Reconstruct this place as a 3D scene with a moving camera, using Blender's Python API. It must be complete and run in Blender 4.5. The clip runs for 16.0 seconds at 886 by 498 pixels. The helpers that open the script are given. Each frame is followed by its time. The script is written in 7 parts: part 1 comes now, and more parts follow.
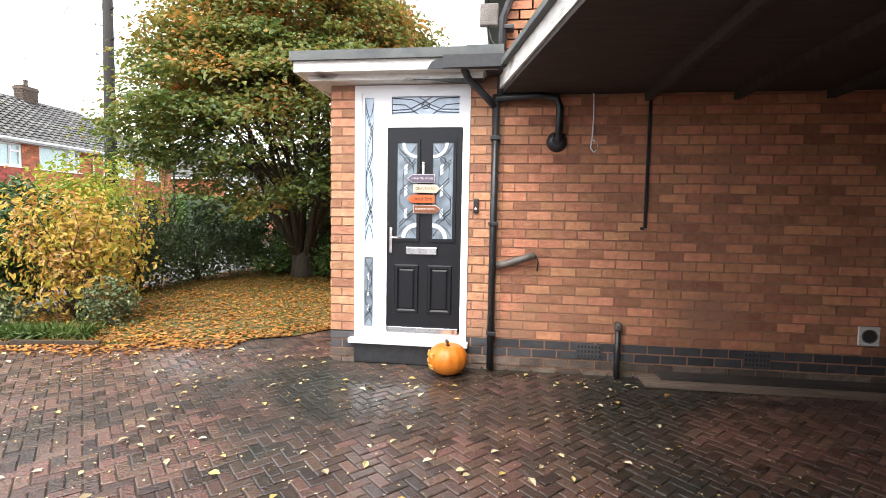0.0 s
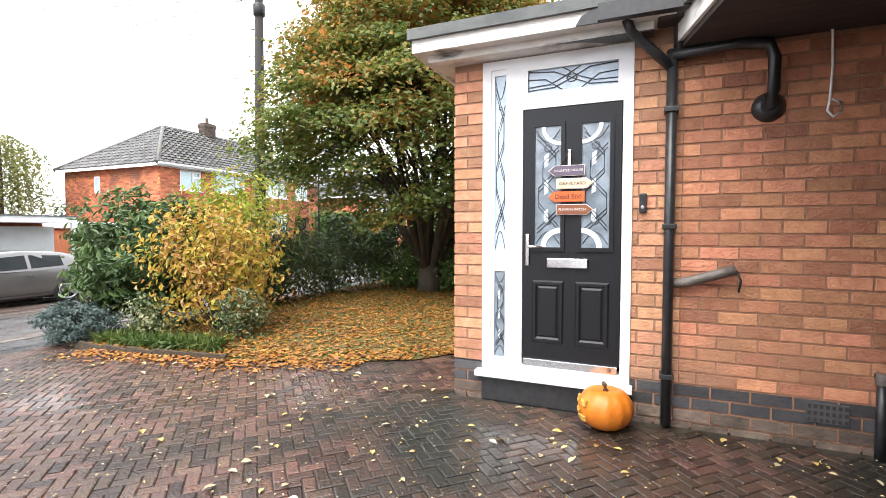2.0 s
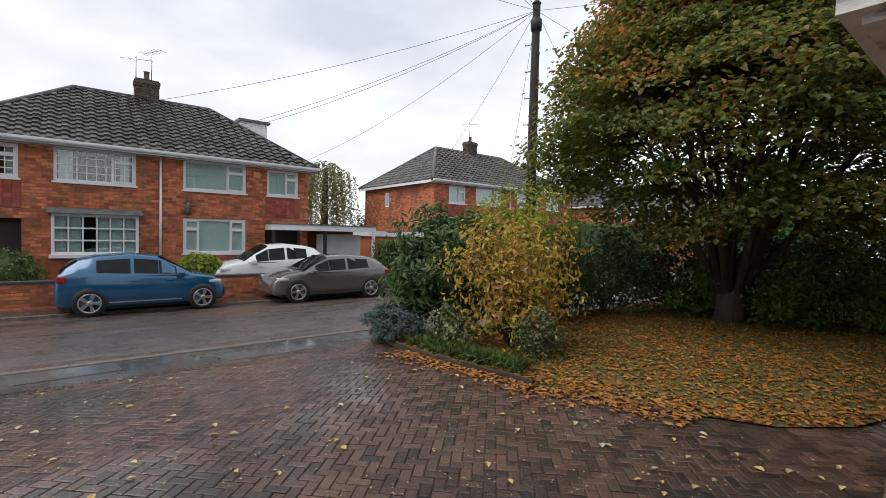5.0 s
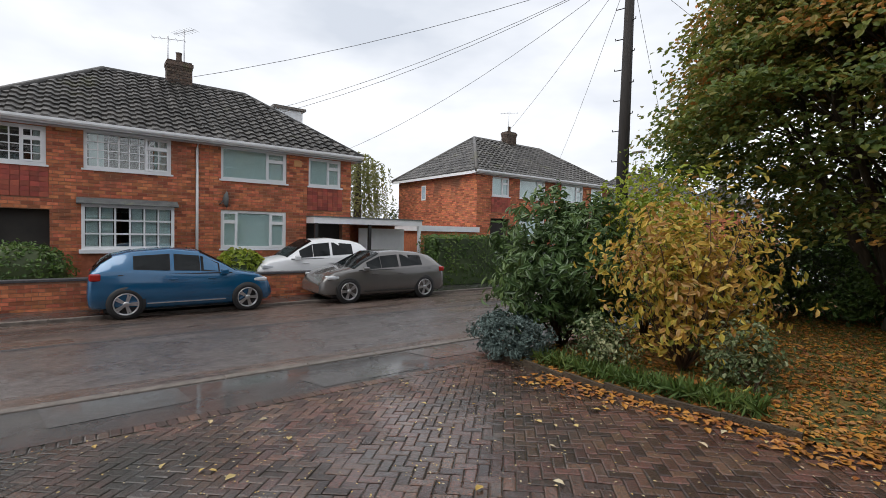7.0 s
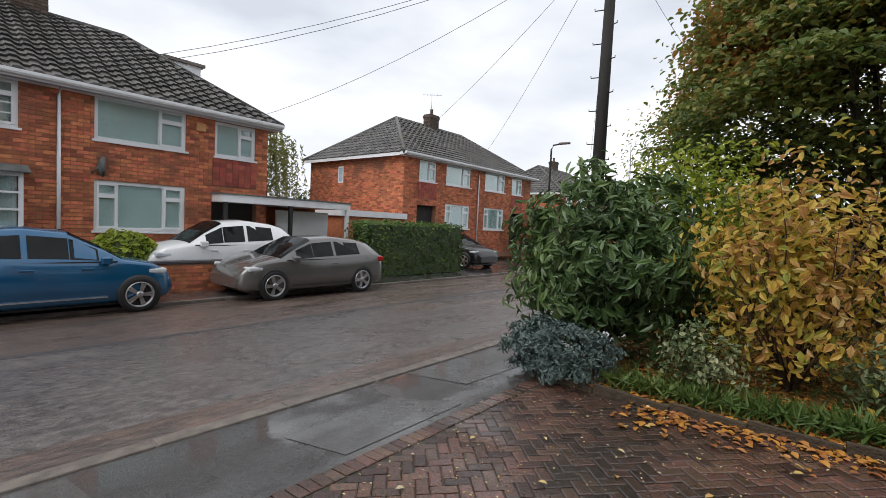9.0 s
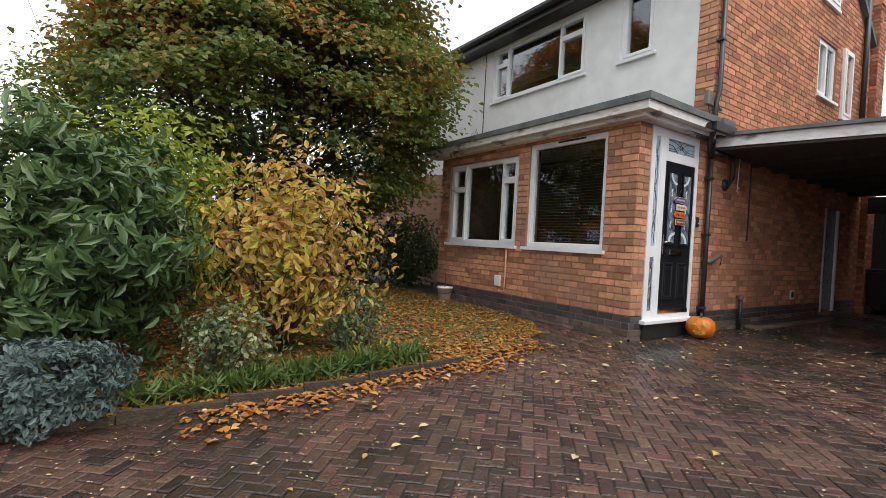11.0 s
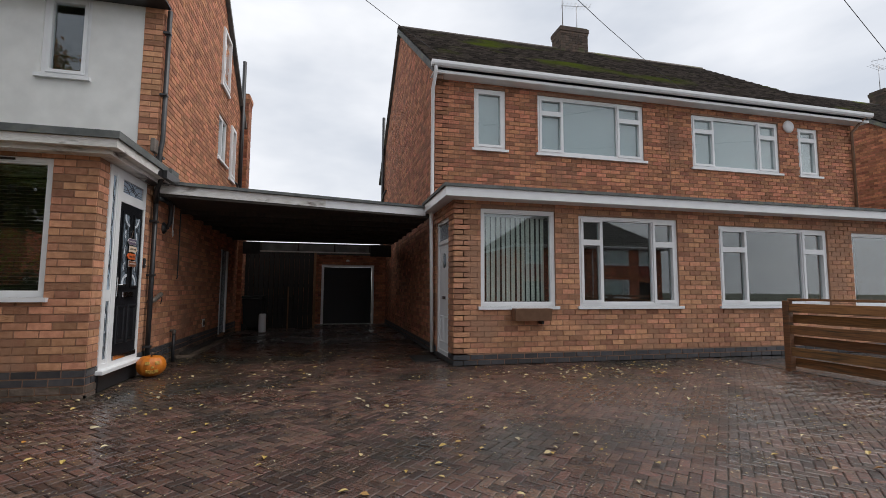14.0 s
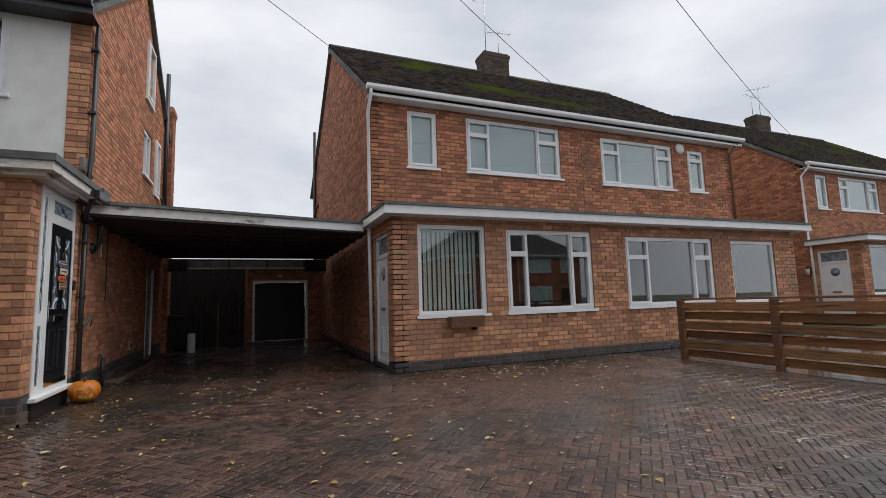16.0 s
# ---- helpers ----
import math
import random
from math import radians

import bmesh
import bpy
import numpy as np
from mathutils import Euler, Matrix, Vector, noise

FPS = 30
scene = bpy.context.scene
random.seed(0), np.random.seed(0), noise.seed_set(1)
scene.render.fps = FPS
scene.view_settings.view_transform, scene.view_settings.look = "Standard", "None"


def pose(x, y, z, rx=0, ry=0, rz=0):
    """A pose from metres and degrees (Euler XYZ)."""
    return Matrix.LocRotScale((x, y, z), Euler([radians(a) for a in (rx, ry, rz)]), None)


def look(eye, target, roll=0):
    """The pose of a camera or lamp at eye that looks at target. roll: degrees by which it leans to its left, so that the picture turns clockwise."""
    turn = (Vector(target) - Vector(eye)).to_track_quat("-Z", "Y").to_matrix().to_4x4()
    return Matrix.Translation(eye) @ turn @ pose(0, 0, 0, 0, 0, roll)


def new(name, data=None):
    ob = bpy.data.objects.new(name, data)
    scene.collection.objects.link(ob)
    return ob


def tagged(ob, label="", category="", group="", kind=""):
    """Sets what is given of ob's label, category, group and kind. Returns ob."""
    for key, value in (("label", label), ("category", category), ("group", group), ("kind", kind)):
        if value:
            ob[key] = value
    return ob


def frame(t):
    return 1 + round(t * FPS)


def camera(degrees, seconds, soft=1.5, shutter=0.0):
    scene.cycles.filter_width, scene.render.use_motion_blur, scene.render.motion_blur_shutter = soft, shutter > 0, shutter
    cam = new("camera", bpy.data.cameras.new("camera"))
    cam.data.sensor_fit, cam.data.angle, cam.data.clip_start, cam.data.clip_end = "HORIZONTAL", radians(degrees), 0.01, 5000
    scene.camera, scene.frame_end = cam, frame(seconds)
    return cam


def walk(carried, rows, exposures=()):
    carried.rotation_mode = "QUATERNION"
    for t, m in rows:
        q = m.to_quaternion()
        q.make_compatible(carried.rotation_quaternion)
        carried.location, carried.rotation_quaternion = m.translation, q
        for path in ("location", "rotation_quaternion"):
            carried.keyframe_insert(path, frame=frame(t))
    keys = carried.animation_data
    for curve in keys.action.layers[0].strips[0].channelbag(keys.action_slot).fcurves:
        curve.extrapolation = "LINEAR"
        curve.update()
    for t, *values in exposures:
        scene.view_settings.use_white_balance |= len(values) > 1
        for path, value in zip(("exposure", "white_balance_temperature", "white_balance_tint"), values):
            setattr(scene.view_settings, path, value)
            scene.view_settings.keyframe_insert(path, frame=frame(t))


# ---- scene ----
cam = camera(87.1, 16.0, 0.55)
PATH = [
    (0, (1.708, -4.52, 1.475), (1.457, -2.54, 1.337), 1.0),
    (0.5, (1.713, -4.339, 1.449), (1.451, -2.36, 1.315), 0.7),
    (1, (1.674, -4.141, 1.429), (1.308, -2.179, 1.307), 0.2),
    (1.5, (1.567, -3.855, 1.385), (1.015, -1.935, 1.274), -0.2),
    (2, (1.435, -3.663, 1.395), (0.657, -1.823, 1.312), 0.0),
    (2.5, (1.224, -3.556, 1.399), (0.214, -1.831, 1.351), 0.0),
    (3, (1.018, -3.498, 1.44), (-0.198, -1.91, 1.414), 0.5),
    (3.5, (0.885, -3.471, 1.453), (-0.486, -2.015, 1.429), 0.9),
    (4, (0.858, -3.497, 1.496), (-0.602, -2.131, 1.475), 1.1),
    (4.2, (0.867, -3.532, 1.521), (-0.627, -2.202, 1.492), 1.1),
    (6.3, (-0.948, -3.906, 1.421), (-2.534, -2.689, 1.359), 1.1),
    (6.5, (-1.129, -3.919, 1.419), (-2.719, -2.707, 1.355), 1.1),
    (7, (-1.597, -3.929, 1.379), (-3.191, -2.723, 1.311), 1.2),
    (7.5, (-2.054, -3.983, 1.337), (-3.648, -2.777, 1.261), 1.3),
    (8, (-2.519, -3.989, 1.291), (-4.087, -2.751, 1.2), 1.3),
    (8.2, (-2.7, -3.998, 1.295), (-4.25, -2.737, 1.201), 1.5),
    (10.5, (-5.231, -3.473, 1.112), (-4.857, -1.509, 1.056), 3.7),
    (11, (-5.222, -3.463, 1.115), (-4.096, -1.81, 1.083), 3.1),
    (11.5, (-5.254, -3.326, 1.117), (-3.609, -2.189, 1.114), 2.3),
    (12, (-5.366, -3.156, 1.158), (-3.436, -2.632, 1.19), 2.1),
    (12.5, (-5.535, -3.037, 1.176), (-3.538, -2.971, 1.262), 1.9),
    (13, (-5.761, -2.941, 1.203), (-3.769, -3.078, 1.326), 1.5),
    (13.5, (-5.958, -2.823, 1.212), (-3.988, -3.129, 1.369), 1.0),
    (14, (-6.129, -2.644, 1.216), (-4.192, -3.112, 1.392), 0.3),
    (14.5, (-6.263, -2.597, 1.217), (-4.369, -3.209, 1.411), -0.5),
    (15, (-6.403, -2.598, 1.194), (-4.543, -3.307, 1.391), -1.1),
    (15.5, (-6.498, -2.503, 1.201), (-4.658, -3.254, 1.419), -1.3),
    (16, (-6.587, -2.345, 1.217), (-4.748, -3.1, 1.435), -1.8),
]
walk(cam, [(t, look(eye, target, roll)) for t, eye, target, roll in PATH],
     [(0, 2.08), (1, 2.31), (1.5, 2.31), (2, 2.08), (2.5, 1.41), (3, 0.89), (3.5, 0.43), (4, 0.33), (6.5, 0.38), (8, 0.38), (10.5, 0.35), (11, 0.82), (11.5, 1.22), (12, 1.37), (12.7, 1.32), (13.3, 0.86), (14, 0.22), (15, 0.14), (16, 0.09)])

# ---- world, sun, exposure ----
world = bpy.data.worlds.new("world")
scene.world = world
world.use_nodes = True
wn, wl = world.node_tree.nodes, world.node_tree.links
wn.clear()
sky = wn.new("ShaderNodeTexSky")
sky.sky_type, sky.sun_disc, sky.sun_elevation, sky.sun_rotation = "NISHITA", False, radians(56), radians(187)
sky.air_density, sky.dust_density = 1.0, 4.0
w_tc = wn.new("ShaderNodeTexCoord")
w_map = wn.new("ShaderNodeMapping")
w_map.inputs["Scale"].default_value = (1.2, 1.2, 3.2)
w_noise = wn.new("ShaderNodeTexNoise")
w_noise.inputs["Scale"].default_value, w_noise.inputs["Detail"].default_value = 1.6, 5
w_ramp = wn.new("ShaderNodeValToRGB")
w_ramp.color_ramp.elements[0].position, w_ramp.color_ramp.elements[0].color = 0.34, (5.7, 6.1, 6.8, 1)
w_ramp.color_ramp.elements[1].position, w_ramp.color_ramp.elements[1].color = 0.66, (9.3, 9.4, 9.7, 1)
w_mix = wn.new("ShaderNodeMixRGB")
w_mix.inputs[0].default_value = 0.93
w_bg, w_out = wn.new("ShaderNodeBackground"), wn.new("ShaderNodeOutputWorld")
w_bg.inputs["Strength"].default_value = 0.1
wl.new(w_tc.outputs["Generated"], w_map.inputs[0])
wl.new(w_map.outputs[0], w_noise.inputs["Vector"])
wl.new(w_noise.outputs["Fac"], w_ramp.inputs[0])
wl.new(sky.outputs[0], w_mix.inputs[1])
wl.new(w_ramp.outputs[0], w_mix.inputs[2])
wl.new(w_mix.outputs[0], w_bg.inputs[0])
wl.new(w_bg.outputs[0], w_out.inputs[0])
sun = new("sun", bpy.data.lights.new("sun", "SUN"))
sun.data.energy, sun.data.angle, sun.data.color = 1.4, radians(50), (1, 0.97, 0.93)
sun.matrix_world = look((-3, -24, 36), (0, 0, 0))


# ---- materials ----
def mat(name, base, rough=0.8, second=None, scale=6.0, bump=0.0, bump_scale=60.0, metal=0.0, island=0.0, spec=0.5, wet=0.0,
        stain=None, stain_scale=1.2, stain_at=0.58, stretch=(1, 1, 1), film=0.0, film_scale=0.8, film_stretch=(1, 1, 1), film_at=0.5, film_bump=0.12, film_grain=16):
    """Base colour mixed with a second by noise, varied piece by piece (island), with stains, wet sheen and relief."""
    m = bpy.data.materials.new(name)
    m.use_nodes = True
    n, l = m.node_tree.nodes, m.node_tree.links
    b = n["Principled BSDF"]
    b.inputs["Roughness"].default_value, b.inputs["Metallic"].default_value = rough, metal
    b.inputs["Specular IOR Level"].default_value = spec
    tc = n.new("ShaderNodeTexCoord")
    mp = n.new("ShaderNodeMapping")
    mp.inputs["Scale"].default_value = stretch
    geo = n.new("ShaderNodeNewGeometry")
    l.new(geo.outputs["Position"], mp.inputs[0])
    vec = mp.outputs[0]

    def noise_at(s, detail=6):
        t = n.new("ShaderNodeTexNoise")
        t.inputs["Scale"].default_value, t.inputs["Detail"].default_value = s, detail
        l.new(vec, t.inputs["Vector"])
        return t.outputs["Fac"]

    def ramp(src, lo, hi):
        r = n.new("ShaderNodeMapRange")
        r.inputs["From Min"].default_value, r.inputs["From Max"].default_value = lo, hi
        l.new(src, r.inputs["Value"])
        return r.outputs[0]

    mix = n.new("ShaderNodeMixRGB")
    mix.inputs[1].default_value = (*base, 1)
    mix.inputs[2].default_value = (*(second or [c * 0.75 for c in base]), 1)
    l.new(ramp(noise_at(scale), 0.35, 0.65), mix.inputs[0])
    col = mix.outputs[0]
    if island:
        info = n.new("ShaderNodeObjectInfo")
        add = n.new("ShaderNodeMath")
        add.operation = "ADD"
        l.new(geo.outputs["Random Per Island"], add.inputs[0])
        l.new(info.outputs["Random"], add.inputs[1])
        fr = n.new("ShaderNodeMath")
        fr.operation = "FRACT"
        l.new(add.outputs[0], fr.inputs[0])
        hs = n.new("ShaderNodeHueSaturation")
        v = n.new("ShaderNodeMapRange")
        v.inputs["To Min"].default_value, v.inputs["To Max"].default_value = 1 - island, 1 + island
        l.new(fr.outputs[0], v.inputs["Value"])
        l.new(v.outputs[0], hs.inputs["Value"])
        h = n.new("ShaderNodeMapRange")
        h.inputs["To Min"].default_value, h.inputs["To Max"].default_value = 0.5 - island * 0.025, 0.5 + island * 0.02
        mul = n.new("ShaderNodeMath")
        mul.operation = "MULTIPLY"
        mul.inputs[1].default_value = 7.31
        l.new(fr.outputs[0], mul.inputs[0])
        fr2 = n.new("ShaderNodeMath")
        fr2.operation = "FRACT"
        l.new(mul.outputs[0], fr2.inputs[0])
        l.new(fr2.outputs[0], h.inputs["Value"])
        l.new(h.outputs[0], hs.inputs["Hue"])
        l.new(col, hs.inputs["Color"])
        col = hs.outputs[0]
    if stain:
        sm = n.new("ShaderNodeMixRGB")
        sm.inputs[2].default_value = (*stain, 1)
        l.new(ramp(noise_at(stain_scale, 9), stain_at, stain_at + 0.16), sm.inputs[0])
        l.new(col, sm.inputs[1])
        col = sm.outputs[0]
    l.new(col, b.inputs["Base Color"])
    if wet:
        r = n.new("ShaderNodeMapRange")
        r.inputs["From Min"].default_value, r.inputs["From Max"].default_value = 0.4, 0.62
        r.inputs["To Min"].default_value, r.inputs["To Max"].default_value = wet, rough
        l.new(noise_at(1.3, 7), r.inputs["Value"])
        l.new(r.outputs[0], b.inputs["Roughness"])
    if film:
        fm = n.new("ShaderNodeMapping")
        fm.inputs["Scale"].default_value = film_stretch
        l.new(geo.outputs["Position"], fm.inputs[0])
        fn, rn = n.new("ShaderNodeTexNoise"), n.new("ShaderNodeTexNoise")
        fn.inputs["Scale"].default_value, fn.inputs["Detail"].default_value = film_scale, 6
        rn.inputs["Scale"].default_value, rn.inputs["Detail"].default_value = film_grain, 3
        l.new(fm.outputs[0], fn.inputs["Vector"])
        l.new(geo.outputs["Position"], rn.inputs["Vector"])
        fr_ = n.new("ShaderNodeMapRange")
        fr_.inputs["From Min"].default_value, fr_.inputs["From Max"].default_value = film_at - 0.09, film_at + 0.09
        fr_.inputs["To Min"].default_value, fr_.inputs["To Max"].default_value = film * 0.08, film
        l.new(fn.outputs["Fac"], fr_.inputs["Value"])
        l.new(fr_.outputs[0], b.inputs["Coat Weight"])
        b.inputs["Coat Roughness"].default_value, b.inputs["Coat IOR"].default_value = 0.06, 1.45
        rb = n.new("ShaderNodeBump")
        rb.inputs["Strength"].default_value, rb.inputs["Distance"].default_value = film_bump, 0.02
        l.new(rn.outputs["Fac"], rb.inputs["Height"])
        l.new(rb.outputs[0], b.inputs["Coat Normal"])
    if bump:
        bp = n.new("ShaderNodeBump")
        bp.inputs["Strength"].default_value, bp.inputs["Distance"].default_value = bump, 0.02
        l.new(noise_at(bump_scale, 4), bp.inputs["Height"])
        l.new(bp.outputs[0], b.inputs["Normal"])
    return m


def glass_mat(name, tint=(0.9, 0.95, 0.95), bump=0.0):
    m = bpy.data.materials.new(name)
    m.use_nodes = True
    n, l = m.node_tree.nodes, m.node_tree.links
    n.remove(n["Principled BSDF"])
    out = n["Material Output"]
    tr, gl, mx, fr = n.new("ShaderNodeBsdfTransparent"), n.new("ShaderNodeBsdfGlossy"), n.new("ShaderNodeMixShader"), n.new("ShaderNodeLayerWeight")
    tr.inputs[0].default_value, gl.inputs["Roughness"].default_value, fr.inputs[0].default_value = (*tint, 1), 0.015, 0.5
    pw_, am = n.new("ShaderNodeMath"), n.new("ShaderNodeMath")
    pw_.operation, pw_.inputs[1].default_value = "POWER", 2.6
    am.operation, am.inputs[1].default_value, am.inputs[2].default_value = "MULTIPLY_ADD", 0.8, 0.10
    l.new(fr.outputs["Facing"], pw_.inputs[0])
    l.new(pw_.outputs[0], am.inputs[0])
    if bump:
        nz, bp = n.new("ShaderNodeTexNoise"), n.new("ShaderNodeBump")
        nz.inputs["Scale"].default_value, bp.inputs["Strength"].default_value = 90, bump
        l.new(nz.outputs["Fac"], bp.inputs["Height"])
        l.new(bp.outputs[0], gl.inputs["Normal"])
        gl.inputs["Roughness"].default_value = 0.15
    l.new(am.outputs[0], mx.inputs[0])
    l.new(tr.outputs[0], mx.inputs[1])
    l.new(gl.outputs[0], mx.inputs[2])
    l.new(mx.outputs[0], out.inputs[0])
    return m


M_BRICK = mat("orange_brick", (0.48, 0.205, 0.11), 0.85, (0.34, 0.14, 0.075), 14, 0.5, 70, island=0.42, stain=(0.24, 0.115, 0.07), stain_scale=0.9, stain_at=0.55)
M_BRICK_PALE = mat("buff_brick", (0.53, 0.27, 0.155), 0.85, (0.42, 0.2, 0.11), 14, 0.5, 70, island=0.38, stain=(0.36, 0.2, 0.125), stain_scale=1.1, stain_at=0.54)
M_BRICK_TAN = mat("tan_brick", (0.53, 0.245, 0.135), 0.85, (0.43, 0.185, 0.1), 14, 0.5, 70, island=0.36, stain=(0.34, 0.175, 0.105), stain_scale=0.9, stain_at=0.57)
M_PIPE_BROWN = mat("brown_pipe", (0.16, 0.085, 0.05), 0.45, (0.2, 0.11, 0.065), 12)
M_ALARM = mat("alarm_plastic", (0.6, 0.3, 0.12), 0.45, (0.52, 0.25, 0.1), 12)
M_BRICK_FAR = mat("red_brick", (0.56, 0.185, 0.085), 0.85, (0.40, 0.125, 0.058), 9, 0.4, 50, island=0.45, stain=(0.2, 0.08, 0.045), stain_scale=0.9, stain_at=0.57)
M_MORTAR = mat("mortar", (0.36, 0.205, 0.135), 0.95, (0.28, 0.16, 0.105), 20, 0.4, 120)
M_MORTAR_DARK = mat("dark_mortar", (0.38, 0.205, 0.13), 0.95, (0.29, 0.155, 0.098), 20, 0.4, 120)
M_PLINTH = mat("blue_engineering_brick", (0.045, 0.045, 0.052), 0.6, (0.07, 0.065, 0.065), 10, 0.4, 60, island=0.3)
M_RENDER = mat("white_render", (0.80, 0.80, 0.78), 0.85, (0.72, 0.72, 0.70), 3, 0.25, 120, stain=(0.60, 0.60, 0.57), stain_scale=0.8, stain_at=0.62)
M_UPVC = mat("white_upvc", (0.82, 0.83, 0.84), 0.35, (0.76, 0.77, 0.78), 4)
M_WHITE_OLD = mat("peeling_white_paint", (0.78, 0.77, 0.74), 0.7, (0.66, 0.64, 0.60), 8, 0.4, 30, stain=(0.13, 0.10, 0.08), stain_scale=3.0, stain_at=0.55, stretch=(1, 1, 3.5))
M_FELT = mat("roofing_felt", (0.16, 0.17, 0.165), 0.9, (0.10, 0.11, 0.11), 5, 0.5, 200, stain=(0.20, 0.22, 0.16), stain_scale=3)
M_BLACKPIPE = mat("black_pipe", (0.018, 0.018, 0.02), 0.35, (0.03, 0.03, 0.032), 20)
M_BLACKDOOR = mat("black_door_skin", (0.009, 0.010, 0.012), 0.36, (0.013, 0.013, 0.016), 30, 0.08, 200, stretch=(6, 6, 1), spec=0.3)
M_CHROME = mat("chrome", (0.75, 0.75, 0.76), 0.18, (0.68, 0.68, 0.7), 8, metal=1.0)
# near-black colour paints in the shade of unlit rooms and hollows
M_DARK = mat("painted_hollow_shade", (0.03, 0.028, 0.026), 0.9, (0.045, 0.04, 0.035), 2)
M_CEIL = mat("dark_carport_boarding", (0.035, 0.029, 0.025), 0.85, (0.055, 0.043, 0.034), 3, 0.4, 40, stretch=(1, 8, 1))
M_GLASS = glass_mat("window_glass")
# pale blue base colour paints in the sky reflected by these panes
M_LEADGLASS_SKY = mat("leaded_glass_sky_reflection", (0.48, 0.58, 0.68), 0.12, (0.36, 0.46, 0.57), 9, 0.25, 120, spec=0.8)
M_LEADGLASS_DARK = mat("obscure_dark_glass", (0.11, 0.14, 0.17), 0.12, (0.24, 0.29, 0.34), 7, 0.25, 120, spec=0.8)
M_LEAD = mat("lead_came", (0.06, 0.07, 0.085), 0.5)
M_FROST = mat("frosted_pattern_glass", (0.70, 0.75, 0.80), 0.25, (0.60, 0.66, 0.72), 20)
M_PAVER = mat("block_paver", (0.115, 0.05, 0.032), 0.5, (0.042, 0.032, 0.025), 55, 0.7, 60, island=0.65, wet=0.2, stain=(0.018, 0.0175, 0.013), stain_scale=0.5, stain_at=0.47, film=0.95, film_scale=0.5, film_stretch=(0.6, 2.0, 1), film_at=0.5, film_bump=0.14, film_grain=30)
M_JOINT = mat("paver_joint", (0.022, 0.02, 0.015), 0.8, (0.04, 0.036, 0.024), 12, 0.4, 120, wet=0.4, film=0.7, film_scale=0.5, film_stretch=(0.6, 2.0, 1), film_at=0.53)
M_ASPHALT = mat("wet_asphalt", (0.145, 0.127, 0.12), 0.5, (0.058, 0.05, 0.048), 13, 1.0, 45, wet=0.25, stain=(0.2, 0.15, 0.12), stain_scale=0.35, stain_at=0.56, stretch=(1, 0.8, 1), film=0.75, film_scale=1.1, film_stretch=(1.6, 0.4, 1), film_at=0.42, film_bump=0.9, film_grain=16)
M_ASPHALT_BROWN = mat("worn_brown_asphalt", (0.155, 0.106, 0.084), 0.5, (0.062, 0.049, 0.041), 11, 1.0, 45, wet=0.25, stain=(0.04, 0.034, 0.031), stain_scale=0.9, stain_at=0.55, stretch=(1.5, 0.4, 1), film=0.7, film_scale=1.3, film_stretch=(2, 0.4, 1), film_at=0.46, film_bump=0.9, film_grain=16)
M_PAVE = mat("dark_pavement_tarmac", (0.035, 0.034, 0.034), 0.45, (0.065, 0.062, 0.058), 40, 0.5, 90, wet=0.1, stain=(0.10, 0.092, 0.084), stain_scale=0.8, stain_at=0.58, film=1.0, film_scale=1.3, film_stretch=(1.3, 0.6, 1), film_at=0.47, film_bump=0.05, film_grain=9)
M_PAVE_PATCH = mat("grey_tarmac_patch", (0.10, 0.10, 0.098), 0.4, (0.06, 0.058, 0.056), 50, 0.4, 110, wet=0.2, film=0.8, film_scale=1.3, film_stretch=(1.3, 0.6, 1), film_at=0.47, film_bump=0.08)
M_KERB = mat("kerb_concrete", (0.17, 0.145, 0.125), 0.7, (0.10, 0.085, 0.072), 9, 0.4, 90, island=0.15, wet=0.35)
M_SOIL = mat("garden_soil", (0.045, 0.033, 0.022), 0.95, (0.07, 0.05, 0.03), 18, 0.8, 60)
M_GROUND = mat("far_ground", (0.09, 0.085, 0.06), 0.9, (0.06, 0.075, 0.04), 0.5, 0.3, 20)
M_TILE = mat("concrete_roof_tile", (0.085, 0.08, 0.074), 0.45, (0.05, 0.047, 0.044), 6, 0.5, 40, island=0.5, stain=(0.10, 0.10, 0.045), stain_scale=0.8, stain_at=0.6)
M_TILE_MOSS = mat("mossy_roof_tile", (0.115, 0.095, 0.08), 0.8, (0.06, 0.05, 0.045), 7, 0.6, 40, island=0.6, stain=(0.15, 0.19, 0.02), stain_scale=0.5, stain_at=0.53)
M_BRICK_SOOT = mat("sooty_brick", (0.11, 0.075, 0.055), 0.9, (0.07, 0.055, 0.045), 9, 0.4, 50, island=0.4, stain=(0.07, 0.085, 0.035), stain_scale=2)
M_TILE_HUNG = mat("red_hung_tile", (0.38, 0.085, 0.052), 0.75, (0.27, 0.065, 0.045), 6, 0.3, 50, island=0.3)
M_WOOD = mat("fence_wood", (0.30, 0.16, 0.075), 0.75, (0.22, 0.12, 0.06), 8, 0.4, 60, island=0.2, stretch=(1, 8, 8))
M_BLIND = mat("cream_blind", (0.72, 0.72, 0.66), 0.8, (0.66, 0.66, 0.60), 5, island=0.06)
M_BLIND_DARK = mat("brown_venetian_slat", (0.10, 0.06, 0.045), 0.5, (0.07, 0.045, 0.035), 10)
# blue-grey chosen to stand in for sky reflected in the upper panes
M_NET_SKY = mat("net_painted_sky_reflection", (0.42, 0.47, 0.49), 0.9, (0.36, 0.41, 0.43), 12, stretch=(1, 14, 0.2))
M_CURTAIN = mat("net_curtain", (0.74, 0.81, 0.79), 0.9, (0.62, 0.70, 0.69), 12, stretch=(1, 14, 0.2))
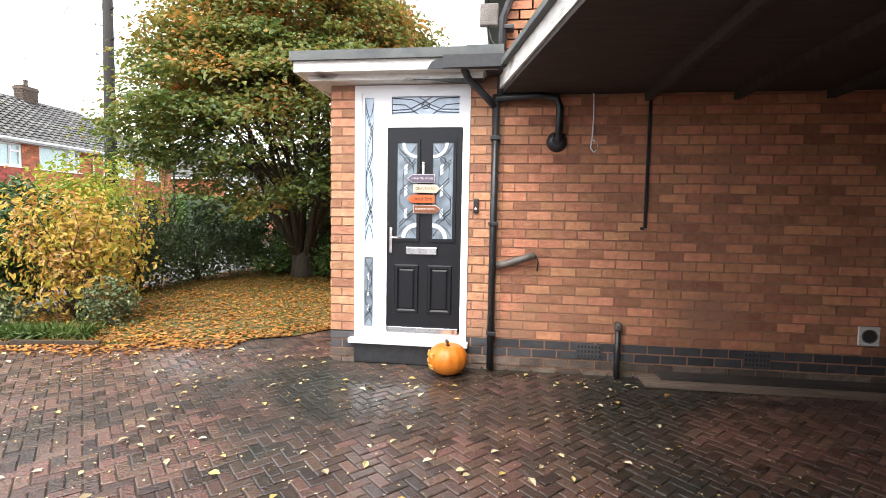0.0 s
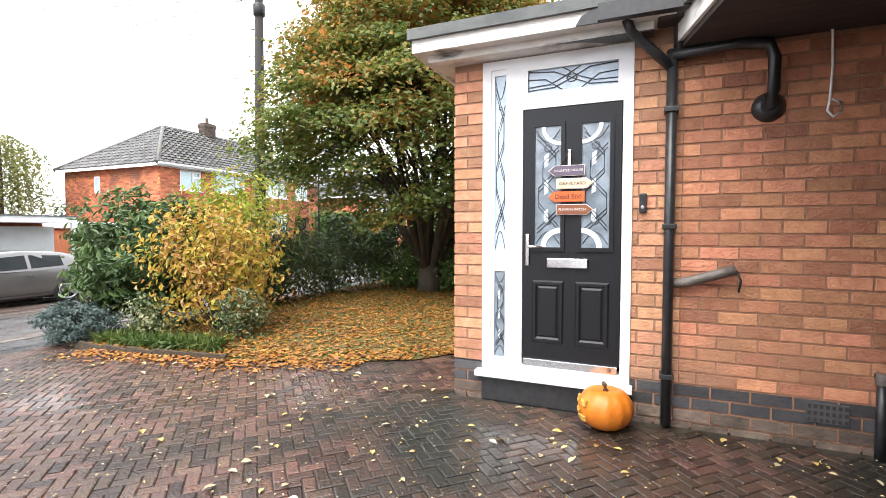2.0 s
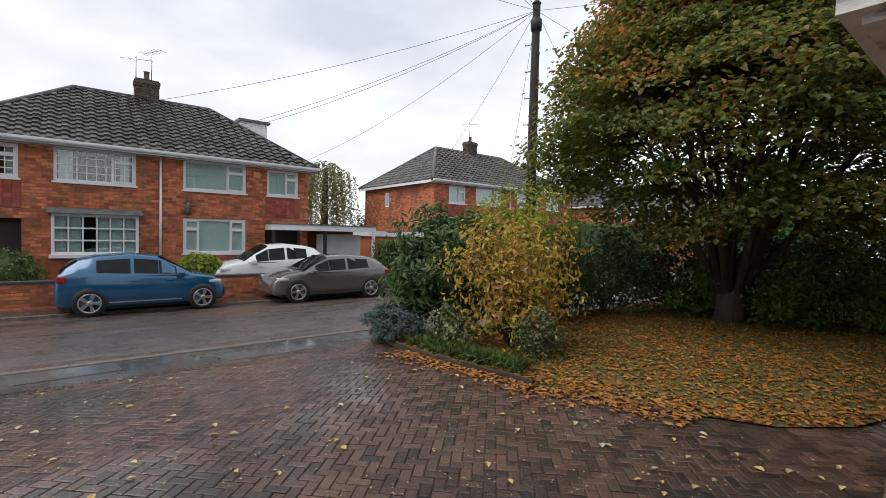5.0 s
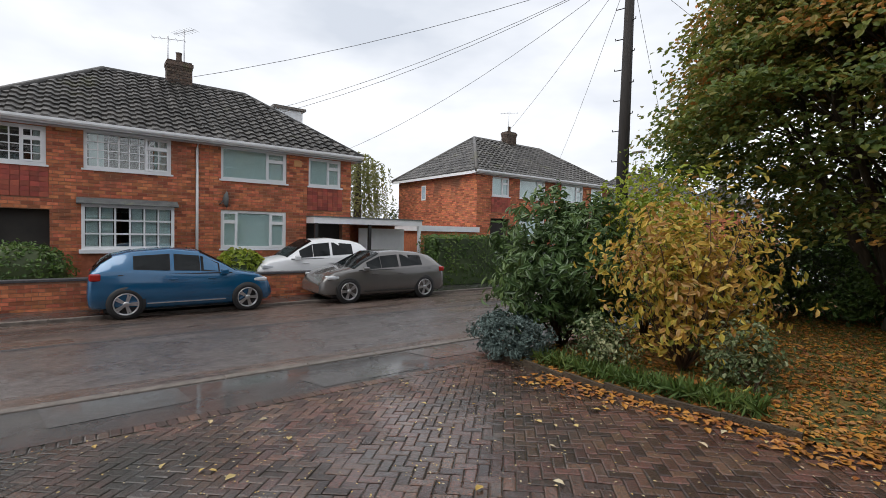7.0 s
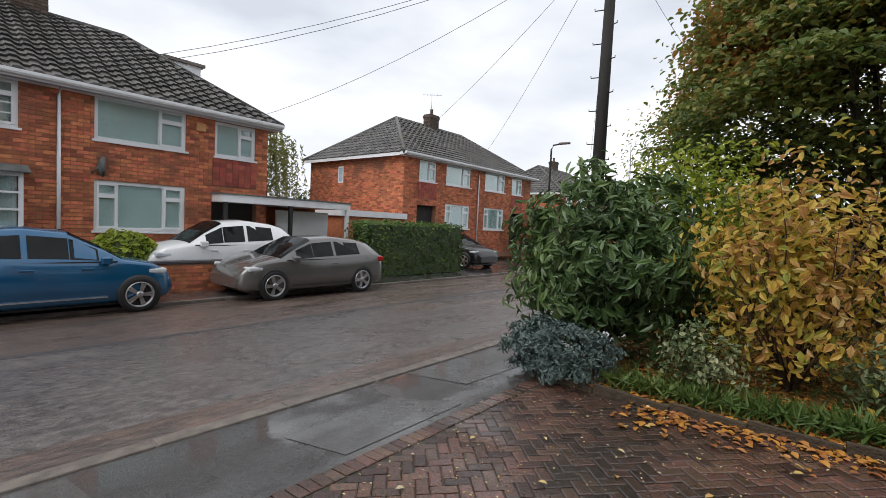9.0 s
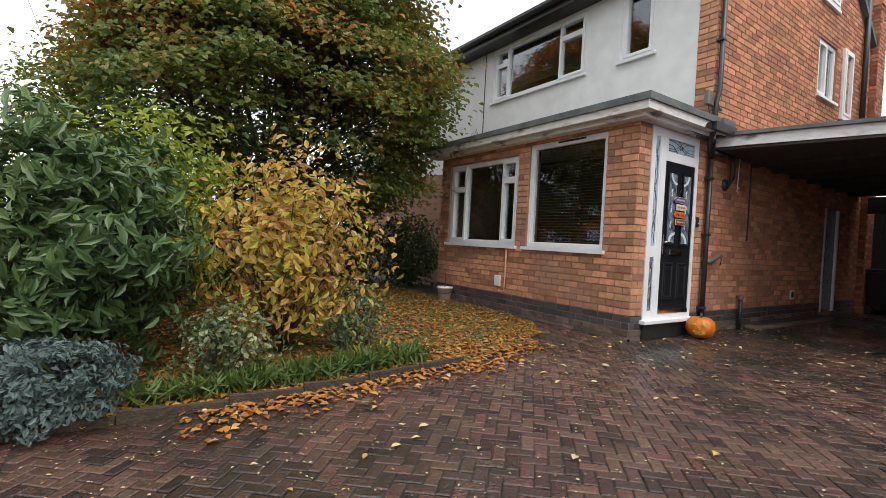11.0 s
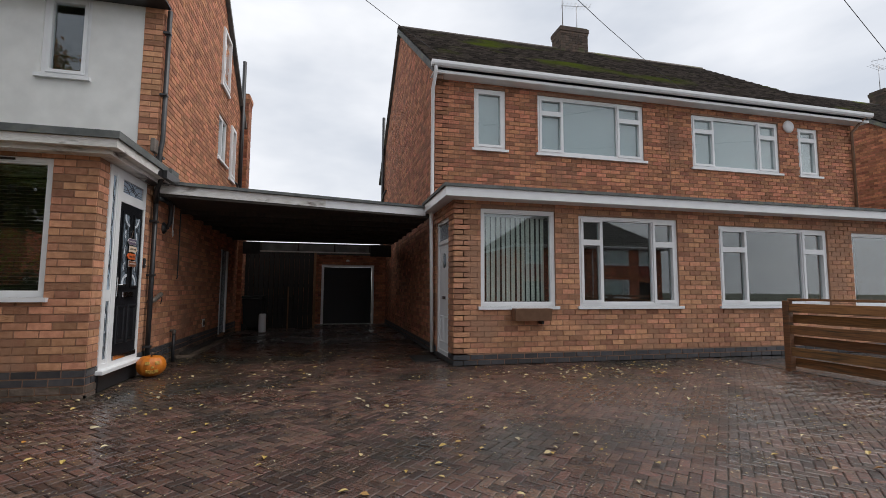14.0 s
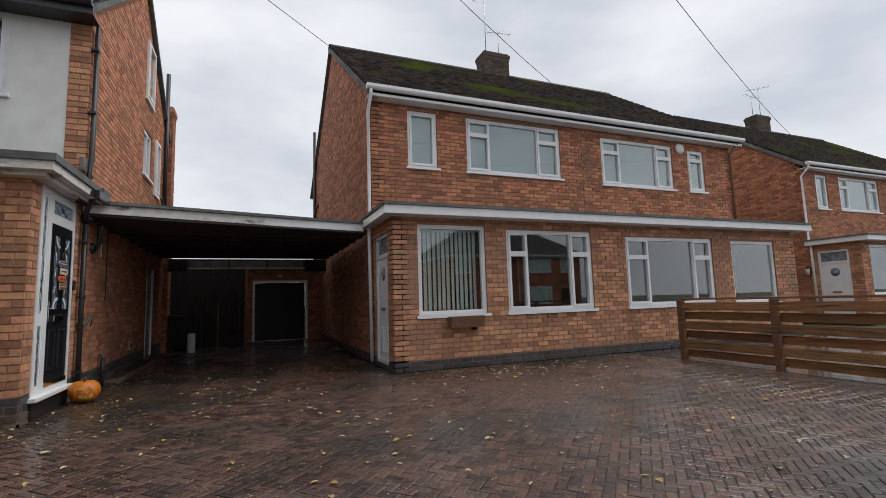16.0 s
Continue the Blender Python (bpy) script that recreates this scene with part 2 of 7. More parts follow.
M_FOOTING = mat("dirty_footing", (0.17, 0.125, 0.095), 0.85, (0.10, 0.075, 0.06), 9, 0.6, 40, island=0.35, stain=(0.05, 0.055, 0.03), stain_scale=3, stain_at=0.55)
M_POLE = mat("tarred_pole", (0.014, 0.012, 0.011), 0.8, (0.026, 0.021, 0.018), 6, 0.5, 30, stretch=(6, 6, 0.6))


# ---- building helpers ----
def to_mesh(name, bm):
    me = bpy.data.meshes.new(name)
    bm.to_mesh(me)
    bm.free()
    return me


def part(name, bm, material, parent=None, label="", kind=""):
    me = bm if isinstance(bm, bpy.types.Mesh) else to_mesh(name, bm)
    if not me.materials:
        me.materials.append(material)
    ob = new(name, me)
    if parent:
        ob.parent = parent
    return tagged(ob, label=label, kind=kind)


def thing(name, label, category, group="", at=(0, 0, 0), turn=0.0):
    ob = new(name)
    ob.empty_display_size = 0.1
    ob.matrix_world = pose(*at, 0, 0, turn)
    return tagged(ob, label, category, group)


def add_box(bm, x0, x1, y0, y1, z0, z1):
    v = [bm.verts.new((x, y, z)) for z in (z0, z1) for y in (y0, y1) for x in (x0, x1)]
    for f in ((0, 2, 3, 1), (4, 5, 7, 6), (0, 1, 5, 4), (2, 6, 7, 3), (0, 4, 6, 2), (1, 3, 7, 5)):
        bm.faces.new([v[i] for i in f])
    return v


def box(x0, x1, y0, y1, z0, z1, bevel=0.0):
    bm = bmesh.new()
    add_box(bm, min(x0, x1), max(x0, x1), min(y0, y1), max(y0, y1), min(z0, z1), max(z0, z1))
    if bevel:
        bmesh.ops.bevel(bm, geom=bm.edges[:], offset=bevel, segments=2, affect="EDGES", profile=0.5)
    return bm


def prism(points, axis, a, b):
    """A polygon in the plane across axis, drawn out from a to b."""
    bm = bmesh.new()

    def place(p, q):
        return (q, p[0], p[1]) if axis == "x" else (p[0], q, p[1]) if axis == "y" else (p[0], p[1], q)
    lo, hi = [bm.verts.new(place(p, a)) for p in points], [bm.verts.new(place(p, b)) for p in points]
    bm.faces.new(lo[::-1])
    bm.faces.new(hi)
    for i in range(len(points)):
        j = (i + 1) % len(points)
        bm.faces.new((lo[i], lo[j], hi[j], hi[i]))
    bmesh.ops.recalc_face_normals(bm, faces=bm.faces[:])
    return bm


def tube(path, radius, sides=10, r_end=None):
    """A round tube along points, with mitred bends."""
    bm = bmesh.new()
    rings = []
    pts = [Vector(p) for p in path]
    for i, p in enumerate(pts):
        d = (pts[min(i + 1, len(pts) - 1)] - pts[max(i - 1, 0)]).normalized()
        side = d.cross(Vector((0, 0, 1)) if abs(d.z) < 0.95 else Vector((1, 0, 0))).normalized()
        up = side.cross(d)
        r = radius + ((r_end if r_end is not None else radius) - radius) * i / max(1, len(pts) - 1)
        rings.append([bm.verts.new(p + r * (math.cos(a) * side + math.sin(a) * up)) for a in [k * math.tau / sides for k in range(sides)]])
    for a, b in zip(rings, rings[1:]):
        for k in range(sides):
            f = bm.faces.new((a[k], a[(k + 1) % sides], b[(k + 1) % sides], b[k]))
            f.smooth = True
    bm.faces.new(rings[0][::-1])
    bm.faces.new(rings[-1])
    bmesh.ops.recalc_face_normals(bm, faces=bm.faces[:])
    return bm


def lathe(profile, sides=24, at=(0, 0, 0), axis="z", caps=True):
    bm = bmesh.new()
    rings = []
    for r, h in profile:
        ring = []
        for k in range(sides):
            a = k * math.tau / sides
            c, s = r * math.cos(a), r * math.sin(a)
            ring.append(bm.verts.new((at[0] + c, at[1] + s, at[2] + h) if axis == "z" else (at[0] + c, at[1] + h, at[2] + s)))
        rings.append(ring)
    for a, b in zip(rings, rings[1:]):
        for k in range(sides):
            f = bm.faces.new((a[k], a[(k + 1) % sides], b[(k + 1) % sides], b[k]))
            f.smooth = True
    if caps:
        bm.faces.new(rings[0][::-1])
        bm.faces.new(rings[-1])
    bmesh.ops.recalc_face_normals(bm, faces=bm.faces[:])
    return bm


def on_wall(axis, plane, out):
    """A function that turns (along, height, proud) on a wall into a place."""
    return (lambda u, z, d: (u, plane + out * d, z)) if axis == "x" else (lambda u, z, d: (plane + out * d, u, z))


def wall_box(bm, axis, plane, out, u0, u1, z0, z1, d0, d1):
    f = on_wall(axis, plane, out)
    a, b = f(u0, z0, d0), f(u1, z1, d1)
    add_box(bm, min(a[0], b[0]), max(a[0], b[0]), min(a[1], b[1]), max(a[1], b[1]), min(a[2], b[2]), max(a[2], b[2]))


def wall(name, axis, plane, out, u0, u1, z0, z1, holes, material, label, thick=0.24, parent=None):
    """A thick wall with openings right through it; holes are (u0, u1, z0, z1)."""
    us = sorted({u0, u1, *[h for q in holes for h in q[:2] if u0 < h < u1]})
    zs = sorted({z0, z1, *[h for q in holes for h in q[2:] if z0 < h < z1]})
    f = on_wall(axis, plane, out)
    bm, seen = bmesh.new(), {}

    def vert(i, j, k):
        if (i, j, k) not in seen:
            seen[i, j, k] = bm.verts.new(f(us[i], zs[j], 0.0 if k else -thick))
        return seen[i, j, k]

    def solid(i, j):
        if not (0 <= i < len(us) - 1 and 0 <= j < len(zs) - 1):
            return False
        a, c = (us[i] + us[i + 1]) / 2, (zs[j] + zs[j + 1]) / 2
        return not any(h[0] < a < h[1] and h[2] < c < h[3] for h in holes)
    for i in range(len(us) - 1):
        for j in range(len(zs) - 1):
            if not solid(i, j):
                continue
            for k in (0, 1):
                bm.faces.new([vert(*p, k) for p in ((i, j), (i + 1, j), (i + 1, j + 1), (i, j + 1))])
            for di, dj, p, q in ((-1, 0, (i, j), (i, j + 1)), (1, 0, (i + 1, j), (i + 1, j + 1)), (0, -1, (i, j), (i + 1, j)), (0, 1, (i, j + 1), (i + 1, j + 1))):
                if not solid(i + di, j + dj):
                    bm.faces.new((vert(*p, 0), vert(*q, 0), vert(*q, 1), vert(*p, 1)))
    bmesh.ops.recalc_face_normals(bm, faces=bm.faces[:])
    ob = part(name, bm, material, parent)
    return tagged(ob, label=label, kind="" if parent else "structure")


BRICK_L, BRICK_H, MORTAR = 0.238, 0.0885, 0.011


def brick_list(u0, u1, z0, z1, holes, length=BRICK_L, height=BRICK_H, top=None, start=0):
    """(u0, u1, z0, z1) of each brick of a stretcher-bond face; top(u) may cut the wall's upper edge."""
    made = []
    rows = int(round((z1 - z0) / height))
    for r in range(rows):
        a, b = z0 + r * height, z0 + (r + 1) * height - MORTAR
        mid = (a + b) / 2
        cuts = sorted((h[0], h[1]) for h in holes if h[2] - 0.02 < mid < h[3] + 0.02)
        spans, at = [], u0
        for c, d in cuts:
            if c > at:
                spans.append((at, min(c, u1)))
            at = max(at, d)
        if at < u1:
            spans.append((at, u1))
        off = (0.0 if (r + start) % 2 else length / 2)
        for s, e in spans:
            k = math.floor((s - u0 + off) / length)
            while True:
                p, q = u0 - off + k * length, u0 - off + (k + 1) * length
                k += 1
                if p >= e - 0.02:
                    break
                p, q = max(p, s), min(q, e)
                if e - q < 0.06:
                    q = e + MORTAR
                if q - p < 0.05:
                    continue
                if top and b > min(top(p), top(q)):
                    continue
                made.append((p, q - MORTAR, a, b))
    return made


def brick_mesh(name, axis, plane, out, bricks, proud=0.010, jitter=0.003):
    """All these bricks as one mesh, each an island with a worn front edge."""
    f = on_wall(axis, plane, out)
    rng = random.Random(len(bricks))
    vs, fs = [], []
    for u0, u1, z0, z1 in bricks:
        p = proud + rng.uniform(-jitter, jitter)
        e = 0.003
        n = len(vs)
        vs += [f(u0, z0, -0.01), f(u1, z0, -0.01), f(u1, z1, -0.01), f(u0, z1, -0.01),
               f(u0 + e, z0 + e, p), f(u1 - e, z0 + e, p), f(u1 - e, z1 - e, p), f(u0 + e, z1 - e, p)]
        quad = [(4, 5, 6, 7), (0, 1, 5, 4), (1, 2, 6, 5), (2, 3, 7, 6), (3, 0, 4, 7)]
        flip = (axis == "x") == (out > 0)
        fs += [tuple(n + i for i in (q[::-1] if flip else q)) for q in quad]
    me = bpy.data.meshes.new(name)
    me.from_pydata(vs, [], fs)
    return me


def brick_face(parent, axis, plane, out, bricks, material, singles=0, prefer=None):
    """Bricks on a wall: those nearest the point prefer as parts of their own, the rest joined."""
    if singles and prefer:
        bricks = sorted(bricks, key=lambda b: (b[0] - prefer[0]) ** 2 + (b[2] - prefer[1]) ** 2)
        own, rest = bricks[:singles], bricks[singles:]
        shared = {}
        f = on_wall(axis, plane, out)
        for u0, u1, z0, z1 in own:
            key = (round(u1 - u0, 2), round(z1 - z0, 3))
            if key not in shared:
                shared[key] = brick_mesh("brick", axis, 0.0, out, [(0, u1 - u0, 0, z1 - z0)])
            ob = part("brick", shared[key], material, parent)
            ob.location = f(u0, z0, 0)
    else:
        rest = bricks
    if rest:
        part("brickwork", brick_mesh("brickwork", axis, plane, out, rest), material, parent, kind="stuff")


def window(name, axis, plane, out, u0, u1, z0, z1, parent, lights, frame_w=0.055, sill=True, glass=None, recess=0.06, back=None, back_depth=0.03):
    """A white framed window: lights lists (u0, u1, z0, z1) fractions of the panes, with opening sashes marked by a fifth value."""
    win = part(name, bmesh.new(), M_UPVC, parent)
    bm = win.data
    b = bmesh.new()
    W, H = u1 - u0, z1 - z0
    for a in ((u0, u1, z0, z0 + frame_w), (u0, u1, z1 - frame_w, z1), (u0, u0 + frame_w, z0 + frame_w, z1 - frame_w), (u1 - frame_w, u1, z0 + frame_w, z1 - frame_w)):
        wall_box(b, axis, plane, out, *a, -recess - 0.06, -recess + 0.03)
    b.to_mesh(bm)
    b.free()
    win.name = name
    iu0, iu1, iz0, iz1 = u0 + frame_w, u1 - frame_w, z0 + frame_w, z1 - frame_w
    for lt in lights:
        a0, a1 = iu0 + (iu1 - iu0) * lt[0], iu0 + (iu1 - iu0) * lt[1]
        c0, c1 = iz0 + (iz1 - iz0) * lt[2], iz0 + (iz1 - iz0) * lt[3]
        w = 0.05 if len(lt) > 4 else 0.022
        s = bmesh.new()
        for a in ((a0, a1, c0, c0 + w), (a0, a1, c1 - w, c1), (a0, a0 + w, c0 + w, c1 - w), (a1 - w, a1, c0 + w, c1 - w)):
            wall_box(s, axis, plane, out, *a, -recess - 0.05, -recess + (0.045 if len(lt) > 4 else 0.02))
        part("sash" if len(lt) > 4 else "mullion", s, M_UPVC, win)
        g = bmesh.new()
        wall_box(g, axis, plane, out, a0 + w, a1 - w, c0 + w, c1 - w, -recess - 0.02, -recess - 0.014)
        p = part("pane", g, glass or M_GLASS, win)
        p.visible_shadow = False
    if sill:
        s = bmesh.new()
        wall_box(s, axis, plane, out, u0 - 0.05, u1 + 0.05, z0 - 0.05, z0, -recess - 0.05, 0.06)
        part("window_sill", s, M_UPVC, win)
    if back:
        s = bmesh.new()
        wall_box(s, axis, plane, out, u0 + 0.01, u1 - 0.01, z0 + 0.01, z1 - 0.01, -recess - back_depth - 0.02, -recess - back_depth)
        part("curtain", s, back, win)
    return win


THREE = [(0, 0.22, 0, 0.72, 1), (0, 0.22, 0.72, 1, 1), (0.22, 0.76, 0, 1), (0.76, 1, 0, 0.72, 1), (0.76, 1, 0.72, 1, 1)]


def ground_z(x):
    """The height of the ground, which falls away to the road."""
    return float(np.interp(x, [-60, -16, -13.92, -13.9, -12.6, -6.2, -3.2, 60], [-0.5, -0.5, -0.55, -0.61, -0.57, -0.18, 0, 0]))


def sheet(points, lift, step=0.5):
    """A flat-lying polygon cut across x so that it follows the ground."""
    bm = bmesh.new()
    bm.faces.new([bm.verts.new((x, y, 0)) for x, y in points])
    xs = [p[0] for p in points]
    for cut in (-16, -13.92, -13.9, -12.6, -6.2, -3.2):
        if min(xs) < cut < max(xs):
            bmesh.ops.bisect_plane(bm, geom=bm.verts[:] + bm.edges[:] + bm.faces[:], plane_co=(cut, 0, 0), plane_no=(1, 0, 0))
    for v in bm.verts:
        v.co.z = ground_z(v.co.x) + lift
    bmesh.ops.recalc_face_normals(bm, faces=bm.faces[:])
    if bm.faces[0].normal.z < 0:
        bmesh.ops.reverse_faces(bm, faces=bm.faces[:])
    return bm


# ---- ground, road, pavement ----
tagged(part("ground", sheet([(-400, -400), (400, -400), (400, 400), (-400, 400)], -0.03), M_GROUND), "earth and tarmac ground that reaches the horizon", "ground", kind="structure")
NEAR_KERB, PAVE_IN, FAR_KERB, FAR_WALL = -6.95, -5.85, -13.9, -15.15
tagged(part("road", sheet([(FAR_KERB, -160), (NEAR_KERB, -160), (NEAR_KERB, 160), (FAR_KERB, 160)], 0.0), M_ASPHALT), "wet patched asphalt residential road", "road", kind="structure")
tagged(part("pavement_near", sheet([(NEAR_KERB - 0.001, -160), (PAVE_IN + 0.02, -160), (PAVE_IN + 0.02, 160), (NEAR_KERB - 0.001, 160)], 0.0), M_PAVE), "dark wet tarmac pavement beside the road", "pavement", kind="structure")
tagged(part("road_seam", sheet([(-10.78, -60), (-10.66, -60), (-10.66, 60), (-10.78, 60)], 0.004), M_PLINTH), "dark tar seam along the middle of the road", "road", kind="structure")
tagged(part("road_strip_far", sheet([(FAR_KERB + 0.07, -60), (-10.8, -60), (-10.8, 60), (FAR_KERB + 0.07, 60)], 0.003), M_ASPHALT_BROWN), "worn brown asphalt along the far side of the road", "road", kind="structure")
tagged(part("road_strip_near", sheet([(NEAR_KERB - 0.5, -60), (NEAR_KERB - 0.07, -60), (NEAR_KERB - 0.07, 60), (NEAR_KERB - 0.42, 60)], 0.003), M_ASPHALT_BROWN), "brown strip of worn asphalt beside the near kerb", "road", kind="structure")
for cells in ([(-6.86, -4.3), (-6.2, -4.2), (-6.25, -3.2), (-6.84, -3.25)], [(-6.4, -2.2), (-5.9, -2.1), (-5.92, -0.9), (-6.45, -1.2)], [(-6.85, -0.6), (-6.2, -0.5), (-6.1, 1.4), (-6.8, 1.2)], [(-6.5, -7.4), (-5.95, -7.4), (-5.95, -5.6), (-6.4, -5.7)]):
    tagged(part("pavement_patch", sheet(cells, 0.004), M_PAVE_PATCH), "grey repaired rectangle in the dark pavement", "pavement", kind="structure")
tagged(part("neighbour_drive", sheet([(PAVE_IN + 0.02, -60), (1.2, -60), (1.2, -9.7), (PAVE_IN + 0.02, -9.7)], -0.004), M_PAVE), "dark wet drive beyond the fence", "driveway", kind="structure")
tagged(part("pavement_far", sheet([(FAR_WALL, -160), (FAR_KERB, -160), (FAR_KERB, 160), (FAR_WALL, 160)], 0.01), M_PAVE), "dark tarmac pavement across the road", "pavement", kind="structure")
tagged(part("front_yard_far", sheet([(-60, -160), (FAR_WALL, -160), (FAR_WALL, 160), (-60, 160)], 0.0), M_PAVE), "tarmac front yards across the road", "ground", kind="structure")


def kerb_run(name, x, z, y0, y1, top, label):
    root = part(name, box(x - 0.05, x + 0.05, y0, y1, z - 0.2, z + top - 0.012), M_KERB)
    tagged(root, label, "kerb", kind="structure")
    me = to_mesh("kerb_stone", box(-0.062, 0.062, 0.004, 0.906, -0.1, 0.0, 0.012))
    for i in range(int((y1 - y0) / 0.915)):
        ob = part("kerb_stone", me, M_KERB, root)
        ob.location = (x, y0 + i * 0.915, z + top)


kerb_run("kerb_far", FAR_KERB, -0.61, -22, 26, 0.075, "concrete kerb stones across the road")
kerb_run("kerb_near", NEAR_KERB, ground_z(NEAR_KERB), -22, 26, 0.018, "dropped concrete kerb stones at the drive")


# ---- houses ----
def tile_slope(name, a, b, c, d, tile_w, gauge, material, parent, roll=0.02, thick=0.02):
    """Roof tiles in courses on the quad a-b (eaves) to d-c (ridge), each tile an island that laps the one below."""
    a, b, c, d = (Vector(p) for p in (a, b, c, d))
    normal = (b - a).cross(d - a).normalized()
    if normal.z < 0:
        normal.negate()
    rows = max(2, int(((d + c) / 2 - (a + b) / 2).length / gauge))
    axis = (b - a).normalized()
    vs, fs = [], []
    rng = random.Random(7)
    for r in range(rows):
        t0, t1 = r / rows, min(1.0, (r + 1.18) / rows)
        l0, r0, l1, r1 = a.lerp(d, t0), b.lerp(c, t0), a.lerp(d, t1), b.lerp(c, t1)
        s0, e0 = (l0 - a).dot(axis), (r0 - a).dot(axis)
        s1, e1 = (l1 - a).dot(axis), (r1 - a).dot(axis)
        k = math.floor(s0 / tile_w)
        off = tile_w / 2 if r % 2 and roll == 0 else 0.0
        up = (l1 - l0) - axis * (l1 - l0).dot(axis)
        base = l0 - axis * s0
        while k * tile_w + off < e0:
            p, q = k * tile_w + off, (k + 1) * tile_w + off
            k += 1
            p0, q0, p1, q1 = max(p, s0), min(q, e0), max(p, s1), min(q, e1)
            if q0 - p0 < 0.02 or q1 - p1 < 0.01:
                continue
            lift = thick + rng.uniform(0, 0.006)
            n = len(vs)
            if roll:
                f = (0, 0.3, 0.42, 0.75, 1.0)
                hgt = (0.0, roll * 0.1, roll, roll, 0.0)
            else:
                f, hgt = (0, 1), (0, 0)
            m = len(f)
            for i in range(m):
                vs.append(base + axis * (p0 + (q0 - p0) * f[i]))
            for i in range(m):
                vs.append(base + axis * (p0 + (q0 - p0) * f[i]) + normal * (lift + hgt[i]))
            for i in range(m):
                vs.append(base + axis * (p1 + (q1 - p1) * f[i]) + up + normal * (hgt[i] + 0.002))
            for i in range(m - 1):
                fs.append((n + i, n + i + 1, n + m + i + 1, n + m + i))
                fs.append((n + m + i, n + m + i + 1, n + 2 * m + i + 1, n + 2 * m + i))
    me = bpy.data.meshes.new(name)
    me.from_pydata([tuple(v) for v in vs], [], fs)
    return part(name, me, material, parent, kind="stuff")


def slab(a, b, c, d, thick):
    """A thick slab under the quad."""
    bm = bmesh.new()
    top = [bm.verts.new(p) for p in (a, b, c, d)]
    low = [bm.verts.new((p[0], p[1], p[2] - thick)) for p in (a, b, c, d)]
    bm.faces.new(top)
    bm.faces.new(low[::-1])
    for i in range(4):
        bm.faces.new((top[i], low[i], low[(i + 1) % 4], top[(i + 1) % 4]))
    bmesh.ops.remove_doubles(bm, verts=bm.verts[:], dist=0.002)
    bmesh.ops.recalc_face_normals(bm, faces=bm.faces[:])
    return bm


def chimney(parent, x, y, z0, z1, w, l, pots, brick):
    bm = box(x - w / 2, x + w / 2, y - l / 2, y + l / 2, z0, z1)
    add_box(bm, x - w / 2 - 0.04, x + w / 2 + 0.04, y - l / 2 - 0.04, y + l / 2 + 0.04, z1 - 0.18, z1 - 0.06)
    add_box(bm, x - w / 2 - 0.02, x + w / 2 + 0.02, y - l / 2 - 0.02, y + l / 2 + 0.02, z1 - 0.26, z1 - 0.18)
    c = part("chimney", bm, brick, parent, "sooty brick chimney stack")
    for ax, pl, out, u0, u1 in (("y", x - w / 2, -1, y - l / 2, y + l / 2), ("y", x + w / 2, 1, y - l / 2, y + l / 2), ("x", y - l / 2, -1, x - w / 2, x + w / 2), ("x", y + l / 2, 1, x - w / 2, x + w / 2)):
        part("brickwork", brick_mesh("brickwork", ax, pl, out, brick_list(u0, u1, z0, z1 - 0.2, [])), brick, c, kind="stuff")
    for i in range(pots):
        part("chimney_pot", lathe([(0.11, 0), (0.12, 0.04), (0.09, 0.1), (0.09, 0.3), (0.11, 0.33), (0.08, 0.34)], 12, (x, y + (i - (pots - 1) / 2) * 0.32, z1)), M_BRICK_SOOT, c)


def gutter(parent, x, y0, y1, z, material, out=-1):
    prof = [(x, z + 0.05), (x, z - 0.04), (x + out * 0.03, z - 0.06), (x + out * 0.09, z - 0.05), (x + out * 0.115, z - 0.01), (x + out * 0.115, z + 0.05)]
    part("gutter", prism(prof, "y", y0, y1), material, parent)


def door_panels(door, axis, plane, out, u0, u1, z0, z1, skin, frame_w):
    """Raised, bevelled lower panels of a composite door."""
    for a, b in ((0.09, 0.44), (0.56, 0.91)):
        p0, p1 = u0 + (u1 - u0) * a, u0 + (u1 - u0) * b
        q0, q1 = z0 + 0.13, z0 + 0.62
        bm = bmesh.new()
        f = on_wall(axis, plane, out)
        rings = [(0.0, 0.0), (0.012, 0.012), (0.03, 0.012), (0.045, 0.0), (0.06, 0.008)]
        prev = None
        for inset, proud in rings:
            ring = [bm.verts.new(f(*q, proud + 0.001)) for q in ((p0 + inset, q0 + inset), (p1 - inset, q0 + inset), (p1 - inset, q1 - inset), (p0 + inset, q1 - inset))]
            if prev:
                for i in range(4):
                    bm.faces.new((prev[i], prev[(i + 1) % 4], ring[(i + 1) % 4], ring[i]))
            prev = ring
        bm.faces.new(prev)
        bmesh.ops.recalc_face_normals(bm, faces=bm.faces[:])
        part("door_panel", bm, skin, door)


# House with the black door: a low porch in front of a two-storey gable-ended house
AX, AM, AEND = 0.0, 1.7, 13.0
house_a = thing("house", "orange brick semi-detached house with white rendered front and flat-roofed porch", "house")
DOOR_A = (0.245, 1.378, 0.2, 2.735)
FROST_A = (6.35, 7.15, 0.1, 2.2)
PORCH_END = 4.35
AW1, AW2 = (0.46, 1.90, 1.11, 2.70), (2.14, 4.04, 1.11, 2.58)
wall("porch_side_wall", "x", 0.0, -1, 0.0, AM, 0, 2.9, [DOOR_A], M_MORTAR, "brick porch side wall", parent=house_a)
wall("porch_front_wall", "y", AX, -1, 0.24, PORCH_END, 0, 2.9, [AW1, AW2], M_MORTAR, "brick porch front wall", parent=house_a)
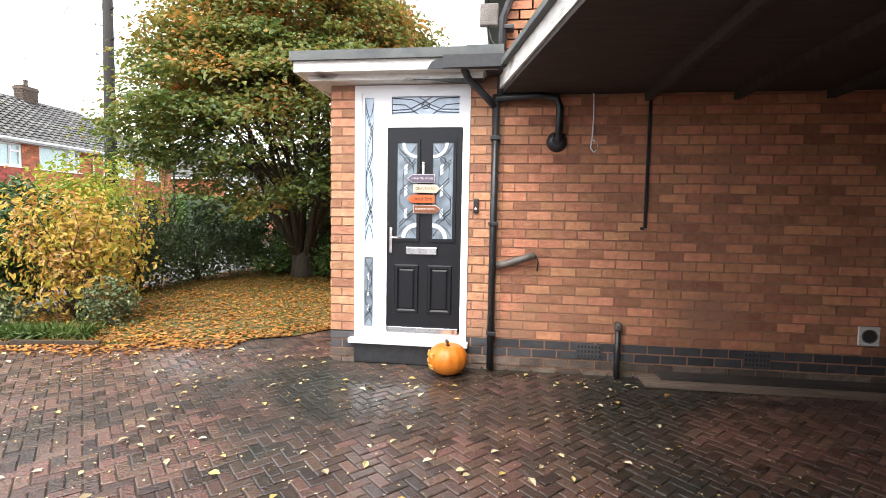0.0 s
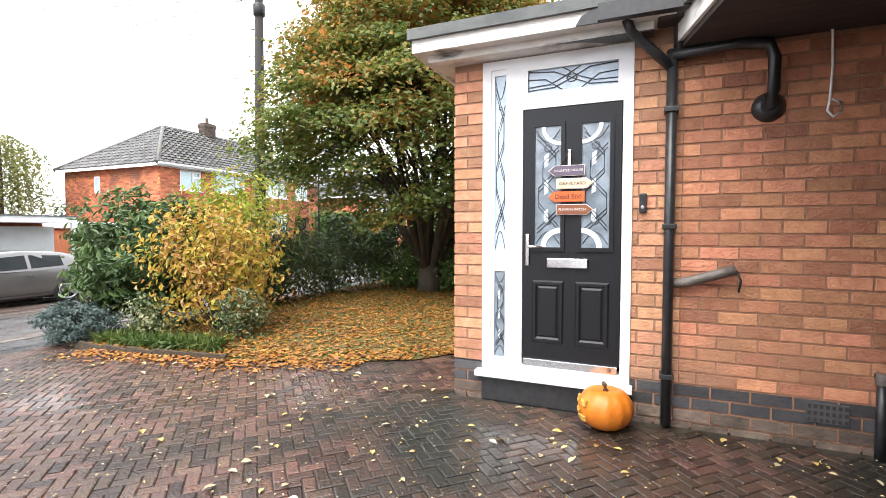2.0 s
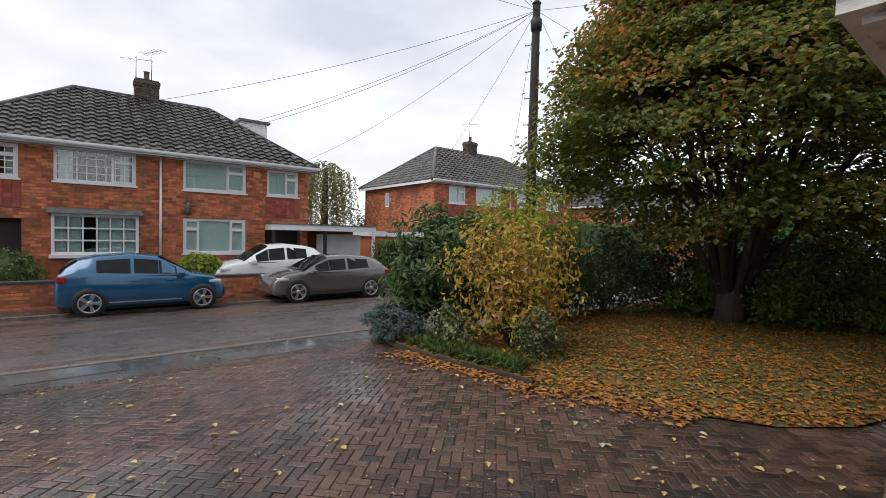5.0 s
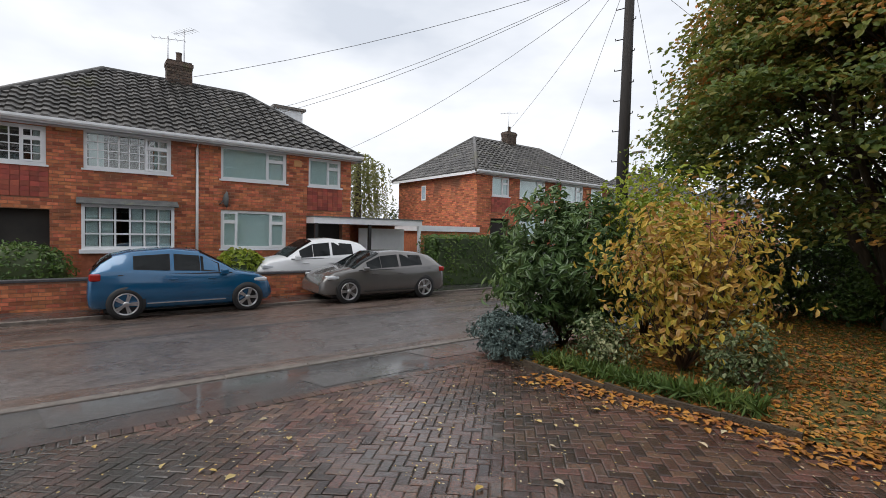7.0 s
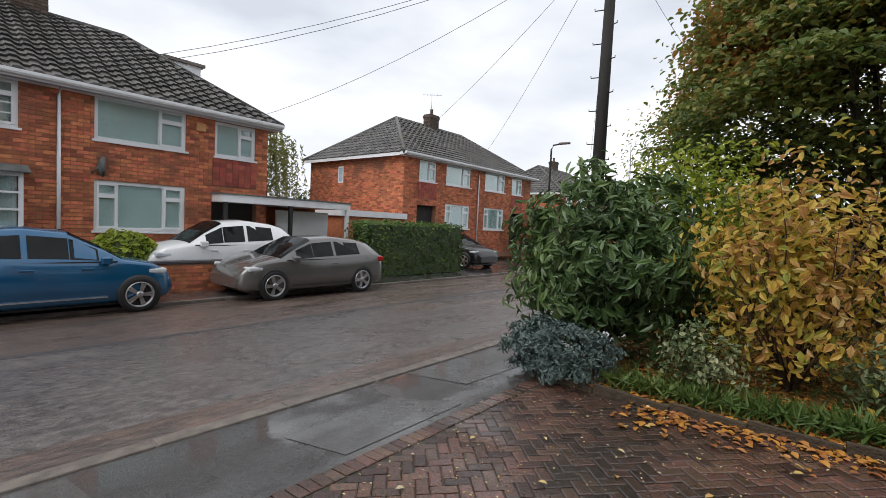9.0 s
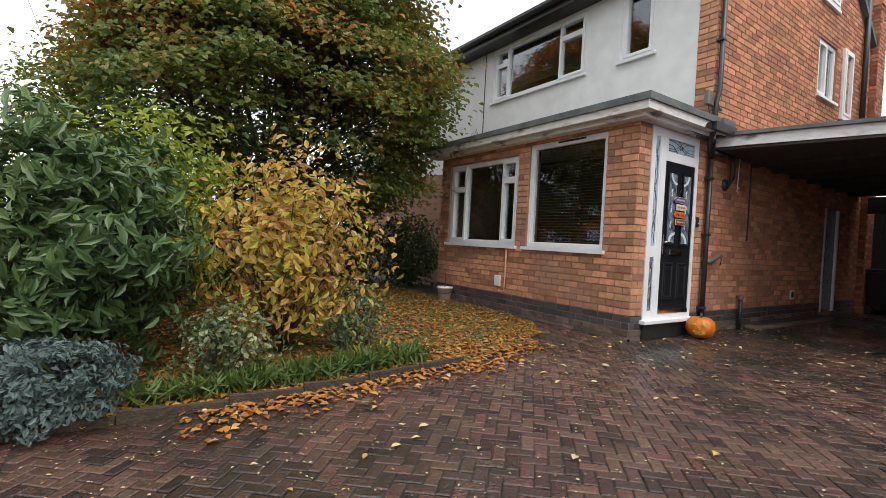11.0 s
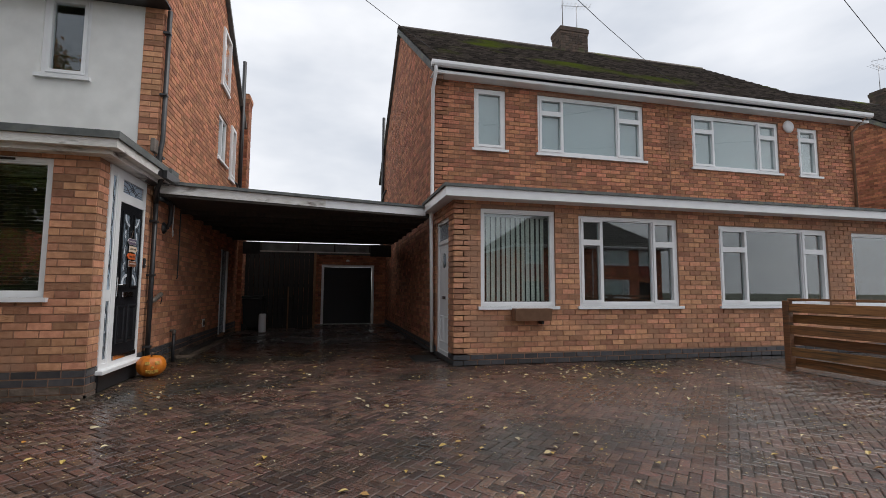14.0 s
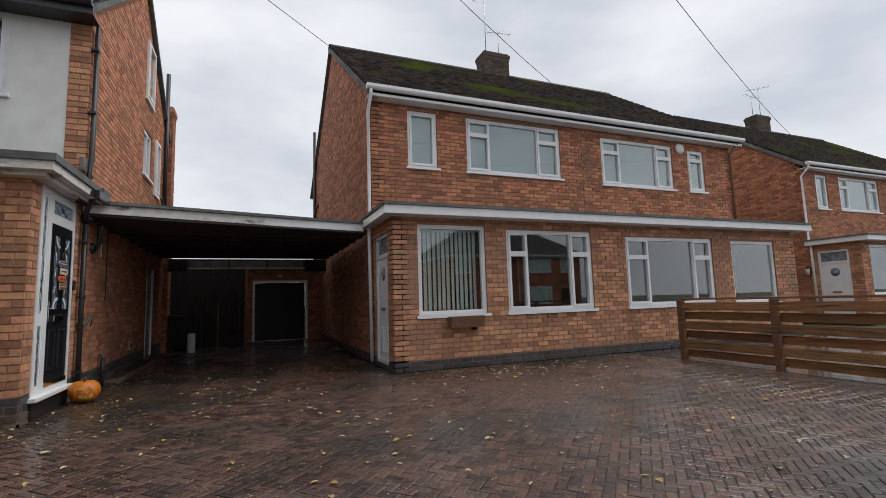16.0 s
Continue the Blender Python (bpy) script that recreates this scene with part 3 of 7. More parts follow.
part("porch_end_wall", box(AX, AM, PORCH_END - 0.24, PORCH_END - 0.001, 0, 2.9), M_MORTAR, house_a)
side = wall("side_wall", "x", 0.0, -1, AM, 8.6, 0, 5.9, [FROST_A, (5.5, 6.45, 4.3, 5.4)], M_MORTAR_DARK, "tall brick side wall", parent=house_a)
part("gable_wall", prism([(AM, 5.9), (8.6, 5.9), (5.15, 8.55)], "y", 0.0, 0.24), M_MORTAR_DARK, house_a)
PL = 0.3
BC = 0.31
gable_top = lambda u: 5.9 + 2.65 * (1 - abs(u - 5.15) / 3.45)
lowA = brick_list(0.0, AM, BC, 2.72, [DOOR_A])
frontA = brick_list(0.0, PORCH_END, BC, 2.75, [AW1, AW2], start=1)
sideA = brick_list(AM, 8.6, BC, 8.5, [FROST_A, (5.5, 6.45, 4.3, 5.4), (1.6, 2.75, 2.62, 2.9)], top=gable_top)
brick_face(house_a.children[0], "x", 0.0, -1, lowA, M_BRICK_PALE, 90, (0.1, 1.2))
brick_face(house_a.children[1], "y", AX, -1, frontA, M_BRICK_PALE, 0)
brick_face(side, "x", 0.0, -1, sideA, M_BRICK_TAN, 210, (2.6, 1.2))
for nm, ax, pl, u0, u1, holes in (("plinth_side", "x", 0.0, 0.0, 8.6, [(0.245, 1.378, 0, 2), (6.35, 7.15, 0.1, 2)]), ("plinth_front", "y", AX, 0.0, PORCH_END, [])):
    pb = part(nm, brick_mesh(nm, ax, pl, -1, brick_list(u0, u1, BC - 0.177, BC, holes), proud=0.009), M_PLINTH, house_a, "dark blue engineering brick plinth", kind="stuff")
    part("base_course", brick_mesh("base_course", ax, pl, -1, brick_list(u0, u1, BC - 0.354, BC - 0.177, holes), proud=0.014), M_FOOTING, house_a, "dirty brick and concrete footing", kind="stuff")
part("damp_course", box(0.0, 0.245, -0.004, 0.02, BC - 0.012, BC - 0.002), M_BLACKPIPE, house_a)
# rendered upper front, its brick pier, eaves and roof
AU1, AU2 = (2.36, 4.98, 4.38, 5.56), (0.98, 1.60, 4.36, 5.62)
wall("upper_front_wall", "y", AM, -1, 0.26, AEND, 2.9, 5.9, [AU1, AU2], M_RENDER, "white rendered upper wall", parent=house_a)
part("corner_pier", box(AM - 0.004, AM + 0.24, 0.0, 0.262, 2.9, 5.9), M_MORTAR, house_a)
part("brickwork", brick_mesh("brickwork", "y", AM - 0.004, -1, brick_list(0.0, 0.262, 2.95, 5.85, [])), M_BRICK_PALE, house_a, kind="stuff")
part("lower_front_wall", box(AM, AM + 0.24, PORCH_END, AEND, 0, 2.9), M_MORTAR, house_a)
part("render_bead", box(AM - 0.012, AM, 3.98 + 1.3, 4.0 + 1.3, 3.0, 5.85), M_BLACKPIPE, house_a)
tile_slope("roof_tiles", (AM - 0.35, -0.12, 5.78), (AM - 0.35, AEND, 5.78), (5.15, AEND, 8.62), (5.15, -0.12, 8.62), 0.17, 0.12, M_TILE_MOSS, house_a, roll=0)
part("roof_deck", slab((AM - 0.33, -0.1, 5.76), (AM - 0.33, AEND, 5.76), (5.15, AEND, 8.6), (5.15, -0.1, 8.6), 0.12), M_FELT, house_a)
part("roof_deck_rear", slab((5.15, -0.1, 8.6), (5.15, AEND, 8.6), (8.95, AEND, 5.76), (8.95, -0.1, 5.76), 0.12), M_FELT, house_a)
part("fascia", box(AM - 0.36, AM - 0.33, -0.1, AEND, 5.6, 5.78), M_BLACKPIPE, house_a)
part("soffit", box(AM - 0.33, AM, -0.1, AEND, 5.6, 5.62), M_BLACKPIPE, house_a)
gutter(house_a, AM - 0.36, -0.1, AEND, 5.76, M_BLACKPIPE)
UPL = [(0, 0.17, 0, 0.7, 1), (0, 0.17, 0.7, 1, 1), (0.17, 0.76, 0, 1), (0.76, 1, 0, 0.72, 1), (0.76, 1, 0.72, 1, 1)]
FLIP = [(1 - l[1], 1 - l[0], *l[2:]) for l in UPL]
window("bedroom_window", "y", AM, -1, *AU1, house_a, FLIP)
window("narrow_window", "y", AM, -1, *AU2, house_a, [(0, 1, 0, 1, 1)])
window("lounge_window", "y", AX, -1, *AW2, house_a, [(0, 0.2, 0, 0.76, 1), (0, 0.2, 0.76, 1, 1), (0.2, 0.76, 0, 1), (0.76, 1, 0, 0.7, 1), (0.76, 1, 0.7, 1, 1)])
pw = window("porch_window", "y", AX, -1, *AW1, house_a, [(0, 1, 0, 1)])
part("trickle_vent", box(AX + 0.02, AX + 0.035, 0.85, 1.35, 2.66, 2.685), M_DARK, pw)
window("gable_window", "x", 0.0, -1, 5.5, 6.45, 4.3, 5.4, house_a, [(0, 0.5, 0, 1, 1), (0.5, 1, 0, 1)])
# room backs and floors coloured near black in place of indoor shade
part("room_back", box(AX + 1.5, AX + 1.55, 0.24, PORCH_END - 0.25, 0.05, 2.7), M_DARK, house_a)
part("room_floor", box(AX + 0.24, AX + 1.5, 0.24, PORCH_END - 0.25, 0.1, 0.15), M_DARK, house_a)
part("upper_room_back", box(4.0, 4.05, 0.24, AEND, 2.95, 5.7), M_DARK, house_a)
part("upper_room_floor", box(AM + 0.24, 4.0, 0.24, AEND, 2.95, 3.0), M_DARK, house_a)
part("rear_wall", box(8.36, 8.6, 0.24, AEND, 0, 5.9), M_MORTAR_DARK, house_a)
part("far_end_wall", box(AM + 0.24, 8.36, AEND - 0.24, AEND, 0, 5.9), M_MORTAR_DARK, house_a)
chimney(house_a, 8.75, 0.12, 0.0, 7.1, 0.5, 0.5, 0, M_BRICK)
fr = part("side_door_frame", box(6.35, 6.42, -0.02, 0.06, 0.1, 2.2), M_UPVC, house_a, "white frame of a frosted side door")
part("frame_post", box(7.08, 7.15, -0.02, 0.06, 0.1, 2.2), M_UPVC, fr)
part("pane", box(6.42, 7.08, 0.02, 0.03, 0.1, 2.2), M_LEADGLASS_DARK, fr)
# venetian blind in the porch window
blind = thing("venetian_blind", "dark brown wooden venetian blind behind the porch window", "blind")
slat = to_mesh("slat", prism([(-0.02, -0.006), (0.02, 0.004), (0.02, 0.007), (-0.02, -0.003)], "y", 0.53, 1.83))
for i in range(34):
    s = part("slat", slat, M_BLIND_DARK, blind)
    s.location = (AX + 0.2, 0, 1.17 + i * 0.0435)
part("head_rail", box(AX + 0.17, AX + 0.23, 0.53, 1.83, 2.64, 2.68), M_BLIND_DARK, blind)


def flat_roof(parent, pts, z, fascia_h, mat_board, felt=0.05):
    """A flat felt roof on a boarded soffit with a white fascia round it."""
    part("roof_deck", prism([(p[0], p[1]) for p in pts], "z", z, z + fascia_h), mat_board, parent, "white painted fascia board, peeling")
    cx, cy = sum(p[0] for p in pts) / len(pts), sum(p[1] for p in pts) / len(pts)
    grow = [(p[0] + 0.03 * (1 if p[0] > cx else -1), p[1] + 0.03 * (1 if p[1] > cy else -1)) for p in pts]
    part("felt", prism(grow, "z", z + fascia_h, z + fascia_h + felt), M_FELT, parent, "grey mineral roofing felt")


flat_roof(house_a, [(-0.27, -0.27), (1.62, -0.27), (1.69, -0.01), (1.69, PORCH_END + 0.3), (-0.27, PORCH_END + 0.3)], 2.80, 0.10, M_WHITE_OLD, 0.085)
part("soffit_step", box(-0.17, 1.5, -0.17, 0.0, 2.745, 2.80), M_WHITE_OLD, house_a, "peeling painted soffit board")
part("soffit_step", box(-0.17, 0.0, 0.0, PORCH_END + 0.15, 2.745, 2.80), M_WHITE_OLD, house_a)

part("rotten_fascia", prism([(1.0, 2.80), (1.66, 2.79), (1.66, 2.91), (1.12, 2.90), (1.04, 2.86)], "y", -0.286, -0.271), M_BLACKPIPE, house_a, "rotten black section of the fascia")
part("rotten_soffit", prism([(0.85, -0.175), (1.5, -0.175), (1.5, -0.03), (1.2, -0.05), (1.05, -0.14)], "z", 2.735, 2.743), M_BLACKPIPE, house_a)

# Black composite front door with leaded glass
door_a = thing("front_door", "black composite front door with leaded glass in a white frame", "door")
D0, D1, DB, DT = 0.59, 1.293, 0.379, 2.327
fb = bmesh.new()
for u0, u1, z0, z1 in ((0.245, 0.315, 0.25, 2.735), (1.31, 1.378, 0.25, 2.735), (0.315, 1.31, 2.665, 2.735), (0.315, 1.31, 0.25, 0.315), (0.46, 0.575, 0.315, 2.665), (0.575, 1.31, DT + 0.005, DT + 0.128), (0.575, 0.613, DT + 0.128, 2.665), (1.272, 1.31, DT + 0.128, 2.665), (0.613, 1.272, 2.627, 2.665)):
    wall_box(fb, "x", 0.0, -1, u0, u1, z0, z1, -0.09, 0.02)
part("door_frame", fb, M_UPVC, door_a, "white upvc door frame")
part("door_sill", box(0.2, 1.4, -0.09, 0.05, 0.2, 0.25, 0.008), M_UPVC, door_a, "white upvc sill with drips of dirt")
part("threshold", box(D0, D1, -0.03, 0.03, 0.315, 0.375, 0.004), M_CHROME, door_a, "silver threshold strip")
part("step_board", box(0.245, 1.378, -0.03, 0.05, 0.0, 0.2), M_BLACKPIPE, door_a, "black board under the sill")
leaf = part("door_leaf", box(D0 - 0.01, D1 + 0.01, -0.012, 0.04, DB - 0.005, DT + 0.004, 0.002), M_BLACKDOOR, door_a)
door_panels(leaf, "x", -0.012, -1, D0, D1, DB, DT, M_BLACKDOOR, 0.05)


def leaded(parent, u0, u1, z0, z1, plane, glass, came=0.006):
    """An obscure pane with lead curves, frosted arcs and lozenges."""
    pane = part("pane", box(u0, u1, plane, plane + 0.01, z0, z1), glass, parent)
    W, H = u1 - u0, z1 - z0
    f = lambda a, b: (u0 + W * a, plane - 0.003, z0 + H * b)
    lines = []
    for d in (0.0, 0.035):
        lines.append([f(u, v + d) for u, v in ((0.08, 0.90), (0.80, 0.74), (0.80, 0.60), (0.14, 0.46), (0.14, 0.34), (0.92, 0.14))])
        lines.append([f(u, v + d) for u, v in ((0.92, 0.80), (0.30, 0.66), (0.30, 0.54), (0.90, 0.40), (0.90, 0.28), (0.10, 0.12))])
    lines.append([f(0.05 + 0.9 * t / 8, 0.03 + 0.10 * math.sin(math.pi * t / 8)) for t in range(9)])
    lines.append([f(0.05 + 0.9 * t / 8, 0.97 - 0.10 * math.sin(math.pi * t / 8)) for t in range(9)])
    for zc in (0.22, 0.82):
        lines.append([f(0.5 + 0.14 * math.cos(a), zc + 0.14 * W / H * math.sin(a)) for a in [k * math.tau / 10 for k in range(11)]])
    for ln in lines:
        part("lead_came", tube(ln, came / 2, 5), M_LEAD, pane)
    for zc, h in ((0.26, 0.12), (0.50, 0.13), (0.72, 0.12)):
        pts = [(u0 + W * a, z0 + H * b) for a, b in ((0.36, zc - h / 2), (0.52, zc - h / 2 + 0.02), (0.52, zc + h / 2), (0.36, zc + h / 2 - 0.02))]
        part("frosted_lozenge", prism(pts, "y", plane - 0.004, plane - 0.001), M_FROST, pane)
    return pane


def arc_piece(parent, uc, zc, r0, r1, a0, a1, plane):
    pts = [(uc + r1 * math.cos(a0 + (a1 - a0) * k / 10), zc + r1 * math.sin(a0 + (a1 - a0) * k / 10)) for k in range(11)]
    pts += [(uc + r0 * math.cos(a1 + (a0 - a1) * k / 10), zc + r0 * math.sin(a1 + (a0 - a1) * k / 10)) for k in range(11)]
    part("frosted_arc", prism(pts, "y", plane - 0.005, plane - 0.001), M_FROST, parent)


W0 = D1 - D0
for a, b, sgn in ((0.12, 0.40, 1), (0.62, 0.90, -1)):
    p0, p1 = D0 + W0 * a, D0 + W0 * b
    z0, z1 = DB + 0.88, DT - 0.14
    rim = bmesh.new()
    for u0, u1, c0, c1 in ((p0 - 0.03, p1 + 0.03, z0 - 0.03, z0), (p0 - 0.03, p1 + 0.03, z1, z1 + 0.03), (p0 - 0.03, p0, z0, z1), (p1, p1 + 0.03, z0, z1)):
        wall_box(rim, "x", -0.012, -1, u0, u1, c0, c1, 0, 0.016)
    part("glazing_bead", rim, M_BLACKDOOR, leaf)
    pn = leaded(leaf, p0, p1, z0, z1, -0.0175, M_LEADGLASS_DARK)
    uc = p1 if sgn > 0 else p0
    arc_piece(pn, uc, z0, 0.11, 0.15, math.pi / 2 if sgn > 0 else 0, math.pi if sgn > 0 else math.pi / 2, -0.018)
    arc_piece(pn, uc if sgn < 0 else p1, z1, 0.12, 0.15, math.pi if sgn > 0 else math.pi * 1.5, math.pi * 1.5 if sgn > 0 else math.tau, -0.018)
top = part("top_light", box(0.615, 1.27, 0.0, 0.01, DT + 0.13, 2.625), M_LEADGLASS_SKY, door_a, "leaded top light with a pale blue sky reflection painted in")
tw, th, t0, tz = 0.655, 2.625 - DT - 0.13, 0.615, DT + 0.13
for ln in ([(0, .1), (.3, .15), (.5, .5), (.7, .9), (1, .95)], [(0, .25), (.25, .3), (.42, .6), (.6, 1)], [(0, .95), (.3, .85), (.5, .5), (.7, .15), (1, .1)], [(1, .28), (.75, .3), (.58, .55), (.4, 1)],
           [(0, .6), (.2, .55), (.4, 0)], [(1, .6), (.8, .55), (.6, 0)], [(0.44, .5), (.47, .66), (.53, .66), (.56, .5), (.53, .34), (.47, .34), (.44, .5)]):
    part("lead_came", tube([(t0 + tw * a, -0.004, tz + th * b) for a, b in ln], 0.004, 5), M_LEAD, top)
for z0, z1, g in ((1.2, 2.62, M_LEADGLASS_SKY), (0.36, 1.06, M_LEADGLASS_DARK)):
    leaded(door_a, 0.345, 0.435, z0, z1, 0.0, g)
sb = bmesh.new()
for u0, u1, z0, z1 in ((0.315, 0.345, 0.315, 2.665), (0.435, 0.46, 0.315, 2.665), (0.345, 0.435, 1.06, 1.2), (0.345, 0.435, 0.315, 0.36), (0.345, 0.435, 2.62, 2.665)):
    wall_box(sb, "x", 0.0, -1, u0, u1, z0, z1, -0.06, 0.012)
part("side_light_frame", sb, M_UPVC, door_a)
part("letter_plate", box(D0 + 0.18, D0 + 0.49, -0.034, -0.012, 1.1, 1.175, 0.008), M_CHROME, leaf, "chrome letter plate")
hp = part("handle_plate", box(D0 + 0.012, D0 + 0.045, -0.028, -0.012, 1.11, 1.36, 0.006), M_CHROME, leaf, "chrome lever handle")
part("lever", tube([(D0 + 0.03, -0.03, 1.265), (D0 + 0.03, -0.065, 1.265), (D0 + 0.05, -0.07, 1.265), (D0 + 0.15, -0.068, 1.26)], 0.009, 8), M_CHROME, hp)

# Neighbour's house and the next one: same design, mirrored porch, gable at one end and hip at the other
def blinds(win_u0, win_u1, z0, z1, x, parent_label):
    vb = thing("vertical_blind", parent_label, "blind")
    me = to_mesh("slat", box(-0.004, 0.004, 0.0, 0.085, z0, z1))
    k = int((win_u1 - win_u0) / 0.092)
    for i in range(k):
        s = part("slat", me, M_BLIND, vb)
        s.matrix_local = pose(x, win_u0 + 0.02 + i * 0.092, 0, 0, 0, 28 + 6 * math.sin(i * 1.7))
    part("head_rail", box(x - 0.02, x + 0.02, win_u0, win_u1, z1, z1 + 0.04), M_UPVC, vb)


HD = 5.0


def semi(dx, dy, label, near):
    h = thing("house", label, "house", "houses on this side of the street")
    xp, xm, y0, y1 = 1.27 + dx, 2.79 + dx, -4.62 + dy, -15.6 + dy
    up = [(-6.13 + dy, -5.44 + dy, 4.12, 5.40), (-9.45 + dy, -6.86 + dy, 4.12, 5.40), (-13.26 + dy, -10.74 + dy, 4.08, 5.34), (-14.50 + dy, -13.86 + dy, 4.08, 5.30)]
    low = [(-6.44 + dy, -5.08 + dy, 0.95, 2.60), (-8.95 + dy, -6.90 + dy, 0.95, 2.55), (-12.55 + dy, -9.87 + dy, 0.95, 2.48), (-14.8 + dy, -13.2 + dy, 0.92, 2.45)]
    dr = (1.62 + dx, 2.55 + dx, 0.06, 2.5)
    pf = wall("porch_front_wall", "y", xp, -1, y1, y0, 0, 2.8, low, M_MORTAR, "brick porch front wall", parent=h)
    ps = wall("porch_side_wall", "x", y0, 1, xp, xm, 0, 2.8, [dr], M_MORTAR, "brick porch side wall", parent=h)
    uf = wall("upper_front_wall", "y", xm, -1, y1, y0, 2.8, 5.75, up, M_MORTAR, "upper brick front wall", parent=h)
    sw = part("side_wall", box(xm, xm + 2 * HD, y0 - 0.24, y0, 0, 5.75), M_MORTAR_DARK, h)
    part("rear_wall", box(xm + 2 * HD - 0.24, xm + 2 * HD, y1, y0 - 0.24, 0, 5.75), M_MORTAR_DARK, h)
    part("end_wall", box(xp, xm + 2 * HD - 0.24, y1, y1 + 0.24, 0, 2.8), M_MORTAR_DARK, h)
    part("end_wall", box(xm, xm + 2 * HD - 0.24, y1, y1 + 0.24, 2.8, 5.75), M_MORTAR_DARK, h)
    part("gable_wall", prism([(xm, 5.75), (xm + 2 * HD, 5.75), (xm + HD, 9.33)], "y", y0 - 0.24, y0), M_MORTAR_DARK, h)
    brick_face(pf, "y", xp, -1, brick_list(y1, y0, 0.19, 2.74, low), M_BRICK_PALE, 150 if near else 0, (y0, 1.0))
    brick_face(ps, "x", y0, 1, brick_list(xp, xm, 0.19, 2.74, [dr]), M_BRICK_PALE, 0)
    brick_face(uf, "y", xm, -1, brick_list(y1, y0, 2.9, 5.7, up), M_BRICK, 0)
    gt = lambda u: 5.75 + 3.55 * (1 - abs(u - xm - HD) / HD)
    brick_face(sw, "x", y0, 1, brick_list(xm, xm + 2 * HD, 0.19, 9.3, [], top=gt), M_BRICK, 0)
    part("plinth", brick_mesh("plinth", "y", xp, -1, brick_list(y1, y0, 0.0, 0.177, []), proud=0.01), M_PLINTH, h, "dark blue brick plinth", kind="stuff")
    part("plinth", brick_mesh("plinth", "x", y0, 1, brick_list(xp, xm + 2 * HD, 0.0, 0.177, [dr]), proud=0.01), M_PLINTH, h, kind="stuff")
    # rooms behind the windows have their shade painted in as near black
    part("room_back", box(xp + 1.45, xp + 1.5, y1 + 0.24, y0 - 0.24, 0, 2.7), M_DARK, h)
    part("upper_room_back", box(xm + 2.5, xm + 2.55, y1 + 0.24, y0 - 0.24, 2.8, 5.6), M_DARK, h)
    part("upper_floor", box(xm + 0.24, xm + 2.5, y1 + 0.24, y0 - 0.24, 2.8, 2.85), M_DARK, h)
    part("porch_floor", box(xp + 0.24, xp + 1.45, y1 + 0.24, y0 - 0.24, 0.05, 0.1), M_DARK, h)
    names = ("narrow_window", "bedroom_window", "bedroom_window", "narrow_window")
    lights = ([(0, 1, 0, 1, 1)], [(1 - l[1], 1 - l[0], *l[2:]) for l in THREE], THREE, [(0, 1, 0, 0.78, 1), (0, 1, 0.78, 1, 1)])
    for w, nm, lt in zip(up, names, lights):
        # backing colour paints the sky's reflection behind the glass
        window(nm, "y", xm, -1, *w, h, lt, back=M_NET_SKY, back_depth=0.06)
    plights = ([(0, 1, 0, 1)], [(1 - l[1], 1 - l[0], *l[2:]) for l in THREE], THREE, [(0, 1, 0, 1)])
    for w, nm, lt in zip(low, ("porch_window", "lounge_window", "lounge_window", "porch_window"), plights):
        window(nm, "y", xp, -1, *w, h, lt)
    flat_roof(h, [(xp - 0.32, y0 + 0.22), (xm, y0 + 0.22), (xm, y1 - 0.3), (xp - 0.32, y1 - 0.3)], 2.72, 0.15, M_UPVC)
    tile_slope("roof_tiles", (xm - 0.3, y1 - 0.25, 5.68), (xm - 0.3, y0 + 0.12, 5.68), (xm + HD, y0 + 0.12, 9.42), (xm + HD, y1 - 0.24, 9.42), 0.17, 0.165, M_TILE_MOSS, h, roll=0, thick=0.04)
    part("roof_deck", slab((xm - 0.28, y1 - 0.23, 5.66), (xm - 0.28, y0 + 0.1, 5.66), (xm + HD, y0 + 0.1, 9.40), (xm + HD, y1 - 0.24, 9.40), 0.1), M_FELT, h)
    part("roof_deck_rear", slab((xm + HD, y1 - 0.24, 9.40), (xm + HD, y0 + 0.1, 9.40), (xm + 2 * HD + 0.3, y0 + 0.1, 5.66), (xm + 2 * HD + 0.3, y1 - 0.2, 5.66), 0.1), M_FELT, h)
    part("gable_wall", prism([(xm, 5.75), (xm + 2 * HD, 5.75), (xm + HD, 9.33)], "y", y1, y1 + 0.24), M_MORTAR_DARK, h)
    part("ridge_tiles", tube([(xm + HD, y0 + 0.1, 9.40), (xm + HD, y1 - 0.23, 9.40)], 0.09, 8), M_TILE_MOSS, h)
    part("verge", slab((xm - 0.3, y0 + 0.13, 5.66), (xm - 0.3, y0 + 0.1, 5.66), (xm + HD, y0 + 0.1, 9.40), (xm + HD, y0 + 0.13, 9.40), 0.16), M_FELT, h)
    part("fascia", box(xm - 0.28, xm - 0.255, y1 - 0.23, y0 + 0.1, 5.5, 5.66), M_UPVC, h, "white fascia board")
    part("soffit", box(xm - 0.255, xm, y1 - 0.23, y0 + 0.1, 5.5, 5.52), M_UPVC, h)
    gutter(h, xm - 0.28, y1 - 0.25, y0 + 0.15, 5.66, M_UPVC)
    part("downpipe", tube([(xm - 0.33, y0 + 0.06, 5.62), (xm - 0.33, y0 + 0.06, 5.5), (xm - 0.06, y0 + 0.06, 5.25), (xm - 0.06, y0 + 0.06, 2.9), (xm - 0.12, y0 + 0.09, 2.75), (xm - 0.12, y0 + 0.06, 0.05)], 0.036, 10), M_UPVC, h, "white plastic downpipe")
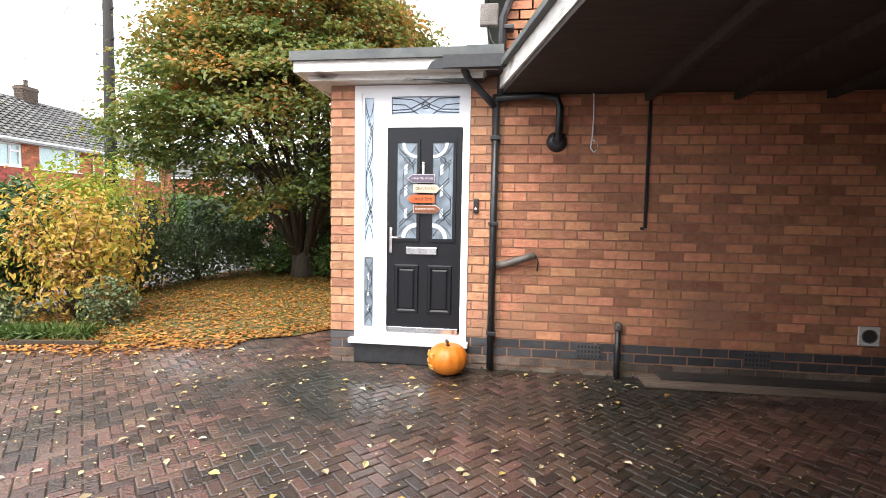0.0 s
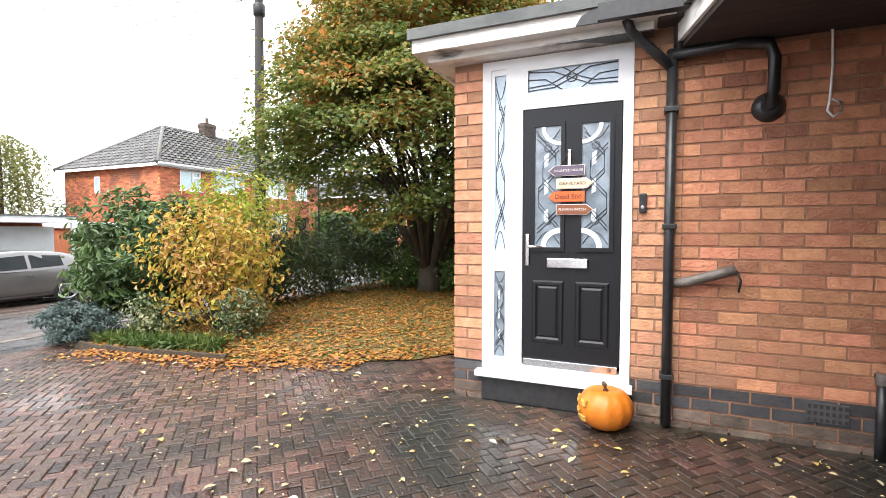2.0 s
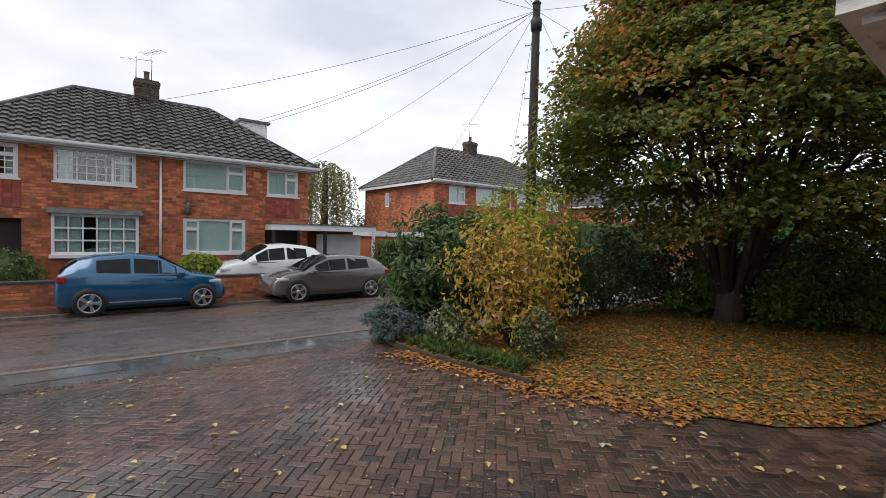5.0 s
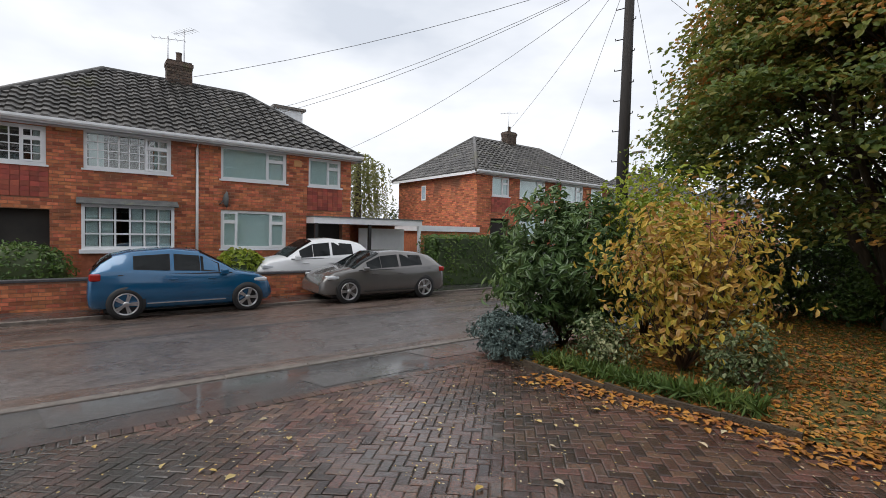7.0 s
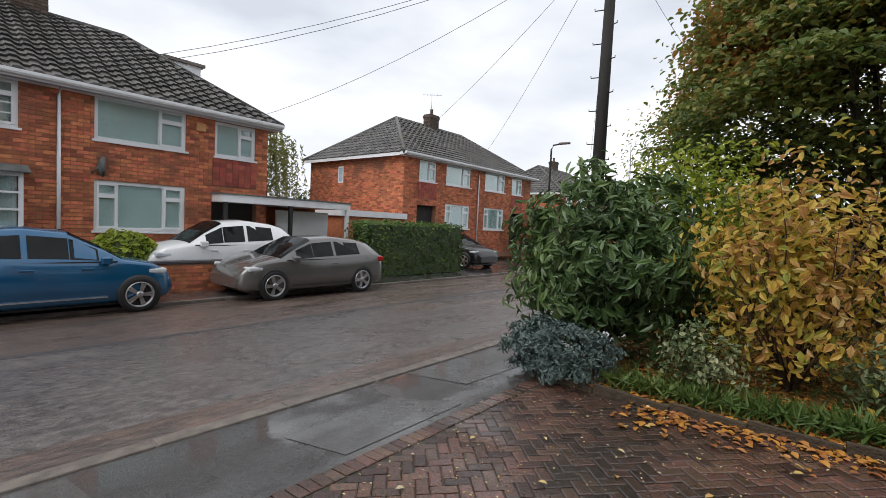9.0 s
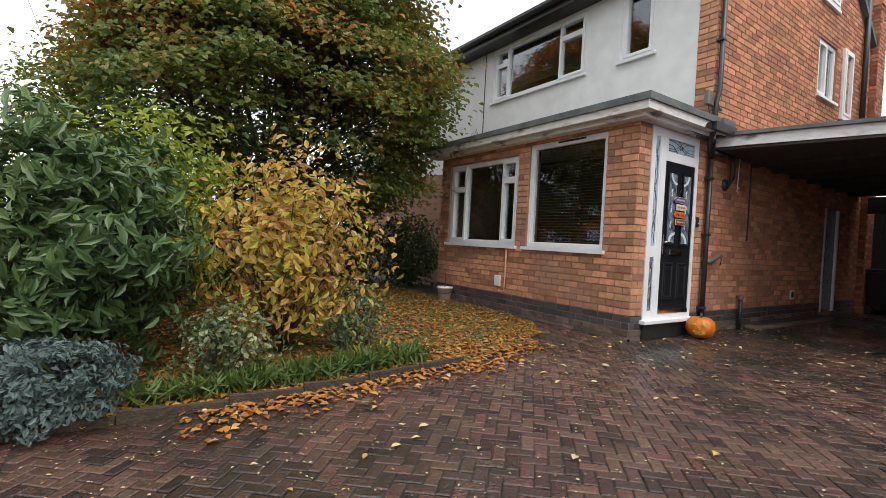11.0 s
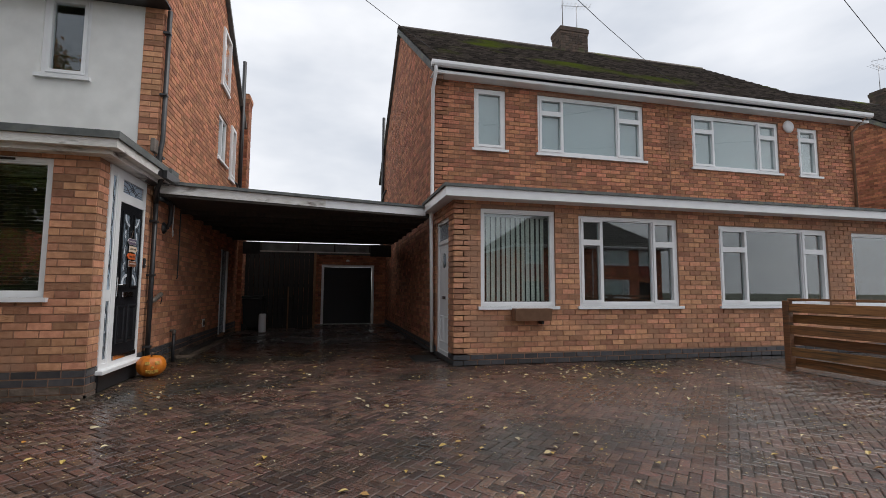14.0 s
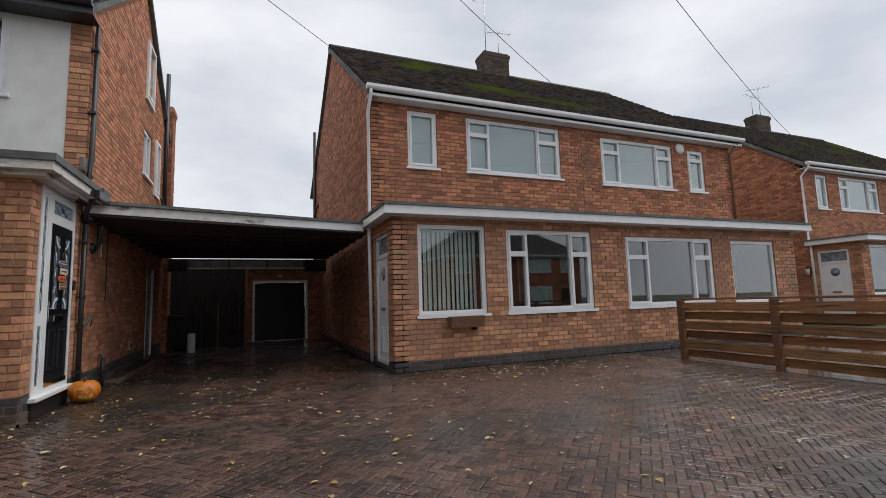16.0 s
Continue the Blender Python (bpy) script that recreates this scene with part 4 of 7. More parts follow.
    part("downpipe", tube([(xm - 0.33, y1 - 0.06, 5.62), (xm - 0.06, y1 + 0.05, 5.3), (xm - 0.06, y1 + 0.05, 2.9)], 0.034, 10), M_PIPE_BROWN, h, "brown downpipe")
    part("downpipe_joint_cover", box(xm - 0.02, xm - 0.005, (y0 + y1) / 2 - 0.01, (y0 + y1) / 2 + 0.01, 2.9, 5.5), M_MORTAR_DARK, h)
    chimney(h, xm + HD, (y0 + y1) / 2 - 0.35, 8.9, 10.12, 0.62, 1.0, 0, M_BRICK_SOOT)
    d = part("door_frame", bmesh.new(), M_UPVC, h, "white panelled front door in the porch side")
    fb = bmesh.new()
    for a in ((dr[0], dr[0] + 0.07, dr[2], dr[3]), (dr[1] - 0.07, dr[1], dr[2], dr[3]), (dr[0] + 0.07, dr[1] - 0.07, dr[3] - 0.07, dr[3]), (dr[0] + 0.07, dr[1] - 0.07, 2.05, 2.12), (dr[0] + 0.07, dr[1] - 0.07, dr[2], dr[2] + 0.08)):
        wall_box(fb, "x", y0, 1, *a, -0.1, -0.02)
    fb.to_mesh(d.data)
    lf = part("door_leaf", box(dr[0] + 0.07, dr[1] - 0.07, y0 - 0.08, y0 - 0.04, dr[2] + 0.08, 2.05), M_UPVC, d)
    door_panels(lf, "x", y0 - 0.04, 1, dr[0] + 0.09, dr[1] - 0.09, dr[2] + 0.08, 2.05, M_UPVC, 0.05)
    part("top_light", box(dr[0] + 0.07, dr[1] - 0.07, y0 - 0.06, y0 - 0.05, 2.12, dr[3] - 0.07), M_LEADGLASS_DARK, d)
    fan = lathe([(0.0, 0.0), (0.13, 0.0), (0.14, 0.006), (0.0, 0.006)], 20, ((dr[0] + dr[1]) / 2, y0 - 0.041, 1.75), axis="y")
    part("fan_light", fan, M_LEADGLASS_DARK, d)
    part("letter_plate", box(dr[0] + 0.33, dr[0] + 0.6, y0 - 0.04, y0 - 0.02, 1.05, 1.11, 0.005), M_CHROME, d)
    return h


house_b = semi(0, 0, "orange brick semi-detached house with mossy tiled roof and white windows", True)
house_e = semi(0.95, -16.0, "brick semi-detached house further along with mossy roof", False)
blinds(-6.36, -5.16, 1.03, 2.5, 1.52, "cream vertical blind slats in the porch window")

# Carport between the two houses
carport = thing("carport", "flat-roofed carport between the houses with peeling white fascia", "carport")
cp = [(1.66, -0.03), (2.72, -4.5), (8.35, -4.5), (8.35, -0.03)]
part("ceiling", prism(cp, "z", 2.62, 2.70), M_CEIL, carport, "dark brown boarded underside")
def quad_board(a, b, z0, z1, t):
    ax, ay, bx, by = *a, *b
    n = Vector((by - ay, ax - bx, 0)).normalized() * t
    return prism([(ax, ay), (bx, by), (bx + n.x, by + n.y), (ax + n.x, ay + n.y)], "z", z0, z1)
mid = (1.66 + 1.06 * 0.56, -0.03 - 4.47 * 0.56)
part("fascia", quad_board((1.63, -0.03), mid, 2.66, 2.80, -0.03), M_WHITE_OLD, carport, "peeling painted timber fascia")
part("fascia", quad_board(mid, (2.69, -4.42), 2.655, 2.80, -0.034), M_UPVC, carport, "newer white plastic fascia")
part("felt", prism([(1.58, 0.0 - 0.02), (2.66, -4.42), (8.35, -4.42), (8.35, -0.02)], "z", 2.802, 2.85), M_FELT, carport, "grey felt roof edge")
for i in range(7):
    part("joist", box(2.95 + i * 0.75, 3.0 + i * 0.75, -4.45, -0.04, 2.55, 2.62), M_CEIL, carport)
lean = part("gutter_box", box(1.35, 1.68, -0.34, -0.02, 2.86, 2.98), M_FELT, carport)
# Garage behind the carport
garage = thing("garage", "brick garage with dark opening at the back of the carport", "garage")
wall("garage_front_wall", "y", 11.0, -1, -4.62, 0.0, 0, 2.45, [(-4.2, -2.35, 0, 2.1)], M_MORTAR_DARK, "brick garage front", parent=garage)
brick_face(garage.children[0], "y", 11.0, -1, brick_list(-4.62, 0.0, 0.0, 2.45, [(-4.2, -2.35, 0, 2.1)]), M_BRICK, 0)
gb = bmesh.new()
for a in ((-4.2, -4.12, 0, 2.1), (-2.43, -2.35, 0, 2.1), (-4.12, -2.43, 2.02, 2.1)):
    wall_box(gb, "y", 11.0, -1, *a, -0.1, 0.01)
part("garage_frame", gb, M_UPVC, garage, "white garage door frame")
part("garage_door", box(11.15, 11.2, -4.12, -2.43, 0, 2.02), M_BLACKDOOR, garage, "black garage door")
part("roof", box(10.9, 16, -4.62, 0.0, 2.45, 2.84), M_FELT, garage)
part("side_wall_return", box(8.6, 11.0, 0.0, 0.2, 0, 2.6), M_MORTAR_DARK, garage)
sk = part("roof_light", box(8.56, 8.6, -3.85, -0.6, 2.33, 2.37), M_WHITE_OLD, carport, "timber rail of the glazed gap")
for i in range(4):
    part("glazing_bar", box(8.55, 8.61, -3.85 + i * 1.07, -3.81 + i * 1.07, 2.37, 2.6), M_CEIL, sk)
M_POLY = mat("dirty_polycarbonate", (0.20, 0.20, 0.19), 0.3, (0.10, 0.10, 0.095), 4, 0.2, 30)
for i in range(3):
    part("pane", box(8.575, 8.583, -3.80 + i * 1.07, -2.79 + i * 1.07, 2.37, 2.57), M_POLY, sk)
# unseen roof and beam added to cut sky light behind the carport
part("rear_roof", box(9.15, 10.98, -4.5, -0.03, 3.05, 3.12), M_FELT, carport)
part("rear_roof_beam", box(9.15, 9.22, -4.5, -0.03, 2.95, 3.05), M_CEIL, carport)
# near-black base colour paints in the deep shade at the carport's back
M_SCREEN = mat("timber_painted_shade", (0.012, 0.010, 0.009), 0.8, (0.02, 0.017, 0.014), 4, 0.4, 40, stretch=(4, 4, 0.5))
# boards added to shut out bright sky beside the glazing, coloured as shade
for y0, y1 in ((-0.6, -0.03), (-4.5, -3.85)):
    part("header_board", box(8.5, 8.54, y0, y1, 2.25, 2.62), M_SCREEN, carport)
# boards added to keep the garage's left half dark
screen = thing("timber_screen", "timber screen at the back of the carport, its shade painted near black", "screen")
board = to_mesh("board", box(0, 0.025, 0.004, 0.146, 0, 2.5, 0.003))
for i in range(14):
    part("board", board, M_SCREEN, screen).location = (9.4, -2.13 + i * 0.15, 0.0)
for z in (0.4, 1.3, 2.2):
    part("rail", box(9.426, 9.47, -2.13, -0.03, z, z + 0.09), M_SCREEN, screen)


# ---- houses across the road ----
def far_semi(x, yc, half, z0, label, bay, chim=True, group="houses across the street"):
    h = thing("house", label, "house", group)
    e = z0 + 4.5
    up, low = [], []
    for s in (-1, 1):
        up.append(tuple(sorted((yc + s * 0.65, yc + s * 2.62))) + (z0 + 3.3, z0 + 4.3))
        up.append(tuple(sorted((yc + s * 3.36, yc + s * 4.52))) + (z0 + 3.3, z0 + 4.24))
        low.append(tuple(sorted((yc + s * 0.65, yc + s * 2.62))) + (z0 + 1.2, z0 + 2.37))
        low.append(tuple(sorted((yc + s * 3.3, yc + s * 4.6))) + (z0 + 0.15, z0 + 2.2))
    fw = wall("front_wall", "y", x, 1, yc - half, yc + half, z0 - 0.3, e, up + low, M_MORTAR_DARK, "red brick front wall", parent=h)
    hung = [(u[0] - 0.05, u[1] + 0.05, z0 + 2.5, z0 + 3.25) for u in (up[1], up[3])]
    part("brickwork", brick_mesh("brickwork", "y", x, 1, brick_list(yc - half, yc + half, z0, e - 0.1, up + low + hung)), M_BRICK_FAR, fw, kind="stuff")
    for y, out in ((yc - half, -1), (yc + half, 1)):
        ew = part("end_wall", box(x - 7, x - 0.24, min(y, y - out * 0.24), max(y, y - out * 0.24), z0 - 0.3, e), M_MORTAR_DARK, h)
        part("brickwork", brick_mesh("brickwork", "x", y, out, brick_list(x - 7, x, z0, e - 0.1, [])), M_BRICK_FAR, ew, kind="stuff")
    ew = part("side_window", box(x - 4.6, x - 4.2, yc - half - 0.03, yc - half + 0.02, z0 + 3.2, z0 + 4.0), M_UPVC, h)
    part("pane", box(x - 4.55, x - 4.25, yc - half - 0.036, yc - half - 0.03, z0 + 3.26, z0 + 3.94), M_LEADGLASS_SKY, ew)
    part("rear_wall", box(x - 7.0, x - 6.8, yc - half, yc + half, z0, e), M_MORTAR_DARK, h)
    # near-black back and floor stand in for the unlit rooms
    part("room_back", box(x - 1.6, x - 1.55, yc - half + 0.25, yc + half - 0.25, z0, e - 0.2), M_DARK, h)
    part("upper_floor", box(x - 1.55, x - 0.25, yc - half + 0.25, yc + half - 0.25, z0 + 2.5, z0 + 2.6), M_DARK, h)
    for w in hung:
        pan = bmesh.new()
        rows = 6
        for r in range(rows):
            a = w[2] + (w[3] - w[2]) * r / rows
            n = int((w[1] - w[0]) / 0.17)
            for k in range(n):
                u = w[0] + (w[1] - w[0]) * k / n
                wall_box(pan, "y", x, 1, u + 0.003, u + (w[1] - w[0]) / n - 0.003, a + 0.005, a + (w[3] - w[2]) / rows, 0.0, 0.03 - 0.002 * (k % 2))
        part("hung_tiles", pan, M_TILE_HUNG, h, "red hung tiles between the windows", kind="stuff")
    for i, w in enumerate(up):
        window("bedroom_window", "y", x, 1, *w, h, [(0, 0.7, 0, 1), (0.7, 1, 0, 0.7, 1), (0.7, 1, 0.7, 1, 1)] if i % 2 == 0 else [(0, 0.6, 0, 1), (0.6, 1, 0, 0.7, 1), (0.6, 1, 0.7, 1, 1)], back=None if bay and i < 2 else M_CURTAIN)
    for i, w in enumerate(low):
        if i % 2 == 0:
            if bay and i == 0:
                continue
            window("lounge_window", "y", x, 1, *w, h, THREE, back=M_CURTAIN)
        else:
            # near-black panel paints the shade of the recessed porch
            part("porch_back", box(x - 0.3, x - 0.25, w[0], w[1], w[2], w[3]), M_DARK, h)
    if bay:
        w = low[0]
        b = window("bow_window", "y", x + 0.28, 1, w[0] - 0.05, w[1] + 0.05, w[2], w[3], h, [(k / 6, (k + 1) / 6, r / 3, (r + 1) / 3) for k in range(6) for r in range(3)], back=None)
        for k in (0, 1, 3, 4, 5):
            part("net_curtain", box(x + 0.1, x + 0.11, w[0] + (w[1] - w[0]) * (k + 0.12) / 6, w[0] + (w[1] - w[0]) * (k + 0.88) / 6, w[2] + 0.05, w[3] - 0.05), M_CURTAIN, b)
        part("bay_side", box(x, x + 0.2, w[0] - 0.05, w[0], w[2], w[3]), M_UPVC, b)
        part("bay_side", box(x, x + 0.2, w[1], w[1] + 0.05, w[2], w[3]), M_UPVC, b)
        part("bay_base", box(x, x + 0.34, w[0] - 0.1, w[1] + 0.1, w[2] - 0.1, w[2] - 0.051), M_UPVC, b)
        part("bay_wall", box(x, x + 0.22, w[0] - 0.05, w[1] + 0.05, z0, w[2] - 0.1), M_BRICK_FAR, b)
        part("bay_roof", prism([(x, w[3] + 0.18), (x + 0.4, w[3] + 0.02), (x + 0.4, w[3]), (x, w[3])], "y", w[0] - 0.15, w[1] + 0.15), M_FELT, b)
        for u, cols in ((up[0], 8), (up[1], 5)):
            g = bmesh.new()
            W, H = u[1] - u[0] - 0.14, u[3] - u[2] - 0.14
            for k in range(1, cols):
                c = u[0] + 0.07 + W * k / cols
                wall_box(g, "y", x, 1, c - 0.014, c + 0.014, u[2] + 0.07, u[3] - 0.07, -0.068, -0.035)
            for k in range(1, 4):
                c = u[2] + 0.07 + H * k / 4
                wall_box(g, "y", x, 1, u[0] + 0.07, u[1] - 0.07, c - 0.012, c + 0.012, -0.068, -0.037)
            part("glazing_bars", g, M_UPVC, h, "white georgian glazing bars")
            for f0, f1 in ((0.02, 0.2), (0.82, 0.98)):
                part("net_curtain", box(x - 0.2, x - 0.19, u[0] + 0.07 + W * f0, u[0] + 0.07 + W * f1, u[2] + 0.05, u[3] - 0.05), M_CURTAIN, h)
        part("dormer", box(x - 6.2, x - 4.4, yc + 3.62, yc + 4.75, z0 + 5.2, z0 + 6.85), M_UPVC, h, "white flat-roofed dormer on the rear slope")
        part("dormer_roof", box(x - 6.3, x - 4.3, yc + 3.5, yc + 4.87, z0 + 6.85, z0 + 6.95), M_KERB, h)
    rz, run = e + 2.35, 3.5
    o = 0.3
    A, B, C, D = (x + o, yc - half - o, e - 0.1), (x + o, yc + half + o, e - 0.1), (x - run, yc + half - 2.75, rz), (x - run, yc - half + 2.75, rz)
    tile_slope("roof_tiles", A, B, C, D, 0.33, 0.3, M_TILE, h, roll=0.05, thick=0.06)
    E2, F2 = (x - 2 * run - o, yc - half - o, e - 0.1), (x - 2 * run - o, yc + half + o, e - 0.1)
    tile_slope("roof_tiles", E2, A, D, D, 0.33, 0.3, M_TILE, h, roll=0.035, thick=0.03)
    tile_slope("roof_tiles", B, F2, C, C, 0.33, 0.3, M_TILE, h, roll=0.035, thick=0.03)
    deck = bmesh.new()
    P = [deck.verts.new((p[0], p[1], p[2] - 0.02)) for p in (A, B, C, D, E2, F2)]
    for q in ((0, 1, 2, 3), (4, 0, 3), (1, 5, 2), (5, 4, 3, 2), (0, 4, 5, 1)):
        deck.faces.new([P[i] for i in q])
    part("roof_deck", deck, M_FELT, h)
    part("ridge_tiles", tube([A, D, C, B], 0.1, 8), M_TILE, h)
    part("ridge_tiles", tube([E2, D], 0.1, 8), M_TILE, h)
    part("fascia", box(x + o - 0.03, x + o, yc - half - o, yc + half + o, e - 0.24, e - 0.1), M_UPVC, h, "white fascia and gutter")
    gutter(h, x + o, yc - half - o, yc + half + o, e - 0.12, M_UPVC, 1)
    part("soffit", box(x, x + o, yc - half - o, yc + half + o, e - 0.24, e - 0.22), M_UPVC, h)
    part("side_fascia", box(x - 7.3, x + o, yc - half - o, yc - half - o + 0.03, e - 0.24, e - 0.1), M_UPVC, h)
    part("side_fascia", box(x - 7.3, x + o, yc + half + o - 0.03, yc + half + o, e - 0.24, e - 0.1), M_UPVC, h)
    part("downpipe", tube([(x + 0.28, yc, e - 0.2), (x + 0.06, yc, e - 0.4), (x + 0.06, yc, z0)], 0.04, 8), M_UPVC, h, "white downpipe on the party line")
    part("alarm_box", box(x + 0.01, x + 0.07, yc + 2.85, yc + 3.1, e - 0.62, e - 0.4, 0.02), M_ALARM, h, "small orange alarm box")
    if chim:
        chimney(h, x - run, yc, rz - 0.4, rz + 0.7, 0.5, 0.75, 1, M_BRICK_SOOT)
    return h


house_c = far_semi(-16.87, -1.45, 4.9, -0.43, "red brick semi-detached house with grey tiled hip roof and bow window", True)
house_d = far_semi(-18.3, 16.15, 5.5, -0.05, "red brick semi-detached house with grey hip roof across the road", False)
house_f = far_semi(-19.4, 33.5, 5.4, -0.3, "distant red brick semi-detached house", False)
house_g = far_semi(-20.0, 50.0, 5.4, -0.3, "distant red brick semi-detached house", False)
# out of view; added for the windows opposite to reflect
house_h = far_semi(-17.2, -18.5, 5.0, -0.43, "unseen red brick semi-detached house added for window reflections", False)


# ---- driveway and garden ----
nrng0 = np.random.default_rng(77)
LAWN_EDGE = [(-5.85, 0.12), (-4.6, -0.05), (-3.6, -0.12), (-2.6, -0.02), (-1.6, 0.3), (-0.75, 0.75), (-0.35, 1.3), (-0.12, 2.2), (-0.1, 4.6)]


def lawn_y(x):
    return float(np.interp(x, [p[0] for p in LAWN_EDGE[:-1]], [p[1] for p in LAWN_EDGE[:-1]]))


drive = part("driveway", sheet([(PAVE_IN, -9.7), (1.2, -9.7), (1.26, -4.63), (11, -4.63), (11, 0.0), (0.0, 0.0), (-0.02, 4.3)] + LAWN_EDGE[::-1][1:], -0.009), M_JOINT)
tagged(drive, "wet block-paved driveway in herringbone bond with fallen leaves", "driveway", kind="structure")
DEBRIS = nrng0.uniform((-5.7, -9.4), (4.0, 0.3), (5200, 2))
tagged(part("lawn", sheet([(0.0, 4.4), (0.0, 11)] + [(-5.85, 11)] + LAWN_EDGE[:-1] + [(-0.1, 4.4)], 0.012), mat("lawn_turf", (0.15, 0.11, 0.03), 0.95, (0.075, 0.085, 0.022), 7, 0.8, 120, stain=(0.24, 0.115, 0.03), stain_scale=2.2, stain_at=0.46)), "leaf-strewn front lawn of rough grass", "lawn", kind="structure")

# ---- foliage ----
def leaf_mat(name, colours, rough=0.5, patch=1.3, light=0.35, turn=None):
    """Leaves coloured one by one from a ramp, drifting in patches through the plant."""
    m = bpy.data.materials.new(name)
    m.use_nodes = True
    n, l = m.node_tree.nodes, m.node_tree.links
    b, out = n["Principled BSDF"], n["Material Output"]
    geo = n.new("ShaderNodeNewGeometry")
    nz = n.new("ShaderNodeTexNoise")
    nz.inputs["Scale"].default_value, nz.inputs["Detail"].default_value = patch, 3
    l.new(geo.outputs["Position"], nz.inputs["Vector"])
    a = n.new("ShaderNodeMath")
    a.operation, a.inputs[1].default_value = "MULTIPLY_ADD", 0.55
    l.new(geo.outputs["Random Per Island"], a.inputs[0])
    s = n.new("ShaderNodeMath")
    s.operation, s.inputs[1].default_value, s.inputs[2].default_value = "MULTIPLY_ADD", 1.6, -0.58
    l.new(nz.outputs["Fac"], s.inputs[0])
    l.new(s.outputs[0], a.inputs[2])
    if turn:
        # autumn colour comes from the top of the crown down
        xyz, up = n.new("ShaderNodeSeparateXYZ"), n.new("ShaderNodeMapRange")
        l.new(geo.outputs["Position"], xyz.inputs[0])
        l.new(xyz.outputs["Z"], up.inputs["Value"])
        up.inputs["From Min"].default_value, up.inputs["From Max"].default_value = turn
        up.inputs["To Min"].default_value, up.inputs["To Max"].default_value = -0.12, 0.5
        both = n.new("ShaderNodeMath")
        l.new(a.outputs[0], both.inputs[0])
        l.new(up.outputs[0], both.inputs[1])
        a = both
    ramp = n.new("ShaderNodeValToRGB")
    el = ramp.color_ramp.elements
    while len(el) < len(colours):
        el.new(0.5)
    for i, c in enumerate(colours):
        el[i].position, el[i].color = i / (len(colours) - 1), (*c, 1)
    l.new(a.outputs[0], ramp.inputs[0])
    l.new(ramp.outputs[0], b.inputs["Base Color"])
    b.inputs["Roughness"].default_value = rough
    tr, mx = n.new("ShaderNodeBsdfTranslucent"), n.new("ShaderNodeMixShader")
    l.new(ramp.outputs[0], tr.inputs[0])
    mx.inputs[0].default_value = light
    l.new(b.outputs[0], mx.inputs[1])
    l.new(tr.outputs[0], mx.inputs[2])
    l.new(mx.outputs[0], out.inputs[0])
    return m


def leaves(name, centres, facing, length, width, rng, fold=0.25, spread=0.9):
    """One mesh of folded, pointed leaves at these places; facing is each one's rough outward way."""
    n = len(centres)
    d = facing / np.maximum(np.linalg.norm(facing, axis=1, keepdims=True), 1e-6) + rng.normal(0, spread * 0.6, (n, 3))
    d /= np.linalg.norm(d, axis=1, keepdims=True)
    along = np.cross(d, rng.normal(0, 1, (n, 3)))
    along /= np.linalg.norm(along, axis=1, keepdims=True)
    side = np.cross(d, along)
    size = rng.uniform(0.65, 1.25, (n, 1))
    L, W = length * size, width * size
    v = np.empty((n, 6, 3))
    v[:, 0] = centres - along * L * 0.5
    v[:, 1] = centres - along * L * 0.1 + side * W * 0.5 + d * W * fold
    v[:, 2] = centres + along * L * 0.25 + side * W * 0.36 + d * W * fold * 0.8
    v[:, 3] = centres + along * L * 0.5 - d * L * 0.08
    v[:, 4] = centres + along * L * 0.25 - side * W * 0.36 + d * W * fold * 0.8
    v[:, 5] = centres - along * L * 0.1 - side * W * 0.5 + d * W * fold
    base = (np.arange(n) * 6)[:, None]
    faces = np.concatenate([base + np.array([0, 1, 2, 3]), base + np.array([0, 3, 4, 5])])
    me = bpy.data.meshes.new(name)
    me.from_pydata(v.reshape(-1, 3).tolist(), [], faces.tolist())
    return me


def crown_points(rng, centre, radii, clumps, per, clump_r, low=-1.0, hollow=0.45, power=0.6):
    """Leaf places in uneven clumps through an egg-shaped crown, thicker outside."""
    c = np.array(centre)
    u = rng.normal(0, 1, (clumps, 3))
    u /= np.linalg.norm(u, axis=1, keepdims=True)
    u[:, 2] = np.maximum(u[:, 2], low)
    r = hollow + (1 - hollow) * rng.uniform(0, 1, (clumps, 1)) ** power
    r *= 1 + 0.16 * rng.normal(0, 1, (clumps, 1)).clip(-1.5, 1.5)
    mid = u * r * np.array(radii)
    pts = np.repeat(mid, per, axis=0) + rng.normal(0, 1, (clumps * per, 3)) * clump_r * np.array([1, 1, 0.7])
    out = pts / np.array(radii)
    return pts + c, out + np.array([0, 0, 0.35])


def stems(parent, base, tips, r, material, seed):
    rng = random.Random(seed)
    for tip in tips:
        p, q = Vector(base), Vector(tip)
        p = p + Vector((rng.uniform(-1, 1), rng.uniform(-1, 1), 0)) * r * 2
        mid1 = p.lerp(q, 0.35) + Vector((rng.uniform(-1, 1), rng.uniform(-1, 1), 0.6)) * (q - p).length * 0.08
        mid2 = p.lerp(q, 0.7) + Vector((rng.uniform(-1, 1), rng.uniform(-1, 1), 0.4)) * (q - p).length * 0.08
        part("limb", tube([p, mid1, mid2, q], r, 7, r * 0.25), material, parent)


M_BARK = mat("bark", (0.06, 0.048, 0.036), 0.95, (0.09, 0.075, 0.055), 12, 0.8, 40, stretch=(1, 1, 0.25), stain=(0.06, 0.075, 0.035), stain_scale=3)
M_TWIG = mat("twig", (0.11, 0.07, 0.045), 0.9, (0.07, 0.045, 0.03), 20)
